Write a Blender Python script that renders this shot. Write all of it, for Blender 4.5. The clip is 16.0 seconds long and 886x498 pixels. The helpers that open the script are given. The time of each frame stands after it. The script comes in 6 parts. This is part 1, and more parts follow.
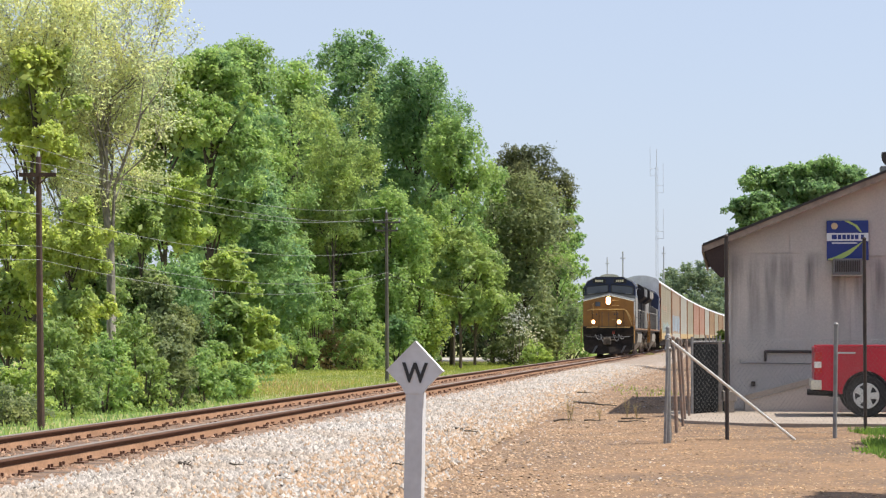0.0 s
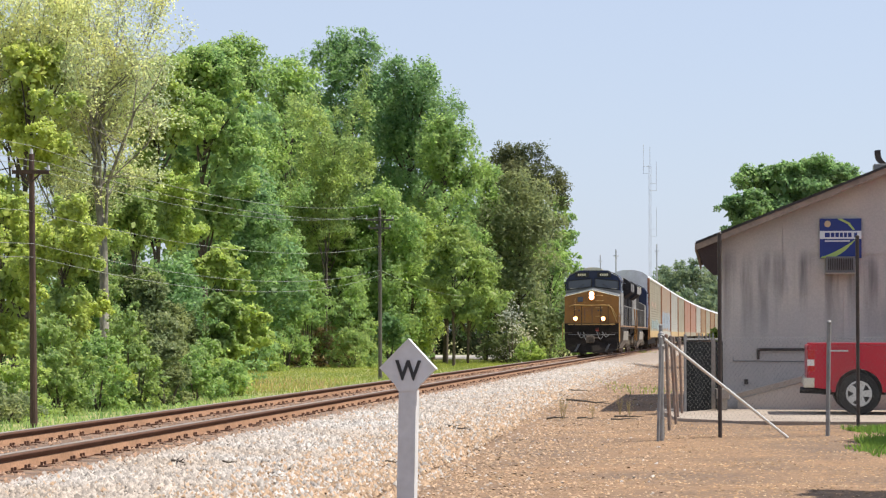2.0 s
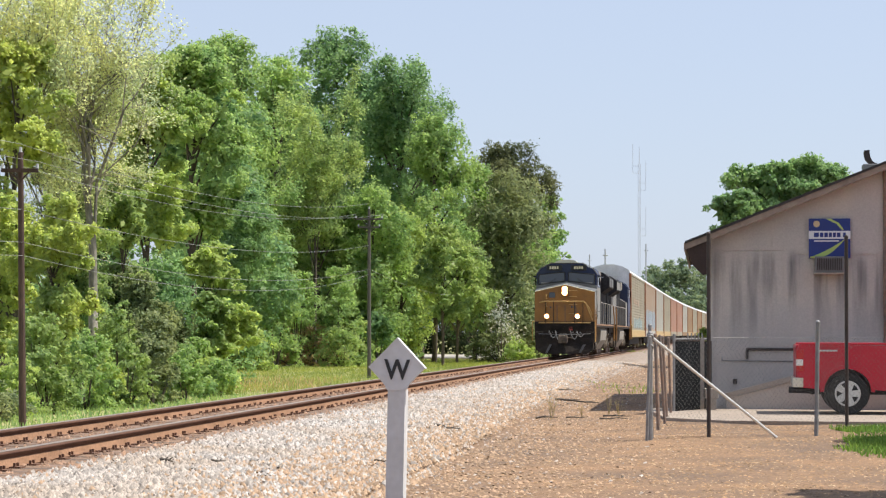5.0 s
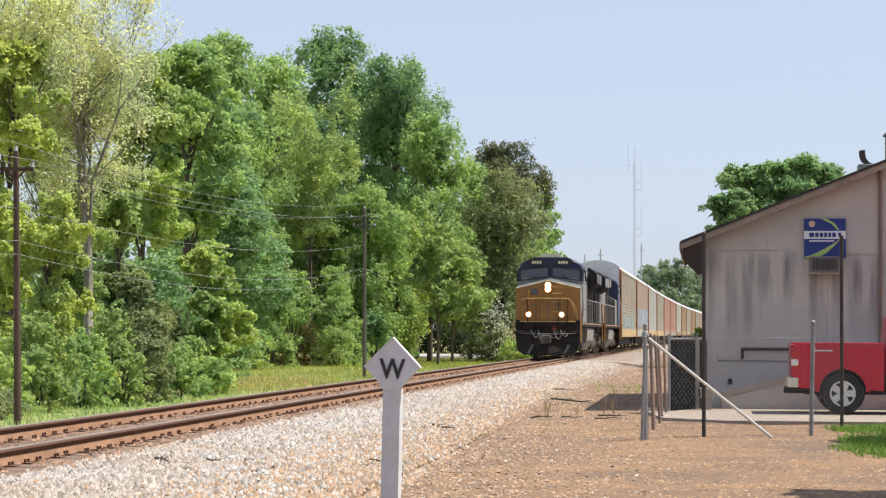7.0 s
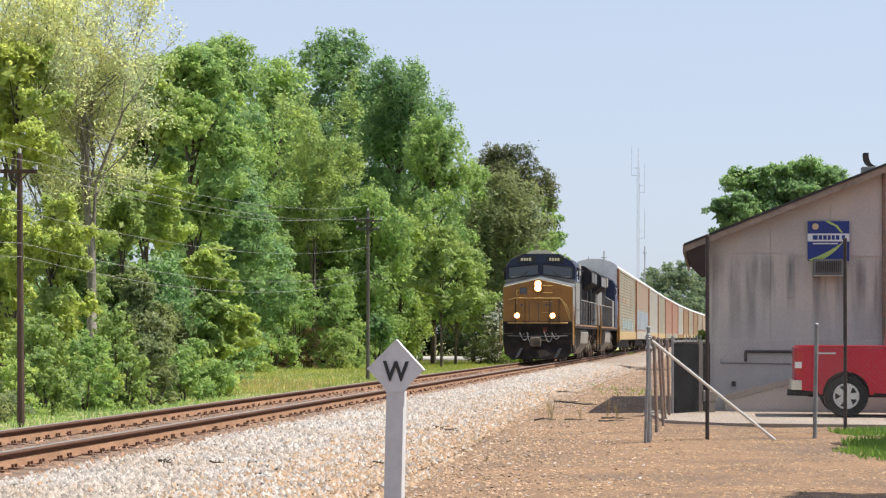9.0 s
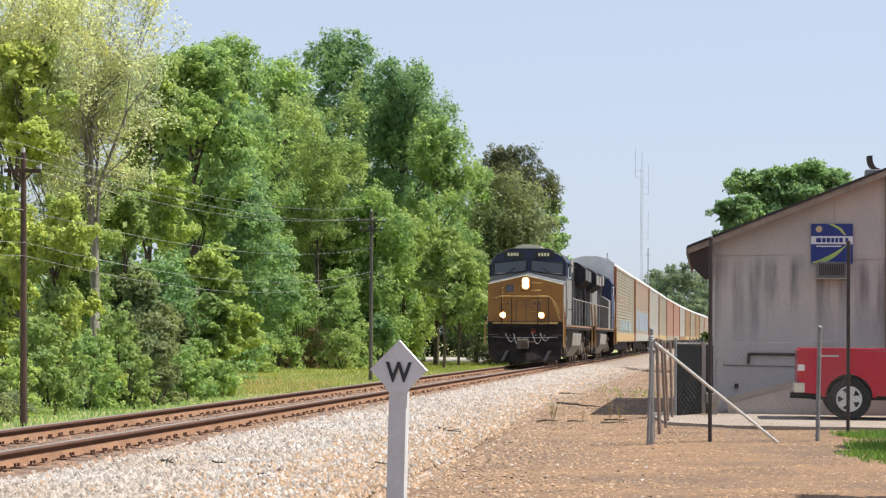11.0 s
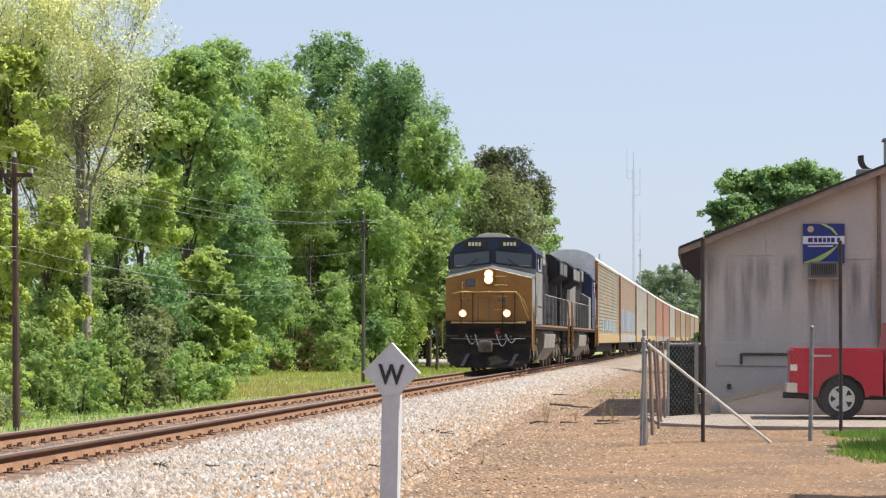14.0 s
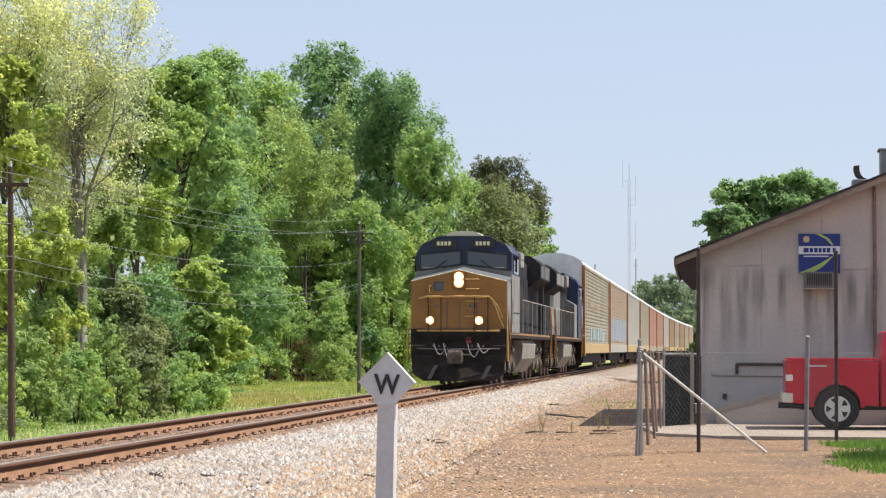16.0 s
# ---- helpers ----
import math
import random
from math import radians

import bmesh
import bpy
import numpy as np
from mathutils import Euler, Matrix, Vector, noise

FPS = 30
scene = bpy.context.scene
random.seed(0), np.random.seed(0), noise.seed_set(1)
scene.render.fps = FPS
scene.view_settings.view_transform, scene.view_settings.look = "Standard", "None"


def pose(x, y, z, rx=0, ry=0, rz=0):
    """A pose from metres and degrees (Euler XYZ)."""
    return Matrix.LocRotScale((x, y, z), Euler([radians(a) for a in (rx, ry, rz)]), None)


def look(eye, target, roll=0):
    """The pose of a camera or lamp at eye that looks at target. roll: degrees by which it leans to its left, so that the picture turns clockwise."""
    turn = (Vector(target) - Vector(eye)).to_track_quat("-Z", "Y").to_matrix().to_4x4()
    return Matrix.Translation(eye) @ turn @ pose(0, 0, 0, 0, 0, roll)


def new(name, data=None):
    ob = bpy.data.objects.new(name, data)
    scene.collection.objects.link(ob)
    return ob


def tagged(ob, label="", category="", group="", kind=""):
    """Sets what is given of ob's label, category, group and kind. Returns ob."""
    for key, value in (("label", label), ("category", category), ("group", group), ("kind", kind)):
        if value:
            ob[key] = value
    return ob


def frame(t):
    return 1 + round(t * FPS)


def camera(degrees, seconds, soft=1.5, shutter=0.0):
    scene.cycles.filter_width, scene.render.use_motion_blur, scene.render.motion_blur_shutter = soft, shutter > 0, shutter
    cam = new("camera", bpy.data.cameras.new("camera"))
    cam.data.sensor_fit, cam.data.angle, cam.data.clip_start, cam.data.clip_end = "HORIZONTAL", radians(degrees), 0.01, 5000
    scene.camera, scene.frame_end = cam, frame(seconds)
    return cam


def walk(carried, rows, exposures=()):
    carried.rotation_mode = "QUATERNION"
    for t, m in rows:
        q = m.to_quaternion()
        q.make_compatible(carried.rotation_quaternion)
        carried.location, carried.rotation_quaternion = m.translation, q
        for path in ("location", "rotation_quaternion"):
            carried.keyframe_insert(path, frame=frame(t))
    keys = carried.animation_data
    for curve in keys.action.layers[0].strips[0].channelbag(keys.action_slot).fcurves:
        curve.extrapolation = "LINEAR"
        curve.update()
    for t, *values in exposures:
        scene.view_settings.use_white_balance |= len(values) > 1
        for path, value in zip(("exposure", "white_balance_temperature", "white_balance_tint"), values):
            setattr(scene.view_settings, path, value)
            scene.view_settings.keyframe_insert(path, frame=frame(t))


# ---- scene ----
SECONDS = 16.0
EYE = (0.0, 0.0, 1.5)
cam = camera(21.14, SECONDS, soft=1.25)
# seconds, tilt above the horizon, turn, lean in degrees: a camera held by hand on one spot
HELD = [
    (0.0, 2.112, -0.0, 0.01), (0.5, 2.097, -0.019, 0.021), (1.0, 2.078, -0.09, 0.08), (1.5, 2.058, -0.13, 0.091),
    (2.0, 2.055, -0.164, 0.05), (2.5, 2.033, -0.229, 0.094), (3.0, 2.025, -0.258, 0.075), (3.5, 2.031, -0.315, 0.081),
    (4.0, 2.059, -0.357, 0.065), (6.5, 1.995, -0.515, 0.279), (7.0, 2.022, -0.534, 0.239), (7.5, 2.095, -0.51, 0.316),
    (8.0, 2.139, -0.506, 0.306), (8.5, 2.149, -0.497, 0.221), (9.0, 2.081, -0.451, 0.261), (11.5, 2.129, -0.371, 0.523)]
HELD += [
    (12.0, 2.153, -0.35, 0.457), (12.5, 2.142, -0.369, 0.273), (13.0, 2.138, -0.447, 0.156), (13.5, 2.13, -0.519, 0.157),
    (14.0, 2.156, -0.562, 0.177), (14.5, 2.249, -0.613, 0.283), (15.0, 2.309, -0.64, 0.31), (15.5, 2.36, -0.657, 0.276),
    (16.0, 2.395, -0.664, 0.208)]
walk(cam, [(t, pose(*EYE, 90 + tilt, 0, turn) @ pose(0, 0, 0, 0, 0, lean)) for t, tilt, turn, lean in HELD])

# ---- light ----
SUN_EL, SUN_AZ = radians(60), radians(84)  # azimuth from +y towards +x
world = bpy.data.worlds.new("world")
scene.world = world
world.use_nodes = True
wn = world.node_tree.nodes
sky = wn.new("ShaderNodeTexSky")
sky.sky_type, sky.sun_disc = "NISHITA", False
sky.sun_elevation, sky.sun_rotation = SUN_EL, SUN_AZ
sky.air_density, sky.dust_density, sky.ozone_density = 1.0, 0.8, 2.0
haze = wn.new("ShaderNodeMix")  # thin high haze over the blue
haze.data_type = "RGBA"
haze.inputs[0].default_value, haze.inputs[7].default_value = 0.65, (5.4, 6.1, 7.8, 1)
world.node_tree.links.new(sky.outputs[0], haze.inputs[6])
wn["Background"].inputs["Strength"].default_value = 0.085
world.node_tree.links.new(haze.outputs[2], wn["Background"].inputs["Color"])
sun = new("sun", bpy.data.lights.new("sun", "SUN"))
sun.data.energy, sun.data.angle, sun.data.color = 5.0, radians(0.6), (1.0, 0.95, 0.86)
sun_way = Vector((math.sin(SUN_AZ) * math.cos(SUN_EL), math.cos(SUN_AZ) * math.cos(SUN_EL), math.sin(SUN_EL)))
sun.matrix_world = look(sun_way * 100, (0, 0, 0))
scene.view_settings.exposure = 0.55


# ---- materials ----
def mat(name, color, rough=0.6, metal=0.0, vary=0.12, grain=6.0, bump=0.0, fine=60.0, color2=None, stain=1.2, obj_vary=0.0,
        island=0.0, spec=0.5, stretch=(1, 1, 1)):
    """A procedural surface: base colour with broad stains and fine grain, in object metres."""
    m = bpy.data.materials.new(name)
    m.use_nodes = True
    n, l = m.node_tree.nodes, m.node_tree.links
    b = n["Principled BSDF"]
    b.inputs["Roughness"].default_value, b.inputs["Metallic"].default_value = rough, metal
    b.inputs["Specular IOR Level"].default_value = spec
    tc = n.new("ShaderNodeTexCoord")
    mp = n.new("ShaderNodeMapping")
    mp.inputs["Scale"].default_value = stretch
    l.new(tc.outputs["Object"], mp.inputs["Vector"])
    n1, n2 = n.new("ShaderNodeTexNoise"), n.new("ShaderNodeTexNoise")
    n1.inputs["Scale"].default_value, n1.inputs["Detail"].default_value = stain, 6
    n2.inputs["Scale"].default_value, n2.inputs["Detail"].default_value = fine, 3
    l.new(mp.outputs[0], n1.inputs["Vector"]), l.new(mp.outputs[0], n2.inputs["Vector"])
    mix = n.new("ShaderNodeMix")
    mix.data_type = "RGBA"
    ramp = n.new("ShaderNodeMapRange")
    ramp.inputs[1].default_value, ramp.inputs[2].default_value = 0.35, 0.68
    l.new(n1.outputs["Fac"], ramp.inputs[0])
    l.new(ramp.outputs[0], mix.inputs[0])
    mix.inputs[6].default_value = (*color, 1)
    mix.inputs[7].default_value = (*(color2 or [c * (1 - vary * 2) for c in color]), 1)
    hsv = n.new("ShaderNodeHueSaturation")
    l.new(mix.outputs[2], hsv.inputs["Color"])
    v = n.new("ShaderNodeMapRange")
    v.inputs[1].default_value, v.inputs[2].default_value = 0.3, 0.7
    v.inputs[3].default_value, v.inputs[4].default_value = 1 - vary, 1 + vary
    l.new(n2.outputs["Fac"], v.inputs[0])
    out = v.outputs[0]
    for amount, source in ((obj_vary, "info"), (island, "geo")):
        if amount:
            s = n.new("ShaderNodeObjectInfo").outputs["Random"] if source == "info" else n.new("ShaderNodeNewGeometry").outputs["Random Per Island"]
            r = n.new("ShaderNodeMapRange")
            r.inputs[3].default_value, r.inputs[4].default_value = 1 - amount, 1 + amount
            l.new(s, r.inputs[0])
            k = n.new("ShaderNodeMath")
            k.operation = "MULTIPLY"
            l.new(out, k.inputs[0]), l.new(r.outputs[0], k.inputs[1])
            out = k.outputs[0]
    l.new(out, hsv.inputs["Value"])
    l.new(hsv.outputs[0], b.inputs["Base Color"])
    if bump:
        bp = n.new("ShaderNodeBump")
        bp.inputs["Strength"].default_value, bp.inputs["Distance"].default_value = 0.6, bump
        l.new(n2.outputs["Fac"], bp.inputs["Height"])
        l.new(bp.outputs[0], b.inputs["Normal"])
    return m


def leaf_mat(name, color, warm=0.12, glow=0.52):
    """Leaves: diffuse and translucent, each leaf a little different."""
    m = bpy.data.materials.new(name)
    m.use_nodes = True
    n, l = m.node_tree.nodes, m.node_tree.links
    n.remove(n["Principled BSDF"])
    geo = n.new("ShaderNodeNewGeometry")
    tc = n.new("ShaderNodeTexCoord")
    nz = n.new("ShaderNodeTexNoise")
    nz.inputs["Scale"].default_value, nz.inputs["Detail"].default_value = 0.35, 4
    l.new(tc.outputs["Object"], nz.inputs["Vector"])
    mix = n.new("ShaderNodeMix")
    mix.data_type = "RGBA"
    mix.inputs[6].default_value = (color[0] * 0.62, color[1] * 0.68, color[2] * 0.72, 1)
    mix.inputs[7].default_value = (color[0] * (1.1 + warm), color[1] * (1 + warm * 0.5), color[2] * 0.8, 1)
    add = n.new("ShaderNodeMath")
    add.operation = "ADD"
    sc = n.new("ShaderNodeMapRange")
    sc.inputs[1].default_value, sc.inputs[2].default_value = 0.35, 0.65
    sc.inputs[3].default_value, sc.inputs[4].default_value = -0.1, 0.65
    l.new(nz.outputs["Fac"], sc.inputs[0])
    half = n.new("ShaderNodeMath")
    half.operation, half.inputs[1].default_value = "MULTIPLY", 0.55
    l.new(geo.outputs["Random Per Island"], half.inputs[0])
    l.new(half.outputs[0], add.inputs[0]), l.new(sc.outputs[0], add.inputs[1])
    add.use_clamp = True
    l.new(add.outputs[0], mix.inputs[0])
    d, t = n.new("ShaderNodeBsdfDiffuse"), n.new("ShaderNodeBsdfTranslucent")
    g = n.new("ShaderNodeBsdfGlossy")
    g.inputs["Roughness"].default_value = 0.45
    l.new(mix.outputs[2], d.inputs["Color"])
    br = n.new("ShaderNodeHueSaturation")
    br.inputs["Value"].default_value, br.inputs["Saturation"].default_value = 1.9, 1.05
    l.new(mix.outputs[2], br.inputs["Color"]), l.new(br.outputs[0], t.inputs["Color"])
    s1, s2 = n.new("ShaderNodeMixShader"), n.new("ShaderNodeMixShader")
    s1.inputs[0].default_value, s2.inputs[0].default_value = glow, 0.012
    l.new(d.outputs[0], s1.inputs[1]), l.new(t.outputs[0], s1.inputs[2])
    l.new(s1.outputs[0], s2.inputs[1]), l.new(g.outputs[0], s2.inputs[2])
    l.new(s2.outputs[0], n["Material Output"].inputs["Surface"])
    return m


def lamp_mat(name, color, strength):
    m = bpy.data.materials.new(name)
    m.use_nodes = True
    b = m.node_tree.nodes["Principled BSDF"]
    b.inputs["Base Color"].default_value = (*color, 1)
    b.inputs["Emission Color"].default_value = (*color, 1)
    b.inputs["Emission Strength"].default_value = strength
    return m


M_BALLAST = mat("ballast_stone", (0.340, 0.312, 0.288), 0.9, 0, 0.2, fine=25, stain=0.5, color2=(0.305, 0.252, 0.205), bump=0.02, island=0.4)
M_RUSTSTONE = mat("rust_stained_stone", (0.27, 0.165, 0.105), 0.9, 0, 0.2, fine=25, stain=0.8, color2=(0.19, 0.11, 0.07), bump=0.02, island=0.4)
M_TANSTONE = mat("dirt_stained_stone", (0.325, 0.215, 0.135), 0.9, 0, 0.2, fine=25, stain=0.5, color2=(0.30, 0.205, 0.13), bump=0.02, island=0.35)
# darker than the stones, painting shade into the gaps between them
M_BED = mat("ballast_bed", (0.25, 0.21, 0.18), 0.95, 0, 0.35, fine=18, stain=0.8, color2=(0.22, 0.16, 0.115), bump=0.04)
M_RAIL = mat("rusty_rail_steel", (0.10, 0.052, 0.036), 0.8, 0.0, 0.2, fine=40, stain=2, color2=(0.13, 0.068, 0.046), spec=0.2)
M_RUSTBED = mat("rust_stained_ballast", (0.21, 0.135, 0.088), 0.95, 0, 0.35, fine=16, stain=1.5, color2=(0.14, 0.085, 0.055), bump=0.03)
M_RAILFOOT = mat("rust_orange_foot", (0.25, 0.14, 0.085), 0.9, 0, 0.2, fine=30, stain=2, color2=(0.19, 0.105, 0.062), spec=0.2)
M_RAILTOP = mat("worn_rail_head", (0.33, 0.27, 0.22), 0.45, 0.5, 0.1, fine=30, stain=2)
M_TIE = mat("weathered_tie_wood", (0.19, 0.115, 0.075), 0.9, 0, 0.3, fine=30, stain=3, color2=(0.12, 0.085, 0.065), obj_vary=0.3)
M_SPIKE = mat("rusty_iron", (0.17, 0.085, 0.05), 0.8, 0.1, 0.2)
M_BARK = mat("bark", (0.13, 0.105, 0.08), 0.95, 0, 0.3, fine=14, stain=1.5, bump=0.03, stretch=(1, 1, 0.3))
M_PALEBARK = mat("pale_bark", (0.34, 0.31, 0.26), 0.95, 0, 0.3, fine=14, stain=1.5, bump=0.03, stretch=(1, 1, 0.3))
L_YELLOW = leaf_mat("leaf_yellow_green", (0.370, 0.455, 0.165))
L_PALE = leaf_mat("leaf_young_pale", (0.460, 0.520, 0.320))
L_BRIGHT = leaf_mat("leaf_bright_green", (0.310, 0.410, 0.150))
L_MID = leaf_mat("leaf_mid_green", (0.250, 0.368, 0.150))
L_DEEP = leaf_mat("leaf_deep_green", (0.182, 0.298, 0.145))
L_OLIVE = leaf_mat("leaf_olive", (0.255, 0.350, 0.145))
L_SOFT = leaf_mat("leaf_soft_green", (0.290, 0.395, 0.175))
L_CEDAR = leaf_mat("cedar_sprays", (0.225, 0.280, 0.135), 0.1, 0.35)
L_PINE = leaf_mat("pine_needles", (0.130, 0.155, 0.085), 0.1, 0.25)
L_GREY = leaf_mat("leaf_grey_green", (0.215, 0.265, 0.140), 0.1, 0.35)
# the haze of distance is mixed into this leaf colour
L_FAR = leaf_mat("leaf_haze_tinted", (0.185, 0.255, 0.175), 0.15, 0.4)
# shade under the canopy is painted into this near-black leaf colour
L_SHADE = leaf_mat("leaf_shade_dark", (0.045, 0.062, 0.032), 0.05, 0.15)
L_BLOSSOM = leaf_mat("blossom_white", (0.62, 0.62, 0.56), 0.02, 0.3)
L_GRASS = leaf_mat("grass_blade", (0.235, 0.300, 0.090), 0.2, 0.35)
L_LAWN = leaf_mat("lawn_blade", (0.150, 0.260, 0.060), 0.1, 0.35)
L_DRYLEAF = leaf_mat("dry_brush_leaf", (0.300, 0.235, 0.150), 0.15, 0.3)
L_DRY = leaf_mat("dry_stalk", (0.430, 0.360, 0.200), 0.2, 0.2)


# ---- mesh tools ----
def box(bm, x0, x1, y0, y1, z0, z1, m=None, bevel=0.0):
    """An axis-aligned block, or one posed by m."""
    made = bmesh.ops.create_cube(bm, size=1)["verts"]
    for v in made:
        v.co = Vector(((x0 + x1) / 2 + v.co.x * (x1 - x0), (y0 + y1) / 2 + v.co.y * (y1 - y0), (z0 + z1) / 2 + v.co.z * (z1 - z0)))
    if m is not None:
        bmesh.ops.transform(bm, matrix=m, verts=made)
    if bevel:
        bmesh.ops.bevel(bm, geom=list({e for v in made for e in v.link_edges}), offset=bevel, segments=2, affect="EDGES", profile=0.6)


def rod(bm, a, b, r0, r1=None, n=10):
    """A round bar from a to b, tapered from r0 to r1."""
    a, b = Vector(a), Vector(b)
    r1 = r0 if r1 is None else r1
    m = Matrix.Translation((a + b) / 2) @ (b - a).to_track_quat("Z", "Y").to_matrix().to_4x4()
    bmesh.ops.create_cone(bm, cap_ends=True, segments=n, radius1=r0, radius2=r1, depth=(b - a).length, matrix=m)


def pipe(bm, points, r, n=8):
    for a, b in zip(points, points[1:]):
        rod(bm, a, b, r, r, n)
    for p in points[1:-1]:
        bmesh.ops.create_icosphere(bm, subdivisions=1, radius=r * 1.02, matrix=Matrix.Translation(p))


def prism(bm, outline, y0, y1, axis="y"):
    """A block whose outline (x, z) is drawn out along y; along x (outline y, z) or z (outline x, y) if asked."""
    def at(u, v, w):
        return {"y": (u, w, v), "x": (w, u, v), "z": (u, v, w)}[axis]
    lo = [bm.verts.new(at(u, v, y0)) for u, v in outline]
    hi = [bm.verts.new(at(u, v, y1)) for u, v in outline]
    faces = [bm.faces.new(lo), bm.faces.new(hi[::-1])]
    for i in range(len(lo)):
        j = (i + 1) % len(lo)
        faces.append(bm.faces.new((lo[i], hi[i], hi[j], lo[j])))
    bmesh.ops.recalc_face_normals(bm, faces=faces)
    return lo + hi


def disc_ring(bm, centre, way, r_out, r_in, half, n=24):
    """A thick ring or, with r_in 0, a wheel, about the axis way."""
    m = Matrix.Translation(centre) @ Vector(way).to_track_quat("Z", "Y").to_matrix().to_4x4()
    rows = [(r_in, -half), (r_out * 0.96, -half), (r_out, -half * 0.7), (r_out, half * 0.7), (r_out * 0.96, half), (r_in, half)]
    rings = []
    for r, h in rows:
        rings.append([bm.verts.new(m @ Vector((max(r, 0.002) * math.cos(2 * math.pi * k / n), max(r, 0.002) * math.sin(2 * math.pi * k / n), h))) for k in range(n)])
    for a, b in zip(rings, rings[1:] + rings[:1]):
        for k in range(n):
            bm.faces.new((a[k], a[(k + 1) % n], b[(k + 1) % n], b[k]))


def part(name, bm, material, parent=None, label="", smooth=False):
    """Links a bmesh as one mesh object under a thing or a part."""
    me = bpy.data.meshes.new(name)
    bmesh.ops.recalc_face_normals(bm, faces=bm.faces)
    bm.to_mesh(me)
    bm.free()
    for m in (material if isinstance(material, (list, tuple)) else [material]):
        me.materials.append(m)
    if smooth:
        me.polygons.foreach_set("use_smooth", [True] * len(me.polygons))
    ob = new(name, me)
    ob.parent = parent
    if label:
        ob["label"] = label
    return ob


def mesh_of(name, verts, faces, material, parent=None, smooth=False):
    """A mesh object straight from arrays of corners and equal-sided faces."""
    verts, faces = np.asarray(verts, dtype=np.float32), np.asarray(faces, dtype=np.int32)
    me = bpy.data.meshes.new(name)
    me.vertices.add(len(verts))
    me.vertices.foreach_set("co", verts.ravel())
    k = faces.shape[1]
    me.loops.add(faces.size)
    me.loops.foreach_set("vertex_index", faces.ravel())
    me.polygons.add(len(faces))
    me.polygons.foreach_set("loop_start", np.arange(0, faces.size, k, dtype=np.int32))
    if smooth:
        me.polygons.foreach_set("use_smooth", np.ones(len(faces), dtype=bool))
    me.update(calc_edges=True)
    me.materials.append(material)
    ob = new(name, me)
    ob.parent = parent
    return ob


def thing(name, label, category, group="", m=None):
    ob = new(name)
    ob.empty_display_size = 0.2
    if m is not None:
        ob.matrix_basis = m
    return tagged(ob, label, category, group)


# ---- the line of the track ----
RAIL_TOP, GAUGE = 0.35, 1.435


def line_x(y):
    """Nearly straight past the camera, bending to the right beyond 230 m."""
    near, far = np.minimum(y, 230.0), np.maximum(y - 230.0, 0.0)
    return -7.598 + 0.11652 * near + 7.0e-5 * near ** 2 - 1.44e-7 * near ** 3 + 0.12587 * far + 4.5e-5 * far ** 2


def line_slope(y):
    near, far = np.minimum(y, 230.0), np.maximum(y - 230.0, 0.0)
    return 0.11652 + 1.4e-4 * near - 4.32e-7 * near ** 2 + 9.0e-5 * far


def beside(y, off):
    """The place off metres to the right of the track's middle at y."""
    s = line_slope(y)
    h = np.hypot(1, s)
    return line_x(y) + off / h, y - off * s / h


def ground_z(x, y):
    """Height of the ground: the ballast bank, the yard on its right, the lower meadow on its left."""
    d = (x - line_x(y)) / np.hypot(1, line_slope(y))
    z = np.interp(d, [-60, -14, -5.5, -3.6, -1.75, 1.75, 3.3, 4.4, 7.5, 40], [-0.95, -0.95, -0.9, -0.6, 0.15, 0.15, 0.09, -0.01, 0.0, 0.0])
    return z


# ---- ground ----
def sheet(name, xs, ys, zfun, material, label, kind="structure", category="ground"):
    gx, gy = np.meshgrid(xs, ys)
    v = np.stack([gx.ravel(), gy.ravel(), zfun(gx, gy).ravel()], 1)
    i = np.arange(len(ys) - 1)[:, None] * len(xs) + np.arange(len(xs) - 1)[None]
    f = np.stack([i, i + 1, i + 1 + len(xs), i + len(xs)], -1).reshape(-1, 4)
    return tagged(mesh_of(name, v, f, material, smooth=True), label, category, kind=kind)


def ground_mat():
    """Brown dirt yard, green meadow beyond the track, worn into each other by noise."""
    m = mat("yard_dirt", (0.225, 0.130, 0.067), 0.95, 0, 0.3, fine=16, stain=0.45, color2=(0.120, 0.078, 0.052), bump=0.03)
    n, l = m.node_tree.nodes, m.node_tree.links
    b = n["Principled BSDF"]
    hsv = b.inputs["Base Color"].links[0].from_socket
    geo = n.new("ShaderNodeNewGeometry")
    sep = n.new("ShaderNodeSeparateXYZ")
    l.new(geo.outputs["Position"], sep.inputs[0])
    nz = n.new("ShaderNodeTexNoise")
    nz.inputs["Scale"].default_value, nz.inputs["Detail"].default_value = 0.25, 5
    l.new(geo.outputs["Position"], nz.inputs["Vector"])
    low = n.new("ShaderNodeMapRange")
    low.inputs[1].default_value, low.inputs[2].default_value = -0.45, -0.75
    l.new(sep.outputs["Z"], low.inputs[0])
    tone = n.new("ShaderNodeMix")
    tone.data_type = "RGBA"
    r = n.new("ShaderNodeMapRange")
    r.inputs[1].default_value, r.inputs[2].default_value = 0.42, 0.62
    l.new(nz.outputs["Fac"], r.inputs[0])
    l.new(r.outputs[0], tone.inputs[0])
    tone.inputs[6].default_value, tone.inputs[7].default_value = (0.24, 0.26, 0.085, 1), (0.31, 0.275, 0.115, 1)
    mix = n.new("ShaderNodeMix")
    mix.data_type = "RGBA"
    l.new(low.outputs[0], mix.inputs[0])
    l.new(hsv, mix.inputs[6]), l.new(tone.outputs[2], mix.inputs[7])
    l.new(mix.outputs[2], b.inputs["Base Color"])
    return m


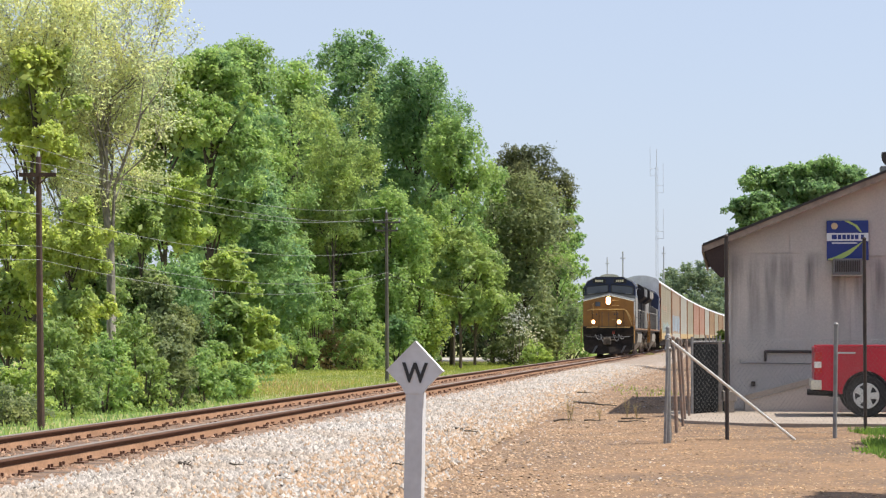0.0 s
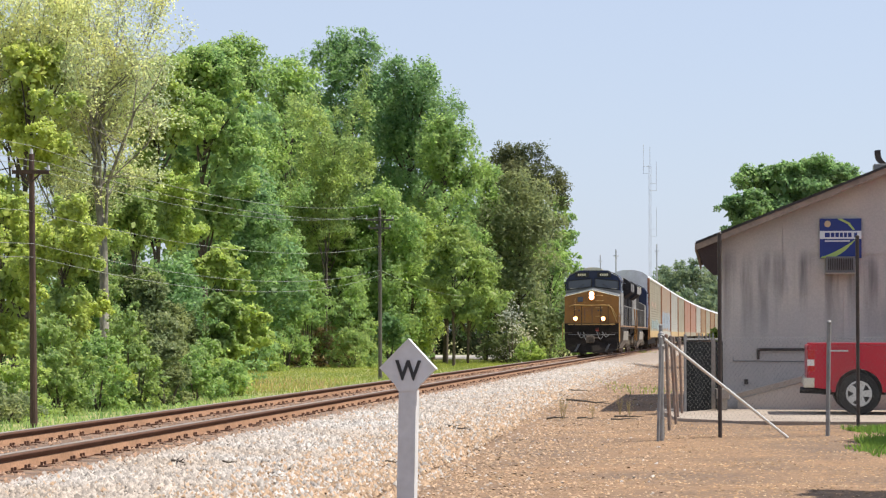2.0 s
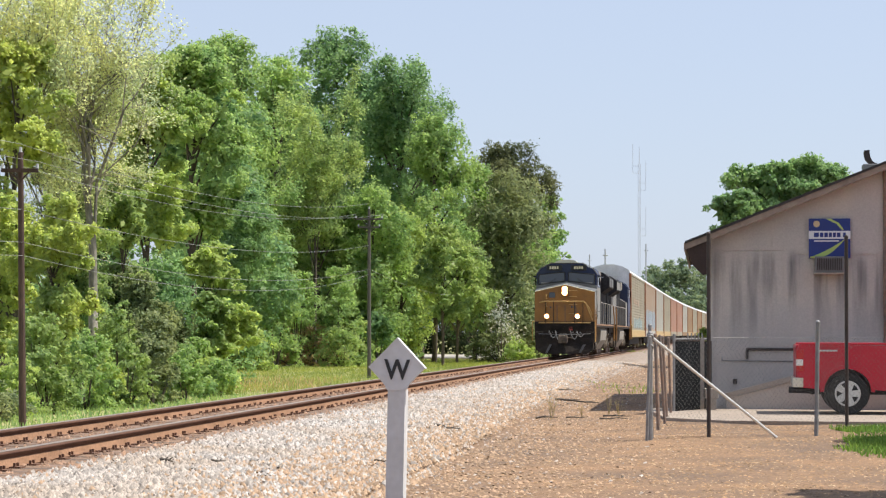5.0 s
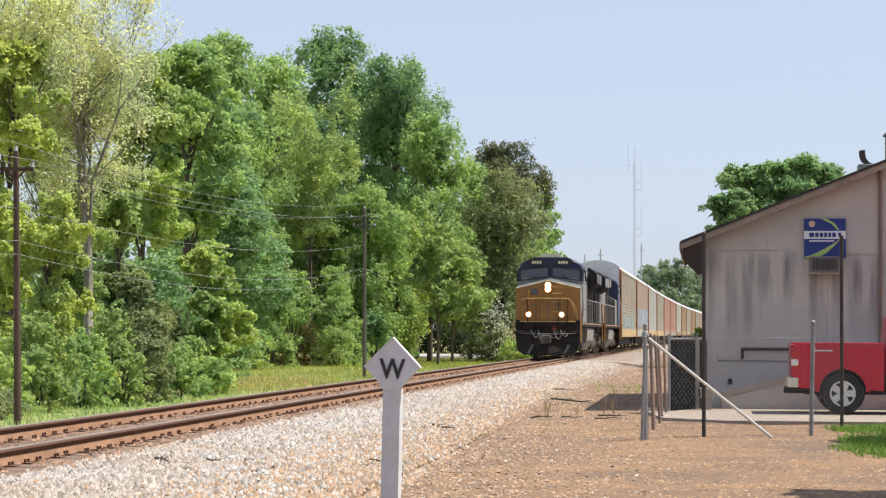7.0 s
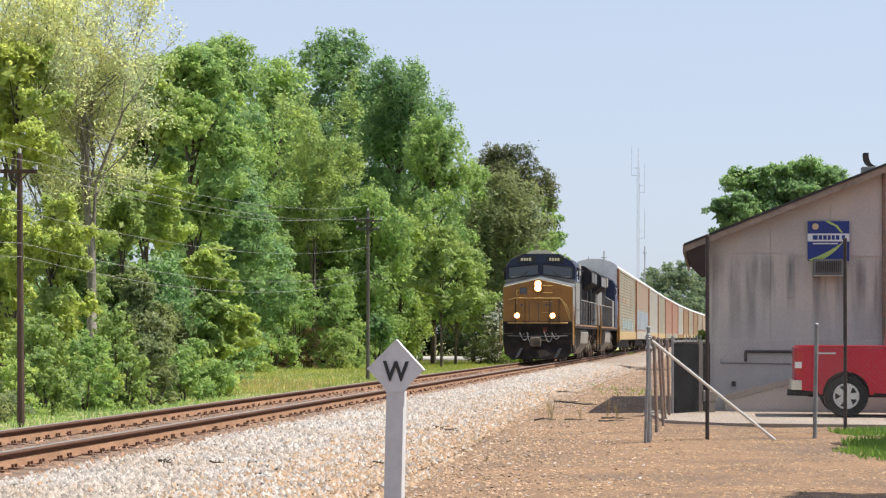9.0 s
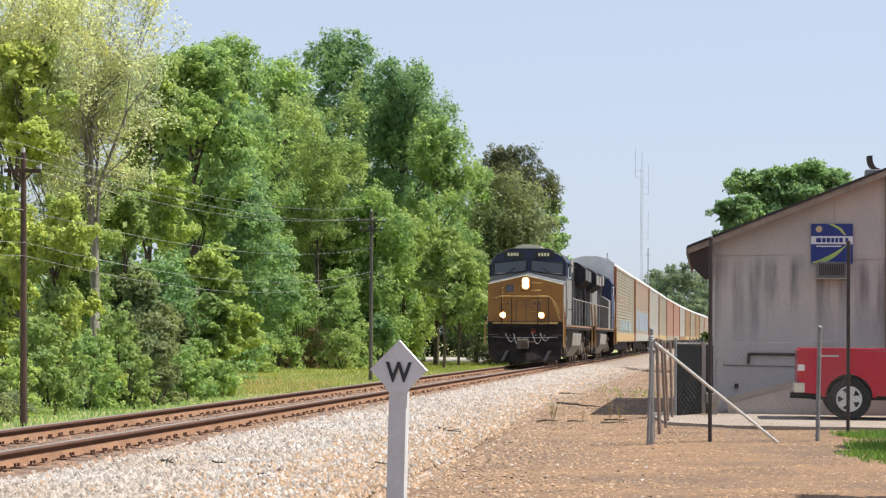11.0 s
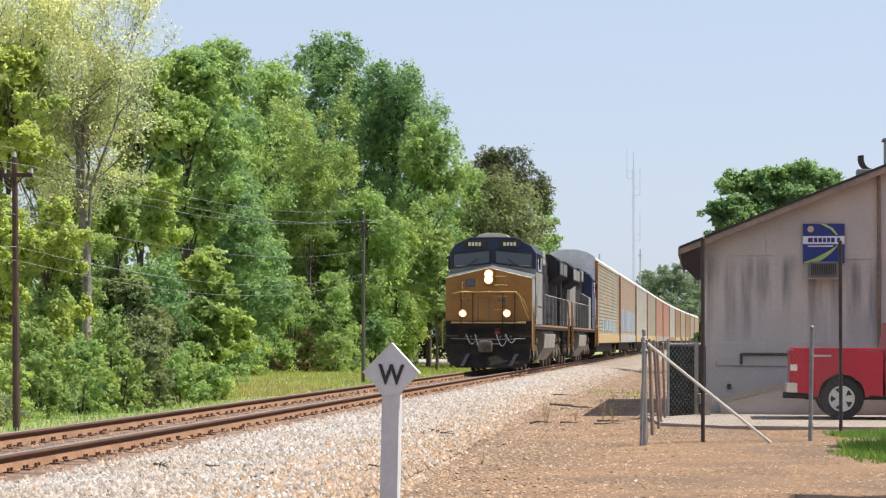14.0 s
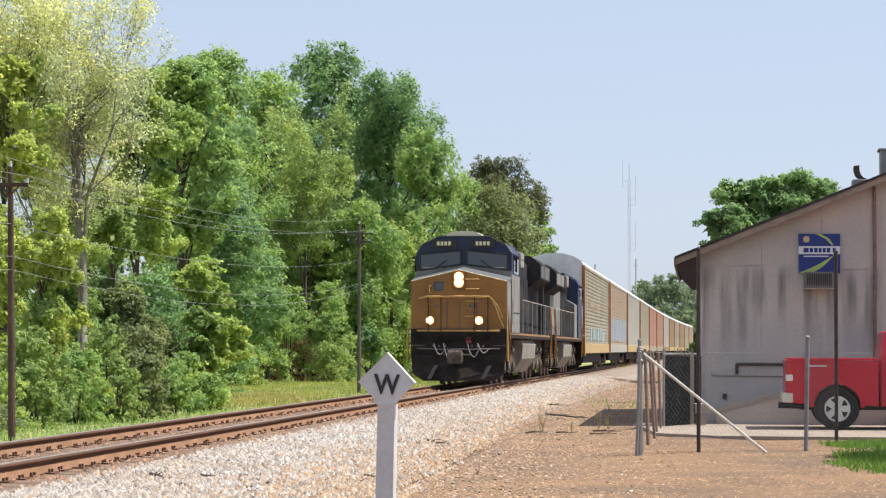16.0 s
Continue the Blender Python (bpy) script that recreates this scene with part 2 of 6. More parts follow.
M_GROUND = ground_mat()
gxs = np.concatenate([np.linspace(-2500, -70, 12), np.concatenate([np.arange(-60, -14, 2.0), np.arange(-14, 14, 0.5), np.arange(14, 60, 2.0)]), np.linspace(70, 2500, 12)])
gys = np.concatenate([np.linspace(-600, -20, 8), np.arange(-10, 130, 0.7), np.arange(130, 420, 5), np.linspace(450, 4000, 12)])


def rough_ground(x, y):
    z = ground_z(x, y)
    bumps = 0.015 * np.sin(x * 1.3 + 0.7 * y) * np.sin(y * 0.9 - 0.4 * x) + 0.01 * np.sin(2.9 * x - 1.7 * y)
    d = x - line_x(y)
    return z - 0.03 + bumps * np.clip((np.abs(d) - 4) / 3, 0, 1)


ground = sheet("ground", gxs, gys, rough_ground, M_GROUND, "brown dirt yard and green verge beside the railway")


# ---- the track ----
def along(y0, y1, step):
    return np.arange(y0, y1 + step / 2, step)


def swept(name, profile, off, ys, material, parent=None, z0=0.0):
    """A bar of that (across, up) outline laid along the track."""
    pts = []
    for y in ys:
        for u, w in profile:
            px, py = beside(y, off + u)
            pts.append((px, py, z0 + w))
    k = len(profile)
    faces = [(i * k + j, i * k + (j + 1) % k, (i + 1) * k + (j + 1) % k, (i + 1) * k + j) for i in range(len(ys) - 1) for j in range(k)]
    return mesh_of(name, pts, faces, material, parent)


track_ys = along(-30, 520, 3.0)
ballast = swept("ballast_bed", [(-3.7, -0.75), (-1.75, 0.0), (1.75, 0.0), (3.2, -0.06), (4.0, -0.17), (4.1, -0.6), (-3.7, -1.2)], 0, track_ys, M_BED, z0=0.17)
tagged(ballast, "pale grey crushed stone ballast bank under the track", "ballast", kind="structure")
track = thing("railway_track", "single railway track with rusty brown rails on wooden ties", "track")
tagged(track, kind="structure")
for side in (-1, 1):
    off = side * (GAUGE / 2 + 0.035)
    # dark brown from mid-web up, lighter rust-orange in the foot below
    web = swept("rail", [(0.010, 0.088), (0.009, 0.118), (0.040, 0.128), (0.040, 0.158), (-0.040, 0.158), (-0.040, 0.128), (-0.009, 0.118), (-0.010, 0.088)], off, track_ys, M_RAIL, track, RAIL_TOP - 0.17)
    swept("rail_foot", [(-0.07, 0), (0.07, 0), (0.07, 0.012), (0.016, 0.034), (0.011, 0.089), (-0.011, 0.089), (-0.016, 0.034), (-0.07, 0.012)], off, track_ys, M_RAILFOOT, web, RAIL_TOP - 0.17)["label"] = "rust-orange foot of the rail"
    swept("rail_head", [(-0.034, 0), (0.034, 0), (0.03, 0.010), (-0.03, 0.010)], off, track_ys, M_RAILTOP, web, RAIL_TOP - 0.0115)["label"] = "polished steel running surface"


bed_strip = swept("rust_stain", [(-1.35, -0.05), (1.5, -0.05), (1.45, 0.012), (-1.3, 0.012)], 0, track_ys, M_RUSTBED, ballast, 0.163)
bed_strip["label"] = "rust-brown stained stone between the rails"


def ties():
    bm = bmesh.new()
    box(bm, -1.3, 1.3, -0.115, 0.115, -0.17, 0.0, bevel=0.012)
    first = part("tie", bm, M_TIE, track)
    bm = bmesh.new()
    for s in (-1, 1):
        box(bm, s * 0.7525 - 0.17, s * 0.7525 + 0.17, -0.09, 0.09, 0.0, 0.016)
        for u in (-0.1, 0.1):
            for w in (-0.05, 0.06):
                box(bm, s * 0.7525 + u - 0.012, s * 0.7525 + u + 0.012, w - 0.012, w + 0.012, 0.0, 0.05)
    plate = part("tie_plate", bm, M_SPIKE, first)
    y, k = 12.0, 0
    ms = []
    while y < 160:
        s = line_slope(y)
        px, py = beside(y, random.uniform(-0.05, 0.05))
        ms.append(pose(px, py, RAIL_TOP - 0.168 + random.uniform(-0.010, 0.0), 0, 0, -math.degrees(math.atan(s)) + random.uniform(-1.5, 1.5)))
        y += 0.54
    first.matrix_basis = ms[0]
    for m in ms[1:]:
        t = new("tie", first.data)
        t.parent, t.matrix_basis = track, m
        p = new("tie_plate", plate.data)
        p.parent = t


ties()


def stones():
    """Loose crushed stone over the bank: low angular lumps, grey by the rails, tan further down."""
    rng = np.random.default_rng(5)
    n = 150000
    y = 15 + (115 - 15) * rng.random(n) ** 1.9
    d = np.where(rng.random(n) < 0.94, rng.uniform(1.3, 7.2, n), rng.uniform(-2.6, 1.3, n))
    edge = 4.6 - np.clip((y - 25) / 40, 0, 1)
    keep = rng.random(n) < np.where(d < edge, 1.0, 0.55 * np.exp(-(d - edge) / 1.1))
    y, d, edge = y[keep], d[keep], edge[keep]
    n = len(y)
    x, yy = beside(y, d)
    z = np.interp(d, [-3.6, -1.75, 1.75, 3.3, 4.4, 7], [-0.6, 0.17, 0.17, 0.11, -0.005, -0.015])
    z = np.where(d > 4.4, rough_ground(x, yy), z)
    size = rng.uniform(0.013, 0.040, n) * np.where(y > 50, 1.3, 1.0) * np.where(d > edge, 0.7, 1.0)
    foot = np.array([(1, 0), (0, 1), (-1, 0), (0, -1)], float)
    turn = rng.uniform(0, 6.28, n)
    ca, sa = np.cos(turn)[:, None], np.sin(turn)[:, None]
    reach = rng.uniform(0.65, 1.35, (n, 4)) * size[:, None]
    px, py = foot[None, :, 0] * reach, foot[None, :, 1] * reach
    low = rng.uniform(-0.5, 0.35, (n, 4)) * size[:, None]
    ring = np.stack([px * ca - py * sa, px * sa + py * ca, low], -1)
    tip = np.stack([rng.normal(0, 0.3, n) * size, rng.normal(0, 0.3, n) * size, size * rng.uniform(0.7, 1.3, n) * np.where(d > edge, 0.55, 1.0)], -1)[:, None]
    v = np.concatenate([ring, tip], 1) + np.stack([x, yy, z + size * 0.25], -1)[:, None]
    tri = np.array([(0, 1, 4), (1, 2, 4), (2, 3, 4), (3, 0, 4)])
    tan = rng.random(n) < np.clip((d - 2.4) / 2.6, 0.06, 0.92)
    rust = (np.abs(d) < 1.25 + 0.3 * rng.random(n) ** 2)
    for pick, m, text in ((rust, M_RUSTSTONE, "rust-brown stained stones beside the rails"), (~tan & ~rust, M_BALLAST, "loose pale crushed ballast stones on the bank"), (tan & ~rust, M_TANSTONE, "tan dirt-stained stones at the bank's foot")):
        k = int(pick.sum())
        f = (np.arange(k)[:, None, None] * 5 + tri[None]).reshape(-1, 3)
        tagged(mesh_of("ballast_stones", v[pick].reshape(-1, 3), f, m), text, "stones", kind="stuff")


stones()


# ---- trees ----
def leaf_quads(rng, pos, out, size):
    """One diamond leaf at each place, facing outwards and upwards with a random tilt."""
    count = len(pos)
    nrm = out * 0.5 + rng.normal(size=(count, 3)) * 0.5 + np.array([0.25, -0.12, 0.45])
    nrm /= np.linalg.norm(nrm, axis=1)[:, None]
    t = np.cross(nrm, rng.normal(size=(count, 3)))
    t /= np.linalg.norm(t, axis=1)[:, None]
    b = np.cross(nrm, t)
    s = (size * rng.uniform(0.6, 1.3, count))[:, None]
    v = np.stack([pos - t * s, pos - b * s * 0.6, pos + t * s, pos + b * s * 0.6], 1)
    return v.reshape(-1, 3), np.arange(count * 4).reshape(-1, 4)


def clump_leaves(rng, centres, radii, out, count, size, tall=0.8):
    """Leaves gathered in many small clumps, thickest on their upper outer skins."""
    w = radii ** 2
    pick = rng.choice(len(centres), count, p=w / w.sum())
    way = rng.normal(size=(count, 3)) + out[pick] * 0.5 + np.array([0, 0, 0.25])
    way /= np.linalg.norm(way, axis=1)[:, None]
    r = radii[pick] * (0.25 + 0.8 * rng.random(count) ** 0.5) * (1 + 0.22 * rng.normal(size=count))
    squash = rng.uniform(0.7, 1.5, (len(centres), 3)) * np.array([1, 1, tall])
    pos = centres[pick] + way * r[:, None] * squash[pick]
    return leaf_quads(rng, pos, way, np.full(count, size))


def limb_mesh(name, segments, material, parent):
    """Tapered four-sided limbs, each (from, to, thick, thin)."""
    a, b = np.array([s[0] for s in segments]), np.array([s[1] for s in segments])
    r0, r1 = np.array([s[2] for s in segments])[:, None], np.array([s[3] for s in segments])[:, None]
    w = b - a
    w /= np.linalg.norm(w, axis=1)[:, None] + 1e-9
    side = np.cross(w, np.array([0.31, 0.93, 0.17]))
    side /= np.linalg.norm(side, axis=1)[:, None] + 1e-9
    up = np.cross(w, side)
    k = 6 if len(segments) < 120 else 4
    ring = [(math.cos(6.2832 * j / k), math.sin(6.2832 * j / k)) for j in range(k)]
    v = np.stack([a + (side * c + up * d) * r0 for c, d in ring] + [b + (side * c + up * d) * r1 for c, d in ring], 1)
    quad = np.array([(j, (j + 1) % k, k + (j + 1) % k, k + j) for j in range(k)])
    f = (np.arange(len(segments))[:, None, None] * 2 * k + quad[None]).reshape(-1, 4)
    return mesh_of(name, v.reshape(-1, 3), f, material, parent, smooth=True)


def tree(name, x, y, top, half, low, leaf, count, size, label, seed, bark=None, shape="oval", lean=0.0, category="tree", depth=0.85, hang=0.8):
    """A trunk with limbs under a lobed crown of many leaf clumps, from low to top (heights over z = 0), half wide."""
    rng = np.random.default_rng(seed)
    z0 = float(ground_z(x, y)) - 0.15
    ob = thing(name, label, category, m=pose(x, y, z0))
    h, lo = top - z0, max(low - z0, 0.2)
    tall = h - lo
    n = int(np.clip(1.25 * half * tall, 26, 110))
    bough = np.clip(half * 0.27, 0.42, 1.25) * rng.uniform(0.6, 1.3, n)
    u = np.clip(rng.random(n) ** 0.9, 0.02, 0.985)
    a = rng.uniform(0, 6.2832, n)
    if shape == "dome":
        p = np.sqrt(1 - u ** 2.4) * (0.88 + 0.12 * u)
    elif shape == "cone":
        p = 1.0 - 0.86 * u
    else:
        p = np.clip(0.5 + u * 1.9, 0, 1) * np.sqrt(1 - u ** 3.2)
    f1, f2 = rng.uniform(0, 6.28, 2)
    lobe = 1 + 0.14 * np.sin(2 * a + f1 + 5 * u) + 0.14 * np.sin(3 * a + f2 - 11 * u)
    q = rng.random(n) ** 0.38
    reach = np.maximum(half * 1.1 - bough * 0.7, half * 0.35)
    core = np.stack([np.cos(a) * q * p * lobe * reach, np.sin(a) * q * p * lobe * reach * depth, lo + u * tall - bough * 0.75 * (u > 0.75)], 1)
    core[:, 0] += lean * (core[:, 2] - lo)
    out = np.stack([np.cos(a) * q, np.sin(a) * q, 0.7 * (u - 0.2)], 1)
    # each bough carries sprays over its upper and outer side, a few of them reaching out
    m = 15
    way = rng.normal(size=(n, m, 3)) + out[:, None] * 0.7 + np.array([0, 0, 0.35])
    way /= np.linalg.norm(way, axis=2)[..., None]
    far = rng.uniform(0.45, 1.0, (n, m)) * np.where(rng.random((n, m)) < 0.16, 1.5, 1.0)
    c = (core[:, None] + way * (far * bough[:, None])[..., None] * np.array([1.15, 1.0, 0.62 * hang + 0.2])).reshape(-1, 3)
    rad = (bough[:, None] * rng.uniform(0.2, 0.46, (n, m))).ravel()
    big = count // 12
    v, f = clump_leaves(rng, c, rad, way.reshape(-1, 3), count - big, size, hang)
    inner = core * np.array([0.6, 0.6, 0.96])
    v2, f2 = clump_leaves(rng, inner, bough * 0.9, out, big, size * 2.2)
    v, f = np.concatenate([v, v2]), np.concatenate([f, f2 + len(v)])
    v[:, 2] = np.maximum(v[:, 2], 0.05)
    tr = max(0.08, 0.0125 * h)
    knees = [np.zeros(3)]
    for k in range(1, 6):
        knees.append(np.array((lean * k / 5 * h * 0.5 + rng.normal() * 0.012 * h * k / 5, rng.normal() * 0.01 * h, h * 0.82 * k / 5)))
    segs = [(knees[k], knees[k + 1], tr * (1 - 0.17 * k), tr * (0.83 - 0.17 * k)) for k in range(5)]
    for k in rng.choice(n, min(n, 26), replace=False):
        e = core[k]
        g = min(max((e[2] - bough[k] - 0.1 * h) / (h * 0.85), 0.2), 0.9) * 4.99
        start = knees[int(g)] * (1 - g % 1) + knees[int(g) + 1] * (g % 1)
        bend = (start + e) / 2 + np.array((0, 0, 0.05 * h * rng.random()))
        segs += [(start, bend, tr * 0.36, tr * 0.2), (bend, e, tr * 0.2, tr * 0.05)]
    limb_mesh("trunk", segs, bark or M_BARK, ob)
    mesh_of("crown", v, f, leaf, ob)
    return ob


def twig_tree(name, x, y, top, half, fork, leaf, count, size, label, seed, bark, limbs=9, thick=0.17, lean=0.0):
    """A tree in early leaf: forking ascending limbs ending in bare twigs, with thin young leaves along them."""
    rng = np.random.default_rng(seed)
    z0 = float(ground_z(x, y)) - 0.15
    ob = thing(name, label, "tree", m=pose(x, y, z0))
    h, fk = top - z0, fork - z0
    segs, tips = [], []

    def grow(at, way, length, r, level):
        bend = way + rng.normal(size=3) * 0.3
        bend[2] += 0.1
        bend /= np.linalg.norm(bend)
        mid, end = at + way * length * 0.5, at + way * length * 0.5 + bend * length * 0.5
        segs.append((at, mid, r, r * 0.8))
        segs.append((mid, end, r * 0.8, r * 0.55))
        if level >= 2:
            tips.append((mid, end))
        if level == 3:
            return
        for j in range((6, 5, 4)[level]):
            q = 0.3 + 0.7 * (j + 1) / (6, 5, 4)[level]
            start = at + way * length * q if q < 0.5 else mid + (end - mid) * (q - 0.5) * 2
            w = bend * 0.6 + rng.normal(size=3) * np.array([0.62, 0.62, 0.4])
            w[2] += 0.25
            grow(start, w / np.linalg.norm(w), length * rng.uniform(0.42, 0.66), max(r * 0.42, 0.006), level + 1)
    knees = [np.array((lean * fk * k / 4 + rng.normal() * 0.05, rng.normal() * 0.05, fk * k / 4)) for k in range(5)]
    segs += [(knees[k], knees[k + 1], thick * (1 - 0.09 * k), thick * (0.91 - 0.09 * k)) for k in range(4)]
    for k in range(limbs):
        a = 6.2832 * (k + rng.random() * 0.6) / limbs
        q = rng.uniform(0.55, 1.0) if k else 1.0
        start = knees[int(q * 3.99)] * (1 - (q * 3.99) % 1) + knees[int(q * 3.99) + 1] * ((q * 3.99) % 1)
        spread = half * (0.1 if k == 0 else rng.uniform(0.25, 0.58))
        goal = np.array((lean * fk + math.cos(a) * spread, math.sin(a) * spread, fk + (h - fk) * (0.62 if k == 0 else rng.uniform(0.2, 0.58))))
        w = goal - start
        grow(start, w / np.linalg.norm(w), np.linalg.norm(w), thick * rng.uniform(0.25, 0.45), 0)
    def rein(p):
        r = math.hypot(p[0], p[1])
        k = 1.0 if r < half * 0.8 else (half * 0.8 + 0.35 * (r - half * 0.8)) / r
        return np.array((p[0] * k, p[1] * k, p[2]))
    segs = [(rein(p), rein(e), r0, r1) for p, e, r0, r1 in segs]
    tips = [(rein(p), rein(e)) for p, e in tips]
    limb_mesh("trunk", segs, bark, ob)
    ends = np.array([e for _, e in tips])
    mids = np.array([m for m, _ in tips])
    pick = rng.integers(0, len(tips), count)
    q = rng.random((count, 1)) * 1.15
    pos = mids[pick] * (1 - q) + ends[pick] * q + rng.normal(size=(count, 3)) * 0.2
    way = rng.normal(size=(count, 3))
    v, f = leaf_quads(rng, pos, way / np.linalg.norm(way, axis=1)[:, None], np.full(count, size))
    v[:, 2] = np.maximum(v[:, 2], 0.05)
    mesh_of("crown", v, f, leaf, ob)
    return ob


def bush(name, x, y, half, tall, leaf, count, size, label, seed, category="bush", z=None, depth=0.8):
    """A shrub: leaf clumps down to the ground on a few stems."""
    rng = np.random.default_rng(seed)
    z0 = float(ground_z(x, y)) - 0.05 if z is None else z
    ob = thing(name, label, category, m=pose(x, y, z0))
    n, m = 22, 12
    a, u = rng.uniform(0, 6.2832, n), rng.random(n)
    p = np.sqrt(1 - u ** 2) * (1 + 0.2 * np.sin(3 * a + seed + 4 * u)) * rng.random(n) ** 0.36
    c = np.stack([np.cos(a) * p * half, np.sin(a) * p * half * depth, u * tall * 0.9], 1)
    rad = min(half, tall) * rng.uniform(0.2, 0.42, n)
    way = rng.normal(size=(n, m, 3)) + np.array([0, 0, 0.3])
    way /= np.linalg.norm(way, axis=2)[..., None]
    tips = (c[:, None] + way * (rad[:, None] * rng.uniform(0.5, 1.25, (n, m)))[..., None]).reshape(-1, 3)
    small = (rad[:, None] * rng.uniform(0.22, 0.5, (n, m))).ravel()
    v, f = clump_leaves(rng, tips, small, way.reshape(-1, 3), count, size)
    v[:, 2] = np.abs(v[:, 2])
    limb_mesh("stem", [(np.array((c[k][0] * 0.2, c[k][1] * 0.2, 0)), c[k], 0.03 * tall ** 0.5, 0.008) for k in range(9)], M_BARK, ob)
    mesh_of("foliage", v, f, leaf, ob)
    return ob


# the wood on the far side, the trees behind the shed, the distance
tree("tree", -8.10, 214, 29.6, 6.28, 3.3, L_DEEP, 52800, 0.131, "tallest deciduous tree with dark green domed crown", 103, hang=1.1)
tree("tree", -2.05, 205, 25.4, 6.115, 1.3, L_DEEP, 49280, 0.128, "tall dark deciduous tree with ivy hanging down its crown", 104, shape='dome', hang=1.5)
tree("tree", 0.76, 198, 19.4, 3.55, 5.1, L_MID, 22880, 0.121, "leafy tree draped with climbing vines", 105, hang=1.6)
tree("tree", -14.40, 175, 23.9, 4.22, -0.1, L_MID, 40480, 0.118, "tall leafy deciduous tree with fresh green crown at the wood's edge", 100)
tree("tree", -12.72, 202, 25.6, 4.38, 1.3, L_DEEP, 22880, 0.131, "tall dark tree in the middle of the wood", 125)
tree("tree", -13.44, 138, 18.2, 3.50, 7.5, L_MID, 40480, 0.109, "broad deciduous tree with bright spring foliage behind the track", 101)
tree("tree", -14.35, 122, 15.8, 2.81, 6.0, L_BRIGHT, 36960, 0.103, "leafy deciduous tree with bright spring foliage", 102)
# deep leaf colour chosen to put shade into the hollow under the crowns
tree("tree", -13.31, 154, 11.5, 4.02, 0.2, L_DEEP, 40480, 0.105, "deep green tree darkening the shaded hollow of the wood", 119)
twig_tree("tree", -8.43, 181, 20.7, 3.61, 8.6, L_OLIVE, 22880, 0.116, "olive brown budding tree with bare twigs showing", 106, M_BARK, limbs=4, thick=0.14)
tree("tree", -8.64, 187, 17.6, 3.59, -0.5, L_OLIVE, 17600, 0.100, "olive green tree in thin leaf at the wood's edge", 107)
tree("tree", -10.75, 189, 12.1, 4.39, 0.0, L_MID, 28160, 0.109, "mid-green tree at the wood's edge", 108)
tree("tree", -12.96, 179, 10.3, 3.04, -0.5, L_SOFT, 22880, 0.095, "soft green young tree with feathery foliage above the meadow", 140, hang=1.2)
tree("tree", -7.31, 189, 12.6, 3.35, -0.1, L_MID, 21120, 0.109, "mid-green tree beside the utility pole", 110)
tree("tree", -4.19, 187, 14.7, 3.38, -0.2, L_MID, 26400, 0.113, "green tree with ivy in its crown", 120, shape='dome', hang=1.6)
tree("tree", -1.91, 191, 13.6, 3.16, 0.4, L_BRIGHT, 19360, 0.113, "leafy tree with hanging branches over the road", 111, hang=1.5)
tree("tree", 1.33, 180, 9.9, 2.45, 2.6, L_OLIVE, 11440, 0.116, "olive green tree at the lane", 121)
tree("tree", -8.91, 98, 5.4, 1.68, -0.5, L_BRIGHT, 14960, 0.103, "young broadleaf tree with large bright clumps of leaves", 109)
tree("tree", -11.4, 96, 3.9, 1.65, -0.5, L_CEDAR, 14960, 0.065, "grey-green cedar with a pointed crown under the half-bare tree", 118, shape='cone', hang=1.2)
tree("tree", -10.25, 97, 2.3, 1.15, -0.5, L_CEDAR, 7920, 0.065, "small grey-green cedar by the young broadleaf tree", 141, shape='cone', hang=1.2)
twig_tree("tree", -16.29, 92, 15.9, 2.63, 7.3, L_PALE, 29920, 0.067, "tall tree with pale yellow-green spring leaves on bare twigs", 112, M_BARK, limbs=5, thick=0.15)
twig_tree("tree", -13.0, 94, 16.4, 2.24, 7.1, L_PALE, 31680, 0.061, "tall half-bare tree with a pale forked trunk and thin young leaves", 113, M_PALEBARK, limbs=7, thick=0.24, lean=-0.05)
twig_tree("tree", -15.33, 97, 15.7, 1.85, 5.6, L_PALE, 22880, 0.061, "tall slender tree with thin young leaves and bare twigs", 114, M_PALEBARK, limbs=6, thick=0.13)
tree("tree", -15.51, 90, 12.8, 2.14, -0.5, L_YELLOW, 46000, 0.080, "tall tree with fresh yellow-green leaves behind the pole", 117)
tree("tree", -14.56, 98, 10.0, 1.87, 2.3, L_OLIVE, 13200, 0.074, "thin olive tree among the pale trunks", 142)
tree("tree", -12.71, 100, 8.8, 1.43, -0.0, L_OLIVE, 14080, 0.078, "olive green tree at the foot of the half-bare trunks", 143)
tree("tree", -12.86, 82, 6.7, 1.29, -0.5, L_YELLOW, 29920, 0.074, "yellow-green tree with foliage down to the ground", 115, hang=1.3)
tree("tree", -15.38, 84, 6.8, 1.4, -0.5, L_YELLOW, 17600, 0.076, "yellow-green tree behind the utility pole", 116, hang=1.2)
tree("tree", 10.3, 215, 10.7, 3.15, 0.3, L_MID, 12320, 0.118, "green tree with low branches beside the line", 122)
tree("tree", -16.3, 172, 22.6, 3.90, 1.3, L_MID, 17107, 0.165, "tall green tree in the middle of the wood", 123)
tree("tree", -12.1, 196, 24.8, 3.92, 1.3, L_MID, 10137, 0.181, "tall green tree in the middle of the wood", 124)
tree("tree", 8.3, 235, 20.6, 5.0, 6.9, L_PINE, 45760, 0.111, "dark old pine with a broad flat crown", 126, shape='dome')
tree("tree", 7.1, 205, 15.2, 4.59, 0.0, L_GREY, 21120, 0.144, "grey-green magnolia with drooping branches", 127, hang=1.5)
tree("tree", 12.9, 250, 16.4, 2.80, 0.4, L_MID, 10560, 0.156, "green tree beside the railway line", 128)
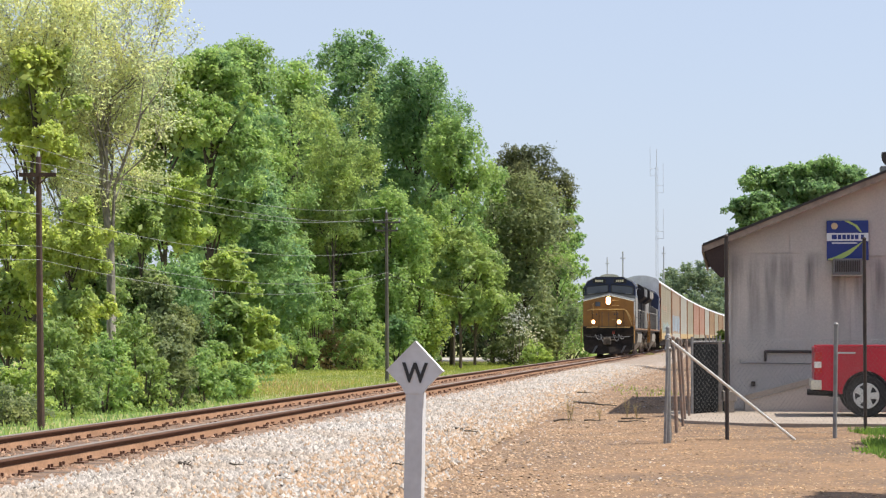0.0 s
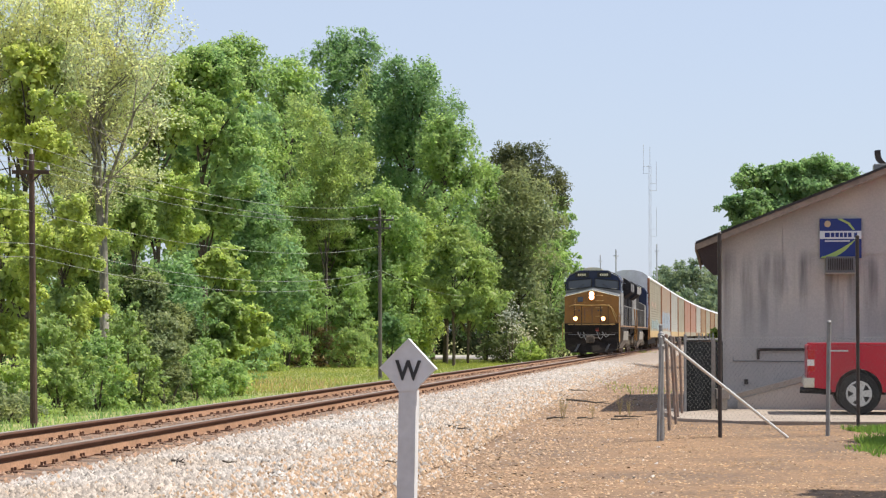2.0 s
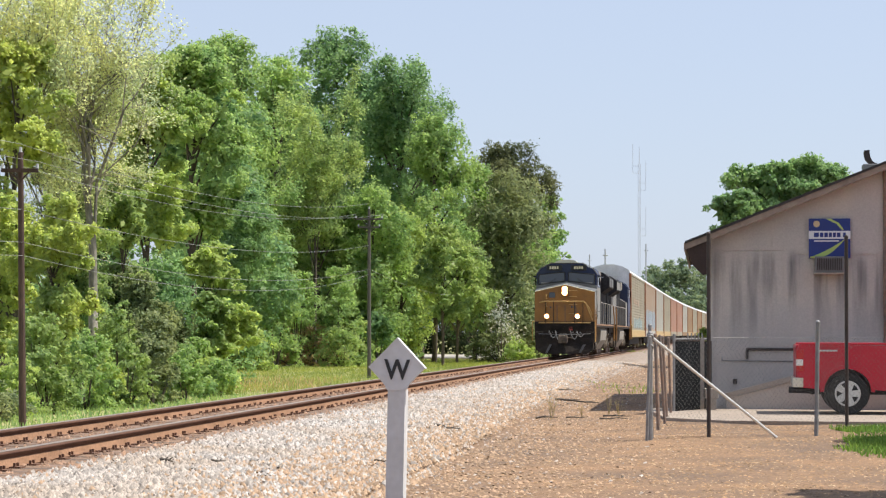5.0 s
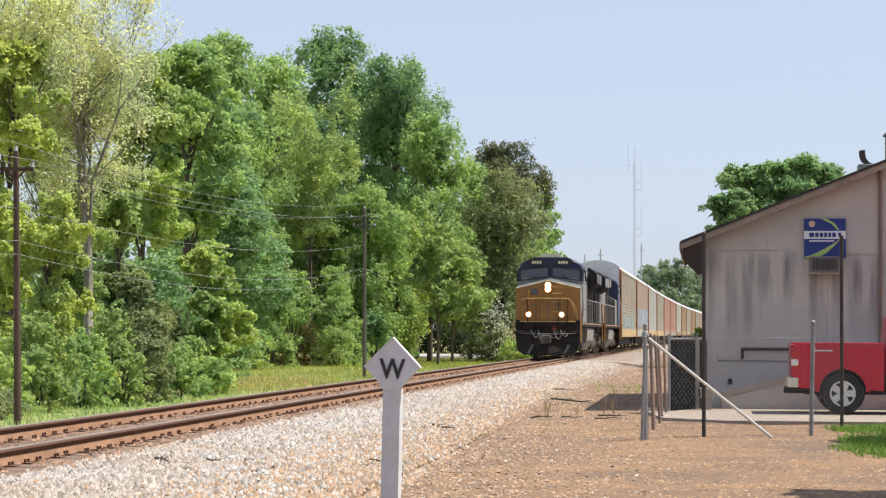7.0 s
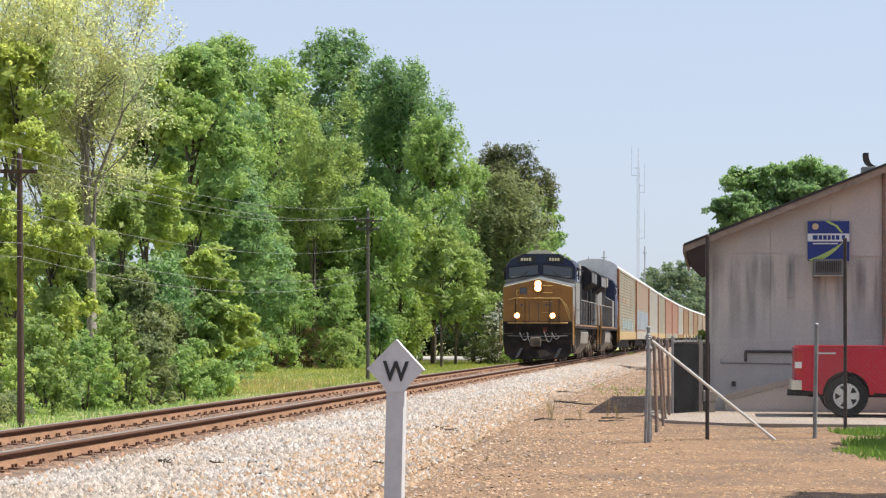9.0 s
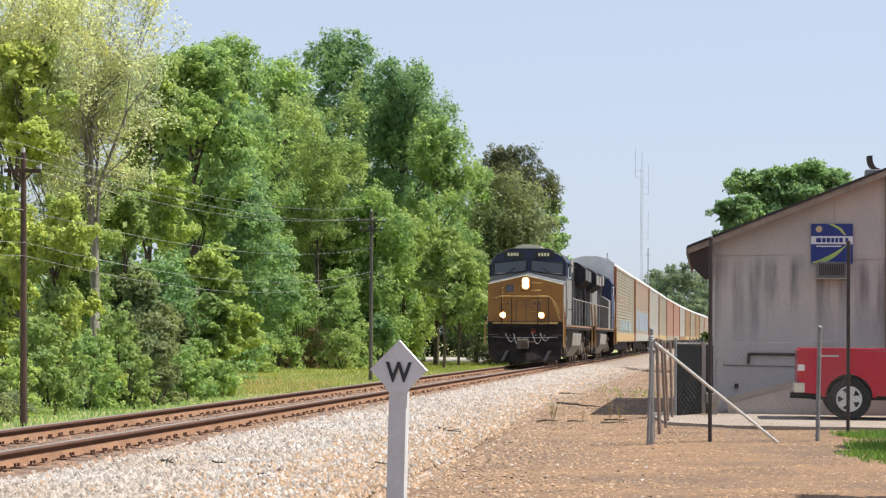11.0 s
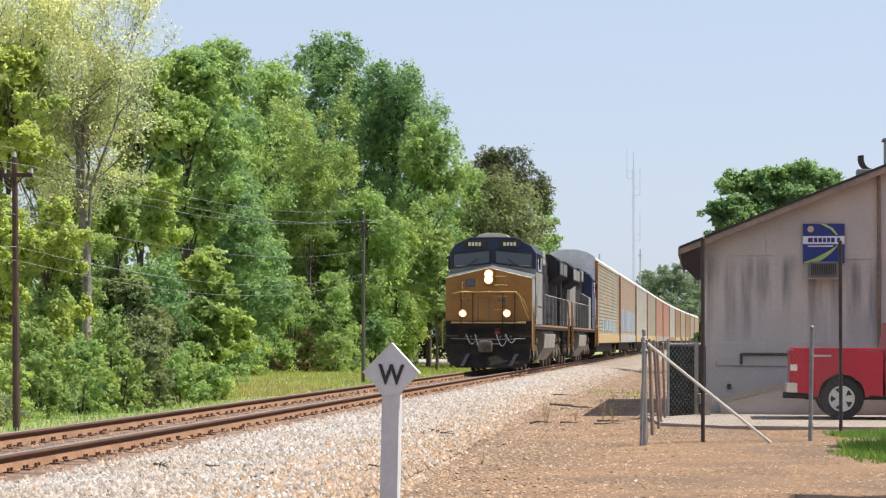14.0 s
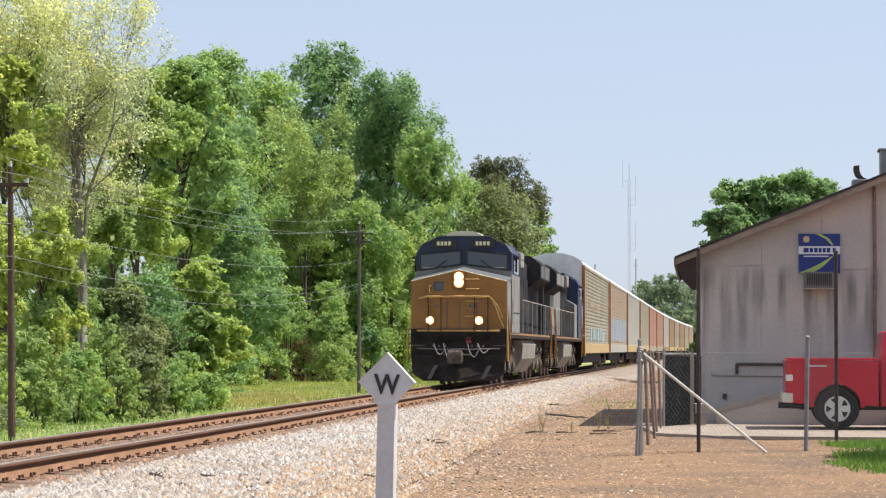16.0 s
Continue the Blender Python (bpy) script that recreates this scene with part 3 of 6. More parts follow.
tree("tree", 2.6, 195, 9.4, 3.22, 2.0, L_OLIVE, 8800, 0.130, "small tree with an ivy-covered trunk by the road", 129)
tree("tree", -4.3, 215, 24.0, 5.16, 3.3, L_DEEP, 11404, 0.210, "dark tree deep in the wood", 130)
tree("tree", -12.6, 200, 22.0, 4.80, 1.3, L_DEEP, 11404, 0.210, "dark tree deep in the wood", 131)
tree("tree", -15.1, 165, 19.6, 4.84, 0.0, L_DEEP, 17107, 0.187, "dark tree deep in the wood", 132)
tree("tree", 5.2, 285, 17.1, 4.56, 3.9, L_DEEP, 7603, 0.225, "dark tree deep in the wood", 133)
tree("tree", 16.8, 110, 10.0, 2.93, 5.8, L_DEEP, 38000, 0.085, "round-crowned green tree behind the shed", 134, shape='dome')
tree("tree", 14.2, 108, 8.2, 1.09, 5.5, L_DEEP, 9000, 0.08, "side crown of a green tree behind the shed", 135)
tree("tree", 21.3, 125, 10.6, 1.67, 6.4, L_DEEP, 9240, 0.124, "green tree behind the shed", 136)
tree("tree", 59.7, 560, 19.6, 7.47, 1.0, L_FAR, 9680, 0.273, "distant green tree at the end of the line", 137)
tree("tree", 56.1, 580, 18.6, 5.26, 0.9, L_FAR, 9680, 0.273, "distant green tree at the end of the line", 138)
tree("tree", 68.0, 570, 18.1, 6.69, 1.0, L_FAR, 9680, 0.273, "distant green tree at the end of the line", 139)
tree("tree", 4.5, 215, 17.2, 3.4, 1.5, L_MID, 10560, 0.137, "green tree between the vine-draped tree and the magnolia", 144)
tree("tree", -0.32, 222, 20.6, 2.91, 5.5, L_DEEP, 12000, 0.15, "dark tree behind the vine-draped tree", 145)
tree("tree", -19.77, 146, 11.8, 3.82, 1.4, L_DEEP, 15000, 0.14, "dark green tree behind the half-bare trunks", 146)
bush("bush", -11.9, 74, 1.16, 3.2, L_OLIVE, 4950, 0.068, "olive green shrub at the foot of the trees", 200)
bush("bush", -12.0, 66, 1.04, 1.0, L_GREY, 3464, 0.053, "pale green shrub flecked with white beyond the rails", 201)
bush("bush", -10.5, 80, 0.94, 1.2, L_YELLOW, 3464, 0.068, "bright yellow-green shrub by the rails", 202)
bush("bush", -10.6, 92, 1.45, 3.1, L_GREY, 5940, 0.083, "grey-green shrub at the wood's edge", 203)
bush("bush", -12.7, 100, 1.83, 5.1, L_GREY, 5940, 0.090, "grey-green shrub under the half-bare tree", 204)
bush("bush", -14.3, 98, 1.54, 4.4, L_MID, 4950, 0.090, "green undergrowth under the trees", 205)
bush("bush", -9.7, 96, 1.51, 2.0, L_MID, 4950, 0.083, "green undergrowth at the meadow's edge", 206)
bush("bush", -14.2, 189, 2.97, 5.9, L_MID, 4950, 0.106, "green undergrowth at the meadow's edge", 207)
bush("bush", -11.0, 190, 3.00, 4.8, L_GREY, 4950, 0.106, "tangled undergrowth at the meadow's edge", 208)
bush("bush", -7.8, 190, 2.48, 3.2, L_OLIVE, 3960, 0.106, "brownish tangle of dry brush", 209)
bush("bush", -5.6, 190, 1.99, 4.5, L_BRIGHT, 3960, 0.113, "bright green sapling thicket", 210)
bush("bush", -3.6, 182, 1.67, 3.7, L_DEEP, 3960, 0.121, "dark undergrowth beside the road", 211)
bush("bush", 6.2, 200, 1.99, 5.0, L_GREY, 4454, 0.121, "shrub with white blossom", 212)
bush("bush", 6.4, 198, 1.66, 5.5, L_BLOSSOM, 934, 0.086, "flowering shrub covered in white blossom", 213)
bush("bush", 10.8, 225, 2.95, 7.8, L_MID, 5940, 0.135, "mid-green thicket along the line", 214)
bush("bush", 7.3, 190, 1.24, 2.1, L_BRIGHT, 2474, 0.106, "low bright green bush by the line", 215)
bush("bush", 13.7, 255, 2.00, 12.3, L_MID, 4950, 0.151, "tall green thicket along the line", 216)
bush("bush", -19.3, 112, 3.52, 4.6, L_DEEP, 8910, 0.106, "deep green thicket under the trees", 217)
bush("bush", -15.9, 114, 3.58, 5.2, L_DEEP, 8910, 0.106, "deep green thicket under the trees", 218)
bush("bush", -12.8, 118, 3.40, 5.9, L_DEEP, 8910, 0.113, "deep green thicket under the trees", 219)
bush("bush", -15.2, 192, 5.53, 9.0, L_DEEP, 8910, 0.135, "deep green thicket under the trees", 220)
bush("bush", -10.3, 214, 5.59, 9.6, L_DEEP, 8910, 0.135, "deep green thicket under the trees", 221)
bush("bush", -4.9, 218, 4.58, 8.6, L_DEEP, 7920, 0.135, "deep green thicket under the trees", 222)
bush("bush", -12.7, 84, 1.10, 2.4, L_MID, 4950, 0.076, "mid-green shrub by the rails", 223)
bush("bush", -10.8, 78, 0.82, 0.7, L_BRIGHT, 3464, 0.061, "bright green shrub by the rails", 224)
bush("bush", -8.6, 94, 1.23, 1.3, L_BRIGHT, 3960, 0.076, "bright shrub under the young tree", 225)
bush("bush", -12.7, 188, 2.47, 2.2, L_BRIGHT, 4454, 0.099, "bright shrub at the meadow's edge", 226)
bush("bush", -12.2, 70, 1.01, 1.8, L_BRIGHT, 4950, 0.064, "bright green shrub by the pole's foot", 227)
bush("bush", -11.4, 72, 0.94, 2.1, L_OLIVE, 4950, 0.064, "olive green shrub by the rails", 228)
bush("bush", -10.8, 76, 1.00, 2.4, L_MID, 4950, 0.064, "leafy green shrub by the rails", 229)
bush("bush", -9.8, 78, 0.92, 2.1, L_OLIVE, 4454, 0.064, "olive green shrub under the half-bare tree", 230)
bush("bush", -9.3, 82, 0.97, 2.4, L_GREY, 4454, 0.068, "grey-green shrub by the rails", 231)
bush("bush", -8.6, 86, 1.01, 2.0, L_MID, 4454, 0.068, "leafy green shrub by the rails", 232)
bush("bush", -8.1, 92, 0.96, 1.3, L_MID, 3464, 0.068, "low green shrub by the meadow", 233)
bush("bush", -14.0, 176, 2.09, 5.0, L_BRIGHT, 5940, 0.099, "leafy shrub at the meadow's edge", 234)
bush("bush", -11.9, 186, 2.20, 5.7, L_MID, 5940, 0.099, "leafy shrub at the meadow's edge", 235)
bush("bush", -9.5, 188, 2.06, 4.6, L_GREY, 4950, 0.106, "grey-green brush at the meadow's edge", 236)
bush("bush", -7.0, 189, 2.08, 4.8, L_OLIVE, 4950, 0.106, "tangled olive brush at the meadow's edge", 237)
# the next three carry the lane gap's shade in their leaf colour
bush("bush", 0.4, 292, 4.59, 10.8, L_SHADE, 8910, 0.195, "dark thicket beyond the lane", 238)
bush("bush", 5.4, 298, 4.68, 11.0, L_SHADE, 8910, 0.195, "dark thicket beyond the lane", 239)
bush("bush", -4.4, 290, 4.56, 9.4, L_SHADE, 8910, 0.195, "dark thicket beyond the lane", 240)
bush("bush", 14.0, 300, 3.93, 8.1, L_DEEP, 5940, 0.195, "dark thicket beyond the lane", 241)
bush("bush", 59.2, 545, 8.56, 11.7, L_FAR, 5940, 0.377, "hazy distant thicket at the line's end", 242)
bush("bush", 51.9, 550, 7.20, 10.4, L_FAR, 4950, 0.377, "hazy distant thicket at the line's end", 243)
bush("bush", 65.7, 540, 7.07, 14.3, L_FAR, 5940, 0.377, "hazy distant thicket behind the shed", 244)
bush("bush", 5.8, 49.5, 0.17, 1.8, L_BRIGHT, 2574, 0.038, "green shrub growing behind the shed's corner", 245)
# shade behind the road, again put into the leaf colour
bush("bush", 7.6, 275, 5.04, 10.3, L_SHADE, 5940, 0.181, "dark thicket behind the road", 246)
bush("bush", -10.8, 171, 2.24, 5.6, L_MID, 5720, 0.105, "leafy undergrowth at the back of the meadow", 250)
bush("bush", -8.3, 175, 2.08, 2.8, L_DRYLEAF, 3696, 0.089, "brown tangle of dry brush at the back of the meadow", 251)
bush("bush", -5.9, 173, 1.85, 2.6, L_OLIVE, 3960, 0.095, "olive brush at the back of the meadow", 252)
bush("bush", -9.3, 174, 2.49, 7.3, L_MID, 5720, 0.105, "grey-green thicket under the budding tree", 253)
bush("bush", -6.7, 176, 2.31, 7.8, L_MID, 5280, 0.105, "leafy thicket under the wood's edge", 254)
bush("bush", -5.0, 180, 1.29, 3.6, L_BRIGHT, 3696, 0.100, "bright sapling thicket beside the utility pole", 255)
bush("bush", -11.7, 156, 1.86, 2.5, L_BRIGHT, 4840, 0.100, "bright shrub where meadow and wood meet", 256)
bush("bush", -2.8, 200, 2.14, 4.2, L_DEEP, 4400, 0.116, "dark undergrowth behind the utility pole", 257)
# these two stand in for shade in the wood, painted as dark leaves
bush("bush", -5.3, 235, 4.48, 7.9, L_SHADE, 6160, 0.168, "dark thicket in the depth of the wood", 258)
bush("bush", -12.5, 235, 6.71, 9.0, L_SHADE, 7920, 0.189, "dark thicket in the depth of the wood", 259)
bush("bush", -18.7, 130, 3.40, 6.4, L_DEEP, 7920, 0.116, "dark green thicket behind the half-bare trunks", 260)
bush("bush", -11.9, 92, 1.53, 3.3, L_OLIVE, 5720, 0.074, "olive undergrowth round the pale trunk", 261)
bush("bush", -20.0, 150, 3.57, 10.6, L_DEEP, 10000, 0.15, "dark green thicket behind the half-bare trunks", 262)


# ---- whistle post ----
M_WPAINT = mat("white_sign_paint", (0.60, 0.60, 0.61), 0.6, 0, 0.05, fine=30, stain=5, color2=(0.48, 0.47, 0.46))
M_BLACK = mat("black_paint", (0.02, 0.02, 0.022), 0.5)


def whistle_post():
    ob = thing("whistle_post", "white painted wooden whistle post with a black letter W", "sign", m=pose(-0.15, 11.0, 0) @ pose(0, 0, 0, 0, 1.0, -8))
    bm = bmesh.new()
    prism(bm, [(-0.042, -0.1), (0.042, -0.1), (0.040, 1.24), (-0.040, 1.24)], -0.027, 0.075)
    part("post", bm, M_WPAINT, ob)
    bm = bmesh.new()
    prism(bm, [(0, 1.478), (0.131, 1.342), (0.060, 1.268), (0.041, 1.236), (-0.041, 1.236), (-0.060, 1.268), (-0.131, 1.342)], -0.03, 0.0)
    board = part("board", bm, M_WPAINT, ob)
    bm = bmesh.new()
    prism(bm, [(0, 1.48), (0.133, 1.342), (0.129, 1.337), (0, 1.47), (-0.129, 1.337), (-0.133, 1.342)], -0.033, 0.025)
    part("edge_trim", bm, M_WPAINT, board)
    cu = bpy.data.curves.new("letter", "FONT")
    cu.body, cu.size, cu.extrude, cu.align_x = "W", 0.128, 0.002, "CENTER"
    cu.offset = 0.0028
    t = new("letter_w", cu)
    t.parent = board
    cu.materials.append(M_BLACK)
    t.matrix_basis = pose(0.002, -0.033, 1.29, 90, 0, 0) @ Matrix.Diagonal((0.86, 1, 1, 1))


whistle_post()


# ---- the train ----
M_GOLD = mat("gold_yellow_enamel", (0.30, 0.135, 0.020), 0.4, 0, 0.12, fine=20, stain=1.4, color2=(0.21, 0.094, 0.018))
M_BLUE = mat("dark_blue_enamel", (0.022, 0.035, 0.085), 0.5, 0, 0.15, fine=20, stain=1.2, color2=(0.035, 0.042, 0.07), spec=0.25)
M_GREY = mat("light_grey_enamel", (0.225, 0.228, 0.215), 0.5, 0, 0.12, fine=14, stain=1.1, color2=(0.175, 0.165, 0.145), spec=0.2)
M_TANK = mat("dusty_pale_grey_paint", (0.27, 0.255, 0.225), 0.7, 0, 0.12, fine=14, stain=1.1, color2=(0.20, 0.18, 0.15), spec=0.2)
M_SLATE = mat("slate_grey_enamel", (0.13, 0.135, 0.14), 0.6, 0, 0.12, fine=14, stain=1.5, spec=0.2)
M_DARK = mat("sooty_underframe", (0.019, 0.017, 0.016), 0.75, 0, 0.3, fine=18, stain=2.0, color2=(0.042, 0.033, 0.027), spec=0.15)
M_HOOD = mat("sooty_dark_hood", (0.022, 0.023, 0.028), 0.9, 0, 0.25, fine=10, stain=1.0, color2=(0.055, 0.053, 0.052), spec=0.05)
M_TRUCKF = mat("dusty_truck_frame", (0.17, 0.14, 0.11), 0.85, 0, 0.25, fine=12, stain=2.0, color2=(0.07, 0.06, 0.05), spec=0.15)
M_WHEEL = mat("steel_wheel", (0.16, 0.12, 0.10), 0.6, 0.5, 0.2)
M_RAILING = mat("pale_handrail_paint", (0.33, 0.31, 0.27), 0.5, 0, 0.08)
M_GOLDRAIL = mat("worn_gold_rail_paint", (0.48, 0.30, 0.10), 0.5, 0, 0.08)
M_GLASS = mat("cab_glass", (0.060, 0.070, 0.088), 0.08, 0, 0.0, spec=0.6)
M_BOARD = mat("number_board", (0.012, 0.012, 0.012), 0.4, 0, 0.0)
M_CREAM = mat("cream_digits", (0.75, 0.68, 0.45), 0.5, 0, 0.02)
M_RED = mat("faded_red_paint", (0.35, 0.05, 0.035), 0.6)
M_HOSE = mat("grey_air_hose", (0.16, 0.155, 0.15), 0.6)
M_HEAD = lamp_mat("headlight_lens", (1.0, 0.80, 0.55), 60.0)
M_DITCH = lamp_mat("ditch_light_lens", (1.0, 0.78, 0.50), 26.0)
# added orange glow that imitates the halo round the burning lamps
M_HALO = lamp_mat("lamp_halo", (1.0, 0.45, 0.16), 2.2)
train, wheelsets = [], []


def wheelset(parent, y, r, lively):
    """An axle with two wheels, spun by motions()."""
    bm = bmesh.new()
    for s in (-1, 1):
        disc_ring(bm, (s * 0.76, 0, 0), (1, 0, 0), r, 0.0, 0.065, 28)
        disc_ring(bm, (s * 0.70, 0, 0), (1, 0, 0), r + 0.028, r * 0.8, 0.015, 28)
        for k in range(5):
            a = 2 * math.pi * k / 5
            rod(bm, (s * 0.835, 0.22 * math.sin(a), 0.22 * math.cos(a)), (s * 0.80, 0.22 * math.sin(a), 0.22 * math.cos(a)), 0.05, 0.05, 6)
    rod(bm, (-1.05, 0, 0), (1.05, 0, 0), 0.085, 0.085, 10)
    w = part("wheelset", bm, M_WHEEL, parent)
    w.matrix_basis = pose(0, y, r)
    if lively:
        wheelsets.append((w, y, r))
    return w


def loco_truck(parent, y):
    """A three-axle truck: frame with journal boxes, springs and brake gear."""
    bm = bmesh.new()
    for s in (-1, 1):
        prism(bm, [(-2.6, 0.62), (-2.45, 0.98), (-0.9, 0.95), (-0.6, 0.78), (0.6, 0.78), (0.9, 0.95), (2.45, 0.98), (2.6, 0.62), (2.2, 0.5), (1.3, 0.66), (0.5, 0.5), (-0.5, 0.5), (-1.3, 0.66), (-2.2, 0.5)], s * 1.06 - 0.09, s * 1.06 + 0.09, "x")
        for a in (-1.85, 0.0, 1.85):
            box(bm, s * 1.12 - 0.12, s * 1.12 + 0.12, a - 0.2, a + 0.2, 0.36, 0.74, bevel=0.03)
            rod(bm, (s * 1.24, a, 0.53), (s * 1.27, a, 0.53), 0.13, 0.11, 10)
            for o in (-0.33, 0.33):
                rod(bm, (s * 1.12, a + o, 0.6), (s * 1.12, a + o, 0.92), 0.085, 0.085, 8)
        rod(bm, (s * 1.2, -2.2, 0.98), (s * 1.22, -0.7, 1.28), 0.05, 0.05, 6)
        rod(bm, (s * 1.2, 2.2, 0.98), (s * 1.22, 0.7, 1.28), 0.05, 0.05, 6)
        rod(bm, (s * 1.18, -1.3, 1.12), (s * 1.18, -0.6, 1.12), 0.13, 0.13, 10)
        rod(bm, (s * 1.18, 0.6, 1.12), (s * 1.18, 1.3, 1.12), 0.13, 0.13, 10)
    box(bm, -1.0, 1.0, -2.3, 2.3, 0.62, 0.86)
    t = part("truck", bm, M_TRUCKF, parent, "dusty grey-brown three-axle truck")
    t.matrix_basis = pose(0, y, 0)
    for a in (-1.85, 0.0, 1.85):
        wheelset(t, a, 0.53, True)
    return t


def railing(parent, side, y0, y1, n, z=1.78, x=1.46, m=None):
    bm = bmesh.new()
    pipe(bm, [(side * x, y0, z + 1.02), (side * x, y1, z + 1.02)], 0.018, 6)
    for k in range(n):
        yy = y0 + (y1 - y0) * k / (n - 1)
        rod(bm, (side * x, yy, z - 0.12), (side * x, yy, z + 1.02), 0.013, 0.013, 6)
    return part("handrail", bm, m or M_RAILING, parent, "pale painted handrail along the walkway")


def step_ladder(parent, side, y):
    bm = bmesh.new()
    for k in range(4):
        box(bm, side * 1.28 - 0.2, side * 1.28 + 0.2, y - 0.22, y + 0.22, 0.42 + 0.36 * k, 0.45 + 0.36 * k)
    for o in (-0.24, 0.24):
        box(bm, side * 1.46 - 0.02, side * 1.46 + 0.02, y + o - 0.02, y + o + 0.02, 0.38, 1.7)
    part("steps", bm, M_DARK, parent)
    for o in (-0.3, 0.3):
        bm = bmesh.new()
        pipe(bm, [(side * 1.5, y + o, 0.75), (side * 1.53, y + o, 1.9), (side * 1.48, y + o, 2.75)], 0.02, 6)
        part("grab_iron", bm, M_GOLD, parent, "gold grab iron beside the steps")


def locomotive(label, lead):
    """A six-axle road diesel, 21 m long, nose at y = 0, rails at z = 0."""
    ob = thing("locomotive", label, "locomotive", "cars of the train")
    # frame and walkway
    bm = bmesh.new()
    box(bm, -1.5, 1.5, 0.0, 20.9, 1.48, 1.64, bevel=0.02)
    box(bm, -1.1, 1.1, 0.3, 20.6, 1.0, 1.5)
    part("frame", bm, M_DARK, ob, "sooty black frame")
    for s in (-1, 1):
        bm = bmesh.new()
        box(bm, s * 1.5 - 0.012, s * 1.5 + 0.012, 0.9, 20.0, 1.59, 1.66)
        part("sill_stripe", bm, M_GOLD, ob, "gold stripe along the sill")
    # pilot with plow
    bm = bmesh.new()
    box(bm, -1.5, 1.5, 0.0, 0.5, 0.85, 1.62, bevel=0.03)
    box(bm, -1.5, 1.5, -0.035, 0.0, 1.5, 1.76, bevel=0.01)
    plow = prism(bm, [(-1.48, 0.95), (-1.42, 0.35), (-1.1, 0.14), (0, 0.14), (1.1, 0.14), (1.42, 0.35), (1.48, 0.95), (0, 0.95)], -0.08, 0.06)
    for v in plow:
        if v.co.y < 0:
            v.co.y -= 0.34 * (1 - abs(v.co.x) / 1.48) * (1.2 - v.co.z)
    part("pilot", bm, M_DARK, ob, "sooty black pilot and plow")
    for x in (-0.95, 0.72):
        bm = bmesh.new()
        prism(bm, [(x, 0.2), (x + 0.12, 0.2), (x + 0.34, 0.62), (x + 0.22, 0.62)], -0.33, -0.2)
        part("plow_stripe", bm, M_SLATE, ob, "worn grey stripe on the plow")
    bm = bmesh.new()
    box(bm, -0.17, 0.17, -0.75, 0.1, 0.72, 1.02, bevel=0.05)
    box(bm, -0.26, 0.2, -0.95, -0.7, 0.68, 1.08, bevel=0.06)
    rod(bm, (-0.45, -0.3, 0.95), (0.45, -0.3, 0.95), 0.03)
    part("coupler", bm, M_TRUCKF, ob, "rusty knuckle coupler")
    bm = bmesh.new()
    pipe(bm, [(-1.3, -0.1, 1.15), (-0.5, -0.32, 1.12), (0.5, -0.32, 1.12), (1.3, -0.1, 1.15)], 0.018, 6)
    part("uncoupling_lever", bm, M_HOSE, ob)
    bm = bmesh.new()
    for k in range(4):
        box(bm, -1.35, 1.35, -0.07, 0.0, 1.40 + 0.05 * k, 1.425 + 0.05 * k)
    part("anticlimber", bm, M_DARK, ob, "ribbed black anticlimber")
    for s in (-1, 1):
        for z in (0.5, 0.86, 1.22):
            bm = bmesh.new()
            box(bm, s * 1.27 - 0.2, s * 1.27 + 0.2, -0.06, 0.2, z, z + 0.035)
            part("front_step", bm, M_TRUCKF, ob, "worn steel front step")
        for x in (0.42, 0.6, 0.78):
            bm = bmesh.new()
            rod(bm, (s * x, -0.12, 1.22), (s * x, 0.02, 1.22), 0.035, 0.035, 8)
            part("hose_valve", bm, M_HOSE, ob)
    for x0, sag in ((-0.45, 0.5), (0.3, 0.42), (0.62, 0.3), (-0.75, 0.35)):
        bm = bmesh.new()
        pipe(bm, [(x0 + 0.35 * q, -0.3 - 0.12 * math.sin(q * 3.1), 1.3 - sag * math.sin(q * 2.6)) for q in (0, 0.2, 0.4, 0.6, 0.8, 1.0)], 0.02, 6)
        part("air_hose", bm, M_HOSE, ob, "grey air hose hanging beside the coupler")
    bm = bmesh.new()
    box(bm, 0.22, 0.40, -0.03, 0.0, 1.32, 1.5)
    part("red_plate", bm, M_RED, ob, "small red plate on the pilot")
    # nose: gold front with a peaked top, grey slope above
    bm = bmesh.new()
    prism(bm, [(-1.5, 1.64), (1.5, 1.64), (1.5, 3.25), (0.0, 3.60), (-1.5, 3.25)], 0.06, 1.5)
    nose = part("nose", bm, M_GOLD, ob, "gold nose with a peaked upper edge")
    bm = bmesh.new()
    vs = [bm.verts.new(p) for p in ((-1.51, 0.05, 3.25), (0, 0.05, 3.61), (1.51, 0.05, 3.25), (1.53, 1.55, 3.42), (0, 1.55, 3.76), (-1.53, 1.55, 3.42))]
    bm.faces.new((vs[0], vs[1], vs[4], vs[5])), bm.faces.new((vs[1], vs[2], vs[3], vs[4]))
    low = [bm.verts.new(p) for p in ((-1.51, 1.55, 3.2), (1.51, 1.55, 3.2))]
    bm.faces.new((vs[0], vs[5], low[0])), bm.faces.new((vs[2], low[1], vs[3]))
    part("nose_top", bm, M_SLATE, ob, "slate grey sloping top of the nose")
    for s in (-1, 1):
        bm = bmesh.new()
        box(bm, s * 1.505 - 0.006, s * 1.505 + 0.006, 0.12, 1.5, 1.75, 3.24)
        part("nose_side", bm, M_GREY, ob, "light grey side of the nose")
    bm = bmesh.new()
    for a, b in (((-1.5, 3.25), (0, 3.60)), ((0, 3.60), (1.5, 3.25))):
        rod(bm, (a[0], 0.045, a[1]), (b[0], 0.045, b[1]), 0.014, 0.014, 6)
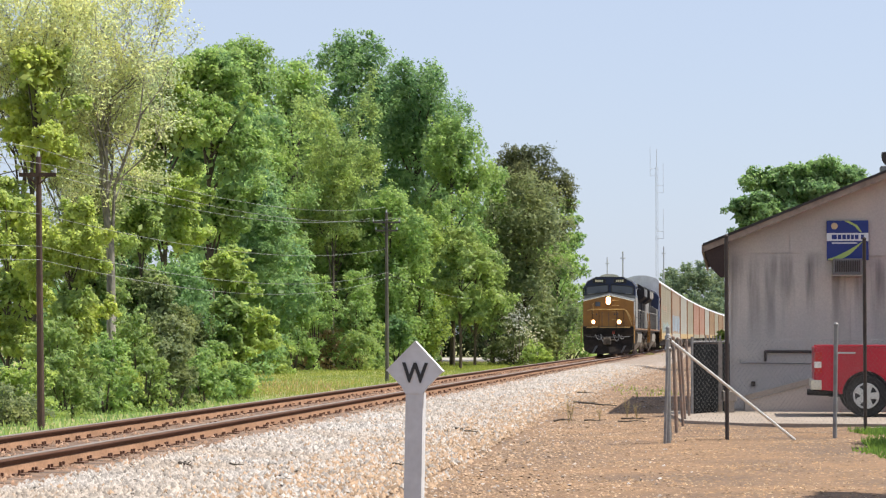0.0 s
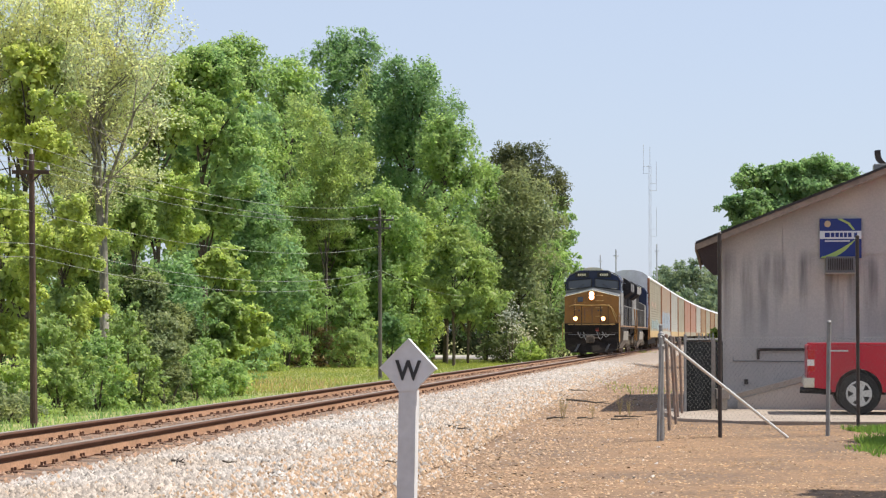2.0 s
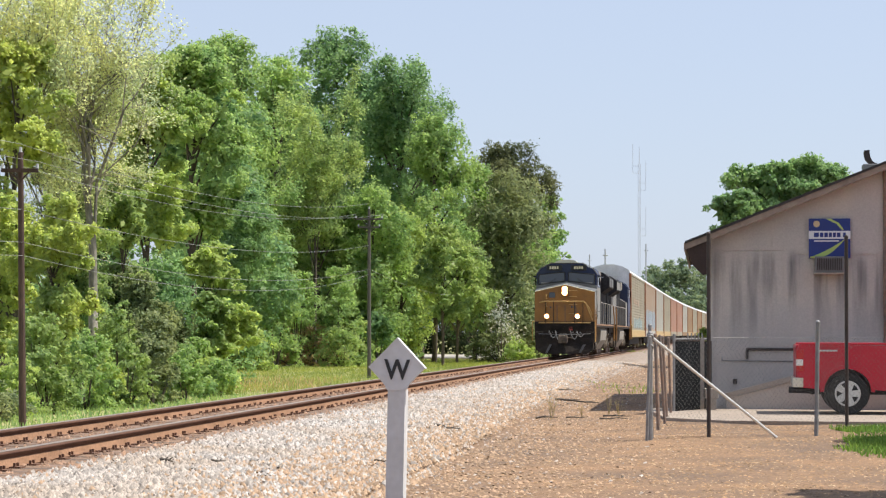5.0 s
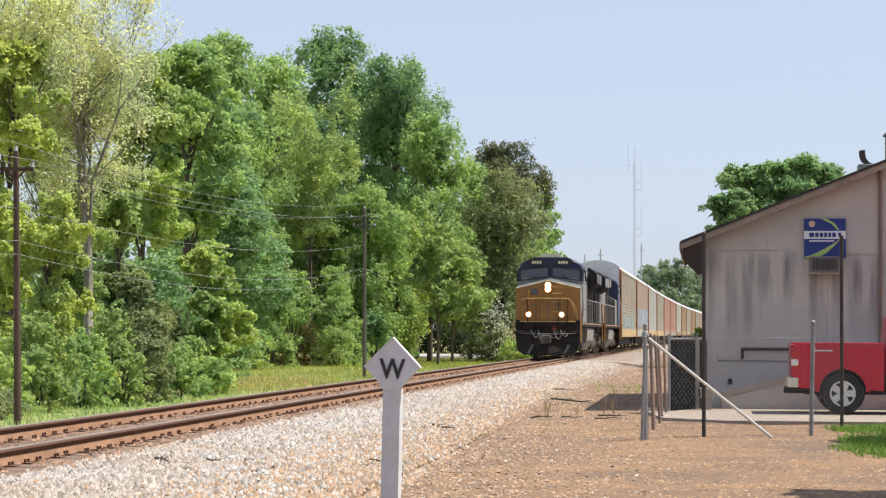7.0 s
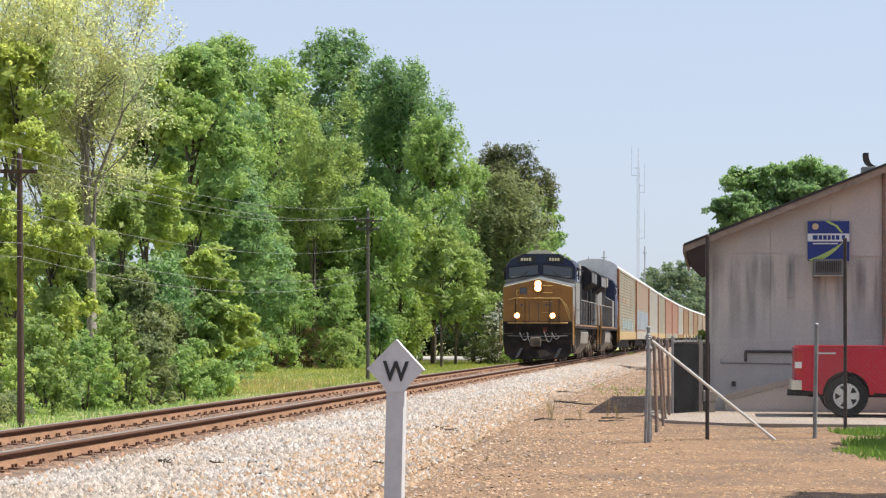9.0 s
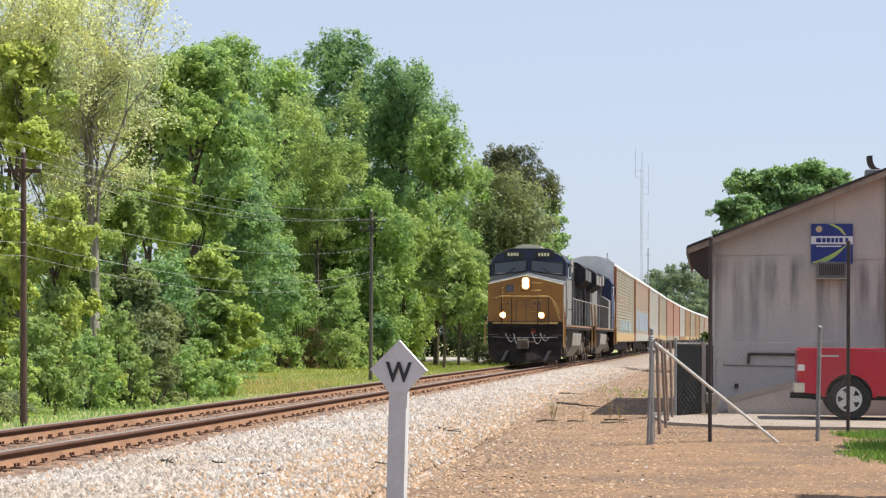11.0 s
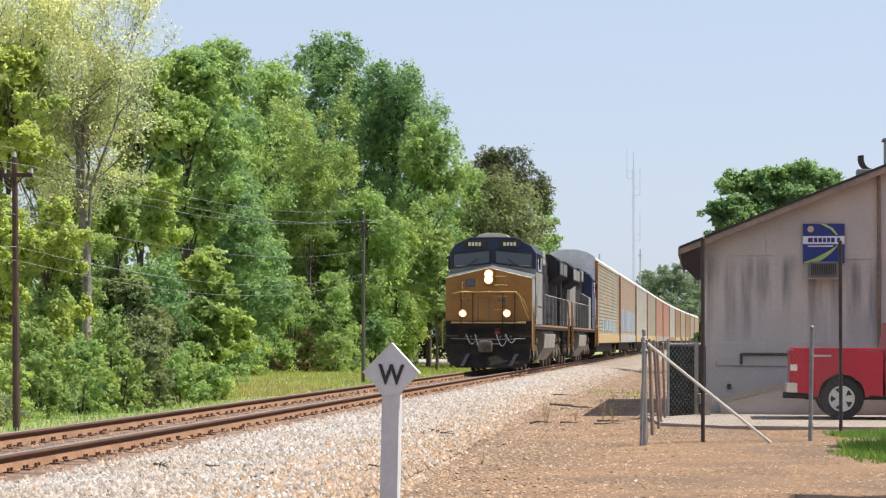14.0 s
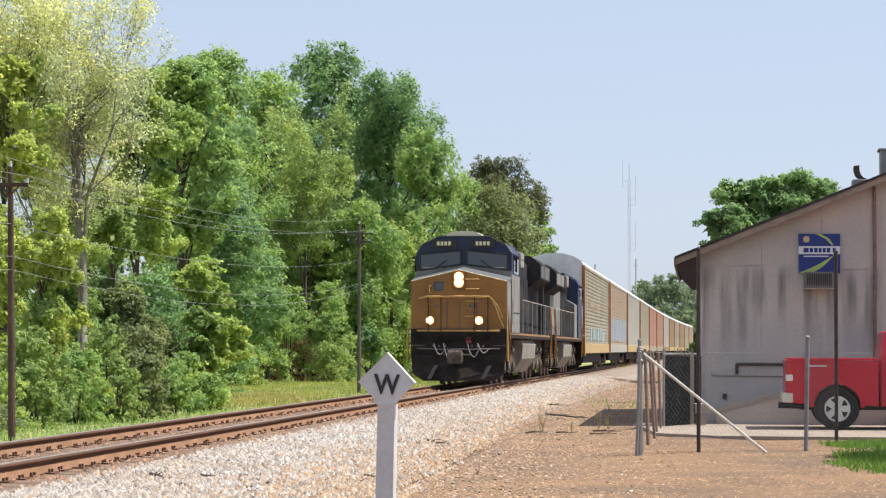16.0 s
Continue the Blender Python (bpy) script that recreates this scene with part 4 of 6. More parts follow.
    part("edge_stripe", bm, M_CREAM, nose, "pale stripe along the peak")
    # door, panels and ladders on the nose front
    bm = bmesh.new()
    box(bm, -0.98, -0.38, 0.03, 0.06, 1.72, 3.25, bevel=0.01)
    box(bm, 0.02, 0.55, 0.035, 0.06, 1.75, 2.7, bevel=0.01)
    box(bm, -0.36, 0.02, 0.04, 0.06, 1.75, 2.5, bevel=0.01)
    part("front_panel", bm, M_GOLD, nose)
    irons = [[(0.22, 0.05, z), (0.22, -0.04, z), (0.62, -0.04, z), (0.62, 0.05, z)] for z in (2.15, 2.62, 3.0, 3.3)]
    irons += [[(-0.86, 0.05, z - 0.2), (-0.92, -0.03, z - 0.2), (-0.92, -0.03, z), (-0.86, 0.05, z)] for z in (2.72, 3.1)]
    for points in irons:
        bm = bmesh.new()
        pipe(bm, points, 0.018, 6)
        part("grab_iron", bm, M_GOLDRAIL, nose, "gold-painted grab iron")
    bm = bmesh.new()
    box(bm, -0.78, -0.48, 0.02, 0.03, 2.95, 3.22, bevel=0.03)
    for x in (0.36, 0.5, -0.7):
        box(bm, x - 0.035, x + 0.035, 0.025, 0.034, 2.44, 2.52)
    for x in (-0.38, 0.02, 0.56):
        box(bm, x - 0.012, x + 0.012, 0.028, 0.04, 1.74, 2.6)
    part("door_window", bm, M_GLASS, nose, "small dark window of the nose door")
    # front handrails down to the steps
    bm = bmesh.new()
    pipe(bm, [(-1.25, 0.0, 2.7), (-1.0, -0.08, 2.76), (0.95, -0.08, 2.76), (1.2, 0.0, 2.5), (1.5, 0.15, 1.8), (1.52, 0.15, 0.75)], 0.032, 6)
    part("front_handrail", bm, M_GOLDRAIL, ob, "gold-painted handrail across the front")
    for points in ([(1.05, -0.06, 2.7), (1.42, 0.1, 1.75)], [(-1.62, 0.2, 0.8), (-1.62, 0.2, 1.75), (-1.48, 0.2, 1.8)], [(-1.3, -0.05, 1.7), (1.3, -0.05, 1.7)]):
        bm = bmesh.new()
        pipe(bm, points, 0.032, 6)
        part("handrail", bm, M_GOLDRAIL, ob)
    for x in (-0.95, -0.55, 0.5, 0.92):
        bm = bmesh.new()
        rod(bm, (x, -0.08, 1.62), (x, -0.08, 2.76), 0.018, 0.018, 6)
        part("stanchion", bm, M_HOOD, ob, "dark handrail stanchion")
    if lead:
        for z in (3.20, 3.385):
            bm = bmesh.new()
            rod(bm, (0.0, -0.04, z), (0.0, 0.10, z), 0.092, 0.092, 20)
            lens = part("headlight", bm, M_HEAD, ob, "burning white headlight")
            bm = bmesh.new()
            disc_ring(bm, (0.0, -0.005, z), (0, 1, 0), 0.150, 0.094, 0.02, 24)
            part("halo_ring", bm, M_HALO, lens, "glowing orange ring in place of the headlight's halo")
        bm = bmesh.new()
        box(bm, -0.2, 0.2, 0.0, 0.06, 3.0, 3.56, bevel=0.05)
        part("headlight_housing", bm, M_GOLD, ob)
        for x, m in ((-0.90, M_DITCH), (0.64, M_DITCH)):
            bm = bmesh.new()
            rod(bm, (x, -0.07, 2.02), (x, 0.06, 2.02), 0.075, 0.075, 18)
            lens = part("ditch_light", bm, m, ob, "burning ditch light")
            bm = bmesh.new()
            disc_ring(bm, (x, -0.03, 2.02), (0, 1, 0), 0.125, 0.082, 0.02, 18)
            part("halo_ring", bm, M_HALO, lens, "glowing orange ring in place of the ditch light's halo")
            bm = bmesh.new()
            disc_ring(bm, (x, 0.02, 2.02), (0, 1, 0), 0.16, 0.12, 0.05, 18)
            part("lamp_ring", bm, M_GOLD, ob)
    # cab with its two windscreens, number boards and roof
    cab_out = [(-1.53, 1.64), (1.53, 1.64), (1.53, 4.14), (1.30, 4.44), (0.78, 4.69), (-0.78, 4.69), (-1.30, 4.44), (-1.53, 4.14)]
    bm = bmesh.new()
    prism(bm, cab_out, 1.5, 4.5)
    cab = part("cab", bm, M_BLUE, ob, "dark blue cab")
    bm = bmesh.new()
    prism(bm, [(-1.53, 3.3), (0, 3.68), (1.53, 3.3), (1.53, 3.60), (0, 3.80), (-1.53, 3.60)], 1.47, 1.5)
    part("grey_band", bm, M_GREY, cab, "light grey band under the windscreens")
    for s in (-1, 1):
        bm = bmesh.new()
        prism(bm, [(s * 0.12, 3.83), (s * 1.38, 3.66), (s * 1.38, 4.12), (s * 0.12, 4.25)], 1.46, 1.5)
        w = part("windscreen", bm, M_GLASS, cab, "dark windscreen pane")
        bm = bmesh.new()
        for a, b in (((0.1, 3.82), (1.41, 3.64)), ((1.41, 3.64), (1.41, 4.14)), ((1.41, 4.14), (0.1, 4.27)), ((0.1, 4.27), (0.1, 3.82))):
            rod(bm, (s * a[0], 1.46, a[1]), (s * b[0], 1.46, b[1]), 0.025, 0.025, 6)
        part("window_frame", bm, M_BOARD, w, "black rubber window seal")
        bm = bmesh.new()
        rod(bm, (s * 0.9, 1.43, 3.7), (s * 0.55, 1.43, 3.95), 0.015, 0.015, 5)
        part("wiper", bm, M_BOARD, w)
        bm = bmesh.new()
        box(bm, s * 1.0 - 0.3, s * 1.0 + 0.3, 1.452, 1.459, 3.70 if s > 0 else 3.69, 3.735)
        part("sill_card", bm, M_RAILING, w, "pale strip at the foot of the windscreen")
        bm = bmesh.new()
        box(bm, s * 0.62 - 0.39, s * 0.62 + 0.39, 1.44, 1.5, 4.35, 4.625, bevel=0.01)
        nb = part("number_board", bm, M_BOARD, cab, "black number board")
        for k in range(4):
            bm = bmesh.new()
            xx = s * 0.62 - 0.24 + 0.12 * k
            box(bm, xx, xx + 0.085, 1.432, 1.44, 4.425, 4.55)
            part("plain_bar", bm, M_CREAM, nb, "cream bar in place of the number")
        # cab side: grey lower body, window, door
        bm = bmesh.new()
        box(bm, s * 1.535 - 0.006, s * 1.535 + 0.006, 1.5, 4.5, 1.66, 3.5)
        part("cab_side", bm, M_GREY if lead else M_BLUE, cab, "painted lower side of the cab")
        bm = bmesh.new()
        box(bm, s * 1.54 - 0.01, s * 1.54 + 0.01, 2.2, 3.0, 3.55, 4.1)
        box(bm, s * 1.54 - 0.01, s * 1.54 + 0.01, 3.1, 3.9, 3.55, 4.1)
        part("side_window", bm, M_GLASS, cab)
        bm = bmesh.new()
        box(bm, s * 1.545 - 0.008, s * 1.545 + 0.008, 1.72, 1.78, 1.9, 2.7)
        box(bm, s * 1.545 - 0.008, s * 1.545 + 0.008, 2.3, 4.2, 2.28, 2.31)
        part("side_seam", bm, M_DARK, cab)
        bm = bmesh.new()
        box(bm, s * 1.62 - 0.03, s * 1.62 + 0.03, 2.1, 2.14, 3.6, 4.0)
        rod(bm, (s * 1.5, 2.12, 3.8), (s * 1.62, 2.12, 3.8), 0.015)
        part("mirror", bm, M_DARK, cab)
        bm = bmesh.new()
        prism(bm, [(s * 1.5, 4.1), (s * 1.72, 4.02), (s * 1.72, 4.05), (s * 1.5, 4.14)], 2.0, 4.0)
        part("sun_shade", bm, M_BLUE, cab)
    roof_out = [(-1.32, 4.46), (-0.79, 4.715), (0.79, 4.715), (1.32, 4.46), (1.53, 4.155), (1.55, 4.17), (1.34, 4.49), (0.81, 4.74), (-0.81, 4.74), (-1.34, 4.49), (-1.55, 4.17), (-1.53, 4.155)]
    bm = bmesh.new()
    prism(bm, roof_out, 1.66, 4.5)
    part("roof", bm, M_BLUE, cab, "dark blue cab roof")
    # tank grey on the front strip paints in the roof's sunlit line
    bm = bmesh.new()
    prism(bm, roof_out, 1.5, 1.66)
    part("roof_edge_highlight", bm, M_TANK, cab, "cab roof edge painted pale for its sunlit line")
    bm = bmesh.new()
    prism(bm, [(-0.7, 4.73), (-0.5, 4.86), (-0.3, 4.91), (0.2, 4.91), (0.4, 4.86), (0.6, 4.73)], 2.0, 3.4)
    part("roof_unit", bm, M_CREAM, cab, "cream air conditioner on the roof")
    # long hood in sections
    bm = bmesh.new()
    prism(bm, [(-1.0, 1.64), (1.0, 1.64), (1.0, 4.25), (0.8, 4.45), (-0.8, 4.45), (-1.0, 4.25)], 4.5, 20.3)
    hood = part("hood", bm, M_HOOD, ob, "dark sooty long hood")
    bm = bmesh.new()
    prism(bm, [(-1.48, 1.64), (1.48, 1.64), (1.48, 3.2), (1.05, 3.45), (-1.05, 3.45), (-1.48, 3.2)], 4.52, 6.6)
    part("equipment_cabinet", bm, M_HOOD if lead else M_GREY, ob, "equipment cabinet behind the cab")
    for s in (-1, 1):
        for k in range(9):
            yy = 7.0 + k * 1.08
            bm = bmesh.new()
            box(bm, s * 1.02 - 0.02, s * 1.02 + 0.02, yy, yy + 0.98, 1.75, 3.7, bevel=0.01)
            part("hood_door", bm, M_HOOD if lead or k < 3 else M_GREY, hood, "streaked engine door")
        for k in range(3):
            bm = bmesh.new()
            for j in range(7):
                box(bm, s * 1.03 - 0.02, s * 1.03 + 0.02, 5.0 + k * 2.2, 6.8 + k * 2.2, 3.78 + 0.08 * j, 3.82 + 0.08 * j)
            part("louvre", bm, M_DARK, hood)
    bm = bmesh.new()
    box(bm, -1.3, 1.3, 8.0, 9.4, 3.95, 4.48, bevel=0.06)
    part("exhaust_housing", bm, M_TANK, hood, "pale box over the engine's flank")
    bm = bmesh.new()
    prism(bm, [(-1.5, 3.75), (-1.5, 4.3), (-1.1, 4.6), (1.1, 4.6), (1.5, 4.3), (1.5, 3.75), (1.0, 3.4), (-1.0, 3.4)], 14.6, 19.6)
    part("radiator", bm, M_HOOD, ob, "overhanging radiator section")
    for s in (-1, 1):
        bm = bmesh.new()
        box(bm, s * 1.505 - 0.008, s * 1.505 + 0.008, 14.9, 16.6, 3.8, 4.26)
        box(bm, s * 1.505 - 0.008, s * 1.505 + 0.008, 16.9, 19.3, 3.8, 4.26)
        part("radiator_grille", bm, M_SLATE if lead else M_GREY, ob, "pale radiator grille")
    bm = bmesh.new()
    rod(bm, (0.2, 6.4, 4.45), (0.2, 6.4, 4.95), 0.035)
    rod(bm, (-0.5, 5.4, 4.45), (-0.5, 5.4, 4.9), 0.03)
    part("aerial", bm, M_DARK, hood)
    # fuel tank with pale flanks
    bm = bmesh.new()
    prism(bm, [(-1.3, 1.45), (-1.42, 1.3), (-1.38, 0.8), (-1.05, 0.32), (1.05, 0.32), (1.38, 0.8), (1.42, 1.3), (1.3, 1.45)], 7.4, 13.4)
    part("fuel_tank", bm, M_TANK, ob, "pale dusty fuel tank with curved flanks")
    for s in (-1, 1):
        step_ladder(ob, s, 0.7)
        step_ladder(ob, s, 20.2)
        railing(ob, s, 4.7, 19.9, 8)
    loco_truck(ob, 4.1)
    loco_truck(ob, 16.7)
    return ob


def autorack(body, label, marks, seed):
    """A covered car carrier, 27.4 m long: ribbed sides, rusty end posts, pale arched roof."""
    rng = random.Random(seed)
    ob = thing("autorack", label, "train car", "cars of the train")
    for s in (-1, 1):
        bm = bmesh.new()
        ribs = []
        n = 20
        for k in range(n):
            z = 1.42 + (5.2 - 1.42) * k / n
            d = (5.2 - 1.42) / n
            ribs += [(s * 1.50, z), (s * 1.50, z + d * 0.62), (s * 1.475, z + d * 0.72), (s * 1.475, z + d * 0.96)]
        prism(bm, ribs + [(s * 1.42, 5.2), (s * 1.42, 1.42)], 0.35, 27.05)
        side = part("side", bm, body, ob, "ribbed steel side wall")
        bm = bmesh.new()
        box(bm, s * 1.48 - 0.05, s * 1.48 + 0.05, 0.1, 27.3, 0.92, 1.42, bevel=0.02)
        part("side_sill", bm, marks[0], ob, "side sill of the deck")
        for yy in (0.2, 27.2):
            bm = bmesh.new()
            box(bm, s * 1.47 - 0.08, s * 1.47 + 0.08, yy - 0.16, yy + 0.16, 0.95, 5.3)
            part("end_post", bm, M_RUSTPOST, ob, "rusty orange end post")
        bm = bmesh.new()
        box(bm, s * 1.505 - 0.03, s * 1.505 + 0.03, 0.3, 27.1, 5.16, 5.3)
        part("top_rail", bm, body, ob)
        for z0, z1, y0, y1, m in marks[1]:
            y = y0
            while y < y1:
                w = rng.uniform(0.8, 1.8)
                zz0, zz1 = z0 + rng.uniform(0, 0.25), z1 - rng.uniform(0, 0.3)
                bm = bmesh.new()
                box(bm, s * 1.513 - 0.004, s * 1.513 + 0.004, y, y + w, zz0, zz1)
                part("painted_bar", bm, m, side, "faded painted bar on the side")
                y += w + rng.uniform(0.2, 0.7)
    bm = bmesh.new()
    arch = [(-1.52, 5.26), (-1.38, 5.5), (-0.95, 5.76), (-0.4, 5.9), (0.4, 5.9), (0.95, 5.76), (1.38, 5.5), (1.52, 5.26)]
    prism(bm, arch, 0.1, 27.3)
    roof = part("roof", bm, M_CARROOF, ob, "pale galvanised arched roof")
    bm = bmesh.new()
    for k in range(1, 19):
        yy = 0.1 + 27.2 * k / 19
        prism(bm, [(x * 1.008, z + 0.02) for x, z in arch[1:-1]] + [(x, z) for x, z in arch[1:-1]][::-1], yy - 0.05, yy + 0.05)
    part("roof_ribs", bm, M_CARROOF, roof)
    for yy, w in ((0.12, -1), (27.28, 1)):
        bm = bmesh.new()
        box(bm, -1.4, 1.4, yy - 0.05, yy + 0.05, 1.0, 5.28)
        for k in range(6):
            box(bm, -1.3 + k * 0.45, -1.1 + k * 0.45, yy - 0.09, yy + 0.09, 1.1, 5.2)
        part("end_door", bm, M_CARROOF, ob, "pale grey ribbed end doors")
    bm = bmesh.new()
    box(bm, -1.42, 1.42, 0.3, 27.1, 0.85, 1.1)
    box(bm, -0.35, 0.35, -0.55, 27.95, 0.75, 1.0)
    # filler block, added to darken the gap under the car
    box(bm, -1.2, 1.2, 5.0, 22.4, 0.42, 0.86)
    part("underframe", bm, M_DARK, ob, "dark steel underframe with an added filler block below")
    for yy in (2.6, 24.8):
        bm = bmesh.new()
        for s in (-1, 1):
            prism(bm, [(-1.15, 0.32), (-1.2, 0.55), (-0.5, 0.8), (0.5, 0.8), (1.2, 0.55), (1.15, 0.32), (0.5, 0.25), (-0.5, 0.25)], s * 1.0 - 0.08, s * 1.0 + 0.08, "x")
        box(bm, -1.0, 1.0, -0.2, 0.2, 0.35, 0.85)
        t = part("bogie", bm, M_TRUCKF, ob)
        t.matrix_basis = pose(0, yy, 0)
        for a in (-0.85, 0.85):
            wheelset(t, a, 0.42, seed < 42)
    return ob


M_RUSTPOST = mat("rusty_orange_post", (0.33, 0.14, 0.06), 0.8, 0, 0.2, fine=12, stain=1.5, color2=(0.24, 0.1, 0.05))
M_CARROOF = mat("galvanised_roof", (0.72, 0.74, 0.77), 0.5, 0.1, 0.08, fine=10, stain=0.7, color2=(0.5, 0.5, 0.5))
M_TAN = mat("dusty_tan_panels", (0.30, 0.285, 0.215), 0.7, 0, 0.14, fine=9, stain=0.5, color2=(0.245, 0.215, 0.155), spec=0.2)
M_ORANGE = mat("dusty_orange_tan_panels", (0.335, 0.235, 0.165), 0.7, 0, 0.12, fine=9, stain=0.5, color2=(0.30, 0.265, 0.20), spec=0.2)
M_PALE = mat("pale_galvanised_panels", (0.36, 0.36, 0.32), 0.65, 0, 0.1, fine=9, stain=0.5, color2=(0.30, 0.285, 0.235), spec=0.2)
M_REDDISH = mat("faded_red_brown_panels", (0.33, 0.16, 0.11), 0.7, 0, 0.12, fine=9, stain=0.5, color2=(0.32, 0.22, 0.16), spec=0.2)
M_BROWN = mat("dull_brown_panels", (0.28, 0.195, 0.11), 0.75, 0, 0.12, fine=9, stain=0.5, color2=(0.23, 0.145, 0.08), spec=0.2)
M_YELLOWSILL = mat("yellow_sill_paint", (0.38, 0.26, 0.10), 0.6, 0, 0.15, fine=9, stain=1.0, color2=(0.42, 0.3, 0.14))
G_PINK = mat("faded_pink_paint", (0.39, 0.28, 0.20), 0.7)
G_AQUA = mat("faded_aqua_paint", (0.29, 0.37, 0.37), 0.7)
G_SKY = mat("faded_pale_blue_paint", (0.31, 0.37, 0.42), 0.7)

LOCO_STEP, CAR_STEP, CAR_START = 22.3, 28.6, 44.1
loco = locomotive("gold-nosed dark blue and grey diesel locomotive with burning headlights", True)
train.append((loco, 0.0, 20.9, 1))
loco_b = locomotive("dark blue and grey diesel locomotive running cab last behind the leader", False)
train.append((loco_b, LOCO_STEP, 20.9, -1))
CARS = [
    (M_TAN, M_YELLOWSILL, "tan covered car carrier with rusty end posts and faded bars", [(3.1, 3.7, 5, 14, G_PINK), (1.5, 2.4, 6, 20, G_AQUA)]),
    (M_ORANGE, M_PALE, "orange-tan covered car carrier with pale blue painted bars", [(1.5, 3.2, 2, 25, G_SKY)]),
    (M_PALE, M_YELLOWSILL, "pale galvanised covered car carrier with a yellow sill", []),
    (M_TAN, M_YELLOWSILL, "tan covered car carrier with a yellow sill", []),
    (M_REDDISH, M_TAN, "faded red-brown covered car carrier", []),
    (M_REDDISH, M_TAN, "faded red-brown covered car carrier", []),
    (M_PALE, M_BROWN, "pale galvanised covered car carrier", []),
    (M_BROWN, M_YELLOWSILL, "dull brown covered car carrier", []),
    (M_TAN, M_YELLOWSILL, "tan covered car carrier far down the line", []),
    (M_BROWN, M_YELLOWSILL, "dull brown covered car carrier far down the line", []),
    (M_TAN, M_YELLOWSILL, "tan covered car carrier far down the line", []),
    (M_ORANGE, M_YELLOWSILL, "orange-tan covered car carrier far down the line", []),
]
for k, (body, sill, text, bars) in enumerate(CARS):
    train.append((autorack(body, text, (sill, bars), 40 + k), CAR_START + CAR_STEP * k, 27.4, 1))


# ---- the shed ----
def wall_mat():
    """Painted sheet wall: pinkish grey with vertical grime running down from a seam."""
    m = mat("stained_grey_wall_paint", (0.53, 0.475, 0.42), 0.8, 0, 0.07, fine=30, stain=0.7, color2=(0.43, 0.40, 0.375))
    n, l = m.node_tree.nodes, m.node_tree.links
    b = n["Principled BSDF"]
    src = b.inputs["Base Color"].links[0].from_socket
    tc, mp = n.new("ShaderNodeTexCoord"), n.new("ShaderNodeMapping")
    mp.inputs["Scale"].default_value = (2.6, 1, 0.22)
    l.new(tc.outputs["Object"], mp.inputs["Vector"])
    nz = n.new("ShaderNodeTexNoise")
    nz.inputs["Scale"].default_value, nz.inputs["Detail"].default_value = 1.5, 7
    l.new(mp.outputs[0], nz.inputs["Vector"])
    sep = n.new("ShaderNodeSeparateXYZ")
    l.new(tc.outputs["Object"], sep.inputs[0])
    top, low = n.new("ShaderNodeMapRange"), n.new("ShaderNodeMapRange")
    for r, a, c in ((top, 3.25, 2.95), (low, 1.2, 2.6)):
        r.inputs[1].default_value, r.inputs[2].default_value = a, c
        l.new(sep.outputs["Z"], r.inputs[0])
    st = n.new("ShaderNodeMapRange")
    st.inputs[1].default_value, st.inputs[2].default_value = 0.45, 0.66
    l.new(nz.outputs["Fac"], st.inputs[0])
    k1, k2, k3 = (n.new("ShaderNodeMath") for _ in range(3))
    for k in (k1, k2, k3):
        k.operation = "MULTIPLY"
    l.new(st.outputs[0], k1.inputs[0]), l.new(top.outputs[0], k1.inputs[1])
    l.new(k1.outputs[0], k2.inputs[0]), l.new(low.outputs[0], k2.inputs[1])
    l.new(k2.outputs[0], k3.inputs[0])
    k3.inputs[1].default_value = 0.95
    mix = n.new("ShaderNodeMix")
    mix.data_type = "RGBA"
    l.new(k3.outputs[0], mix.inputs[0]), l.new(src, mix.inputs[6])
    mix.inputs[7].default_value = (0.16, 0.15, 0.145, 1)
    l.new(mix.outputs[2], b.inputs["Base Color"])
    return m


M_WALL = wall_mat()
M_FASCIA = mat("weathered_fascia", (0.30, 0.235, 0.185), 0.8, 0, 0.15, fine=14, stain=2)
M_SOFFIT = mat("dark_brown_soffit", (0.05, 0.03, 0.025), 0.8, 0, 0.2)
M_SHINGLE = mat("dark_roof_felt", (0.045, 0.042, 0.04), 0.9, 0, 0.2, fine=8, stain=1)
M_RUSTPIPE = mat("rusty_downpipe", (0.24, 0.145, 0.10), 0.8, 0, 0.2, fine=10, stain=4, color2=(0.17, 0.14, 0.12))
M_CONC = mat("worn_concrete", (0.40, 0.36, 0.31), 0.9, 0, 0.12, fine=20, stain=0.6, color2=(0.33, 0.29, 0.25), bump=0.01)
M_GALV = mat("galvanised_steel", (0.26, 0.255, 0.25), 0.55, 0.3, 0.12, fine=20, stain=4)
M_DARKPIPE = mat("dark_painted_pipe", (0.05, 0.035, 0.03), 0.6, 0.1, 0.2, fine=16, stain=5)
M_SIGNBLUE = mat("sign_blue", (0.012, 0.03, 0.19), 0.4, 0, 0.04, fine=8, stain=3)
M_SIGNWHITE = mat("sign_white", (0.68, 0.70, 0.72), 0.4, 0, 0.03)
M_SIGNGREEN = mat("sign_pale_green", (0.42, 0.52, 0.14), 0.4, 0, 0.05)
M_SIGNTAN = mat("sign_emblem_tan", (0.55, 0.42, 0.25), 0.4, 0, 0.05)
M_GREYBOX = mat("grimy_grey_casing", (0.17, 0.165, 0.16), 0.6, 0, 0.1, fine=12, stain=4)
SHED = pose(5.78, 48.0, 0, 0, 0, -6.8)
EAVE_Z, PITCH, LONG, RIDGE = 3.50, 0.40, 13.0, 6.5


def roof_z(u):
    return EAVE_Z + PITCH * min(u, 2 * RIDGE - u)


